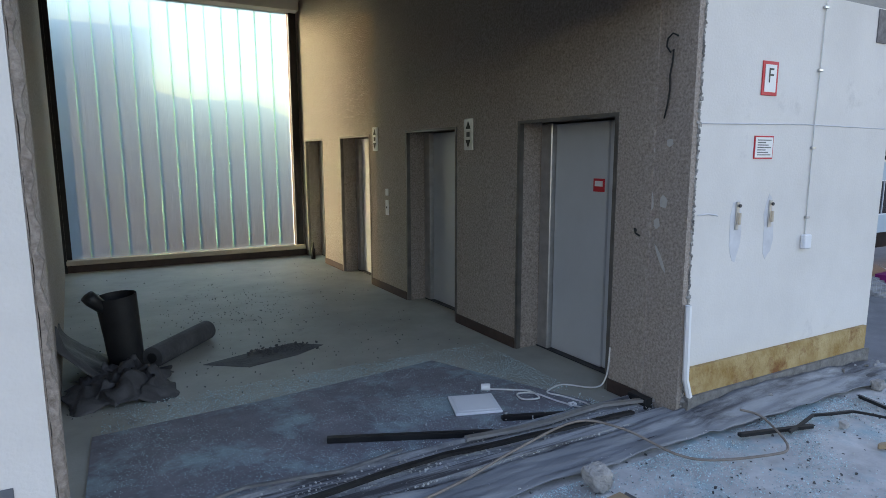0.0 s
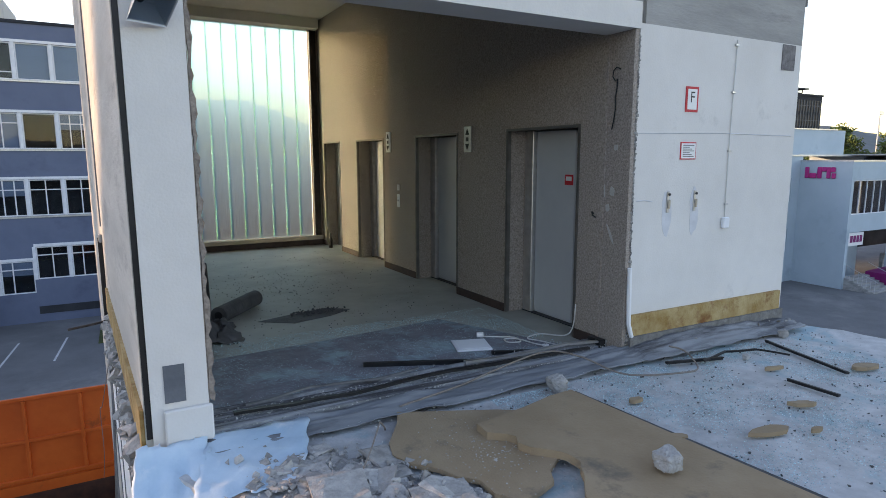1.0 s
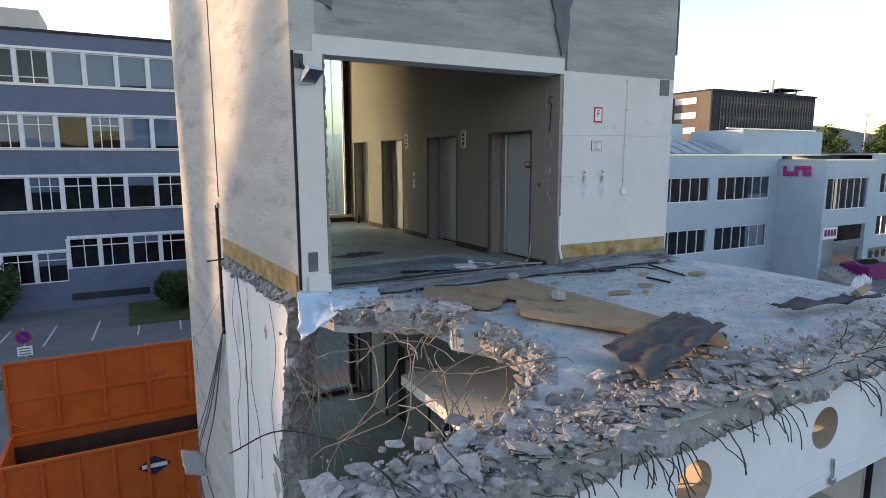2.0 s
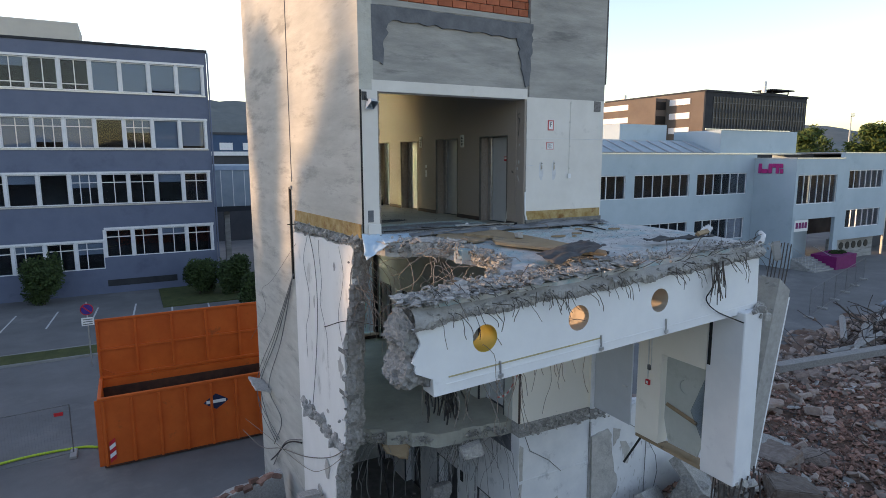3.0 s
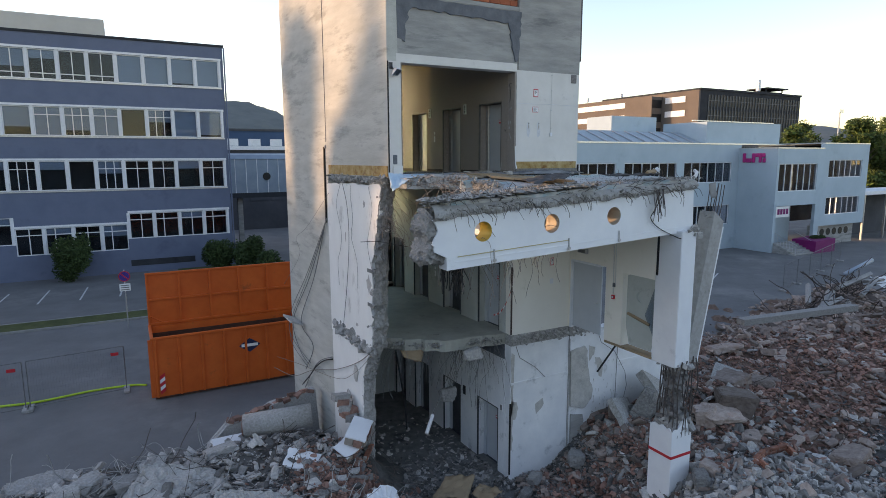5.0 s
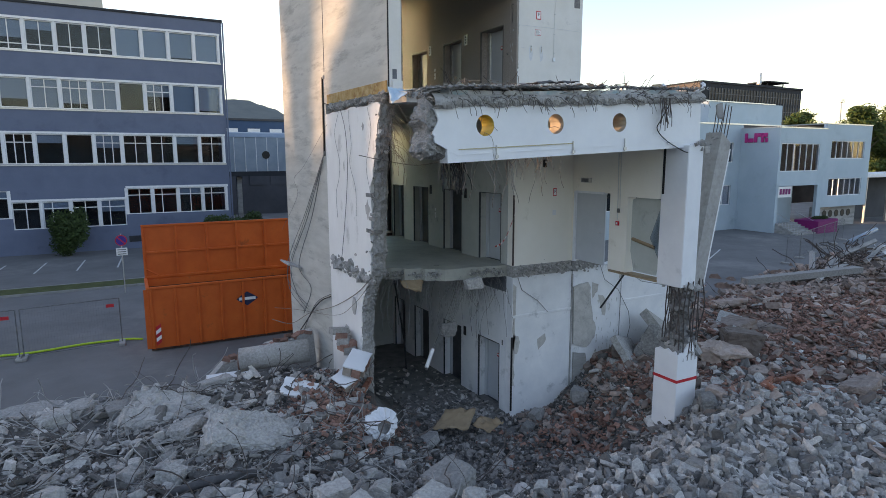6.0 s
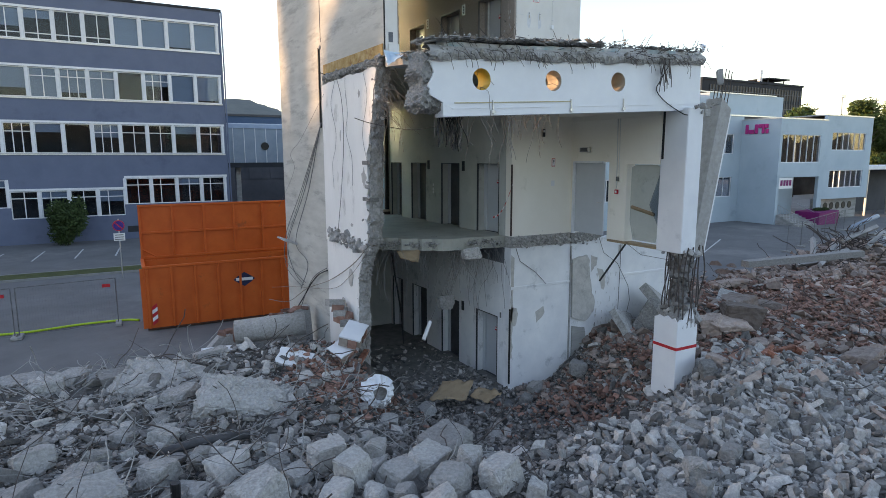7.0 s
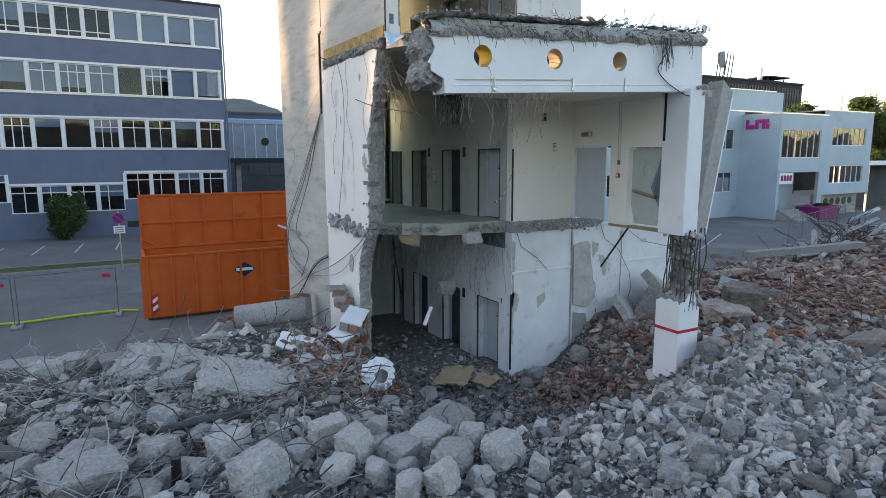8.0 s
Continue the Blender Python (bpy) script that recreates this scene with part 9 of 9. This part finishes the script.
for _ in range(60):
    x, y = r.uniform(-13, -4), r.uniform(-5.5, -0.5)
    d = Vector((r.gauss(0, 1), r.gauss(0, 0.5), 0)).normalized() * r.uniform(0.5, 1.3)
    z = on_rubble(x, y) + 0.15
    g.tube([(x, y, z), (x + d.x * 0.5, y + d.y * 0.5, z + r.uniform(0, 0.15)), (x + d.x, y + d.y, z - 0.05)], r.uniform(0.007, 0.017), 6)
tagged(part("loose_pipes", g, CABLE), "grey pipes and rods lying across the rubble", "pipes", "", "stuff")
tagged(part("dark_pipe", Geo().tube([(-9.7, -2.2, on_rubble(-9.7, -2.2) + 0.16), (-8.9, -2.15, on_rubble(-8.9, -2.15) + 0.2), (-8.0, -2.2, on_rubble(-8.0, -2.2) + 0.2)], 0.085, 12), BITUMEN, smooth=True), "dark pipe lying in the rubble", "pipe")
tagged(part("post_stump", Geo().tube([(-9.55, -4.1, -8.5), (-9.53, -4.1, -7.9)], 0.08, 8), BLACK), "short dark post sticking out of the rubble", "post")
for k in range(9):
    x, y = 24 + SITE.uniform(-2, 6), 5 + SITE.uniform(-1, 1.5)
    a = SITE.uniform(-0.6, 0.6)
    z = on_rubble(x, y) + 0.5
    tagged(part("bent_girder", Geo().tube([(x, y, z), (x + 2.4 * math.cos(a), y + 2.4 * math.sin(a), z + SITE.uniform(-0.2, 0.9))], 0.16, 4), LIGHTSTONE if k % 2 else SHADECON), "long pale profile in the distant rubble heap", "profile", "heap profiles")
for name, pts, rad, m, label in (("scrap_pipe", [(30.9, 6.6, -7.05), (34.6, 6.9, -6.5)], 0.15, BRIDGEBLUE, "long pale blue pipe on the distant scrap heap"), ("scrap_pipe", [(30.0, 6.0, -7.4), (33.5, 5.6, -7.5)], 0.11, SHADECON, "white pipe in the distant scrap heap")):
    tagged(part(name, Geo().tube(pts, rad, 10), m, smooth=True), label, "pipe", "scrap pipes")
sheet("scrap_sheet", [(33.0, 5.4, -7.9), (36.0, 5.0, -8.3), (36.2, 5.8, -7.8), (33.1, 6.2, -7.3)], 12, 0.25, 21, LOWPLASTER, "bent white sheet on the distant scrap heap", "sheet")
g = Geo()
for _ in range(90):
    x, y = r.gauss(30, 2.2), r.gauss(6.0, 1.0)
    wire(g, (x, y, on_rubble(x, y) + 0.15), 8, r.uniform(1.0, 2.8), r, 0.0, 0.5, r.choice((0.02, 0.03)), (r.gauss(0, 1), r.gauss(0, 1), 0.5))
tagged(part("heap_wires", g, RUSTBAR), "tangled rusty bars on the distant scrap heap", "rebar", "", "stuff")
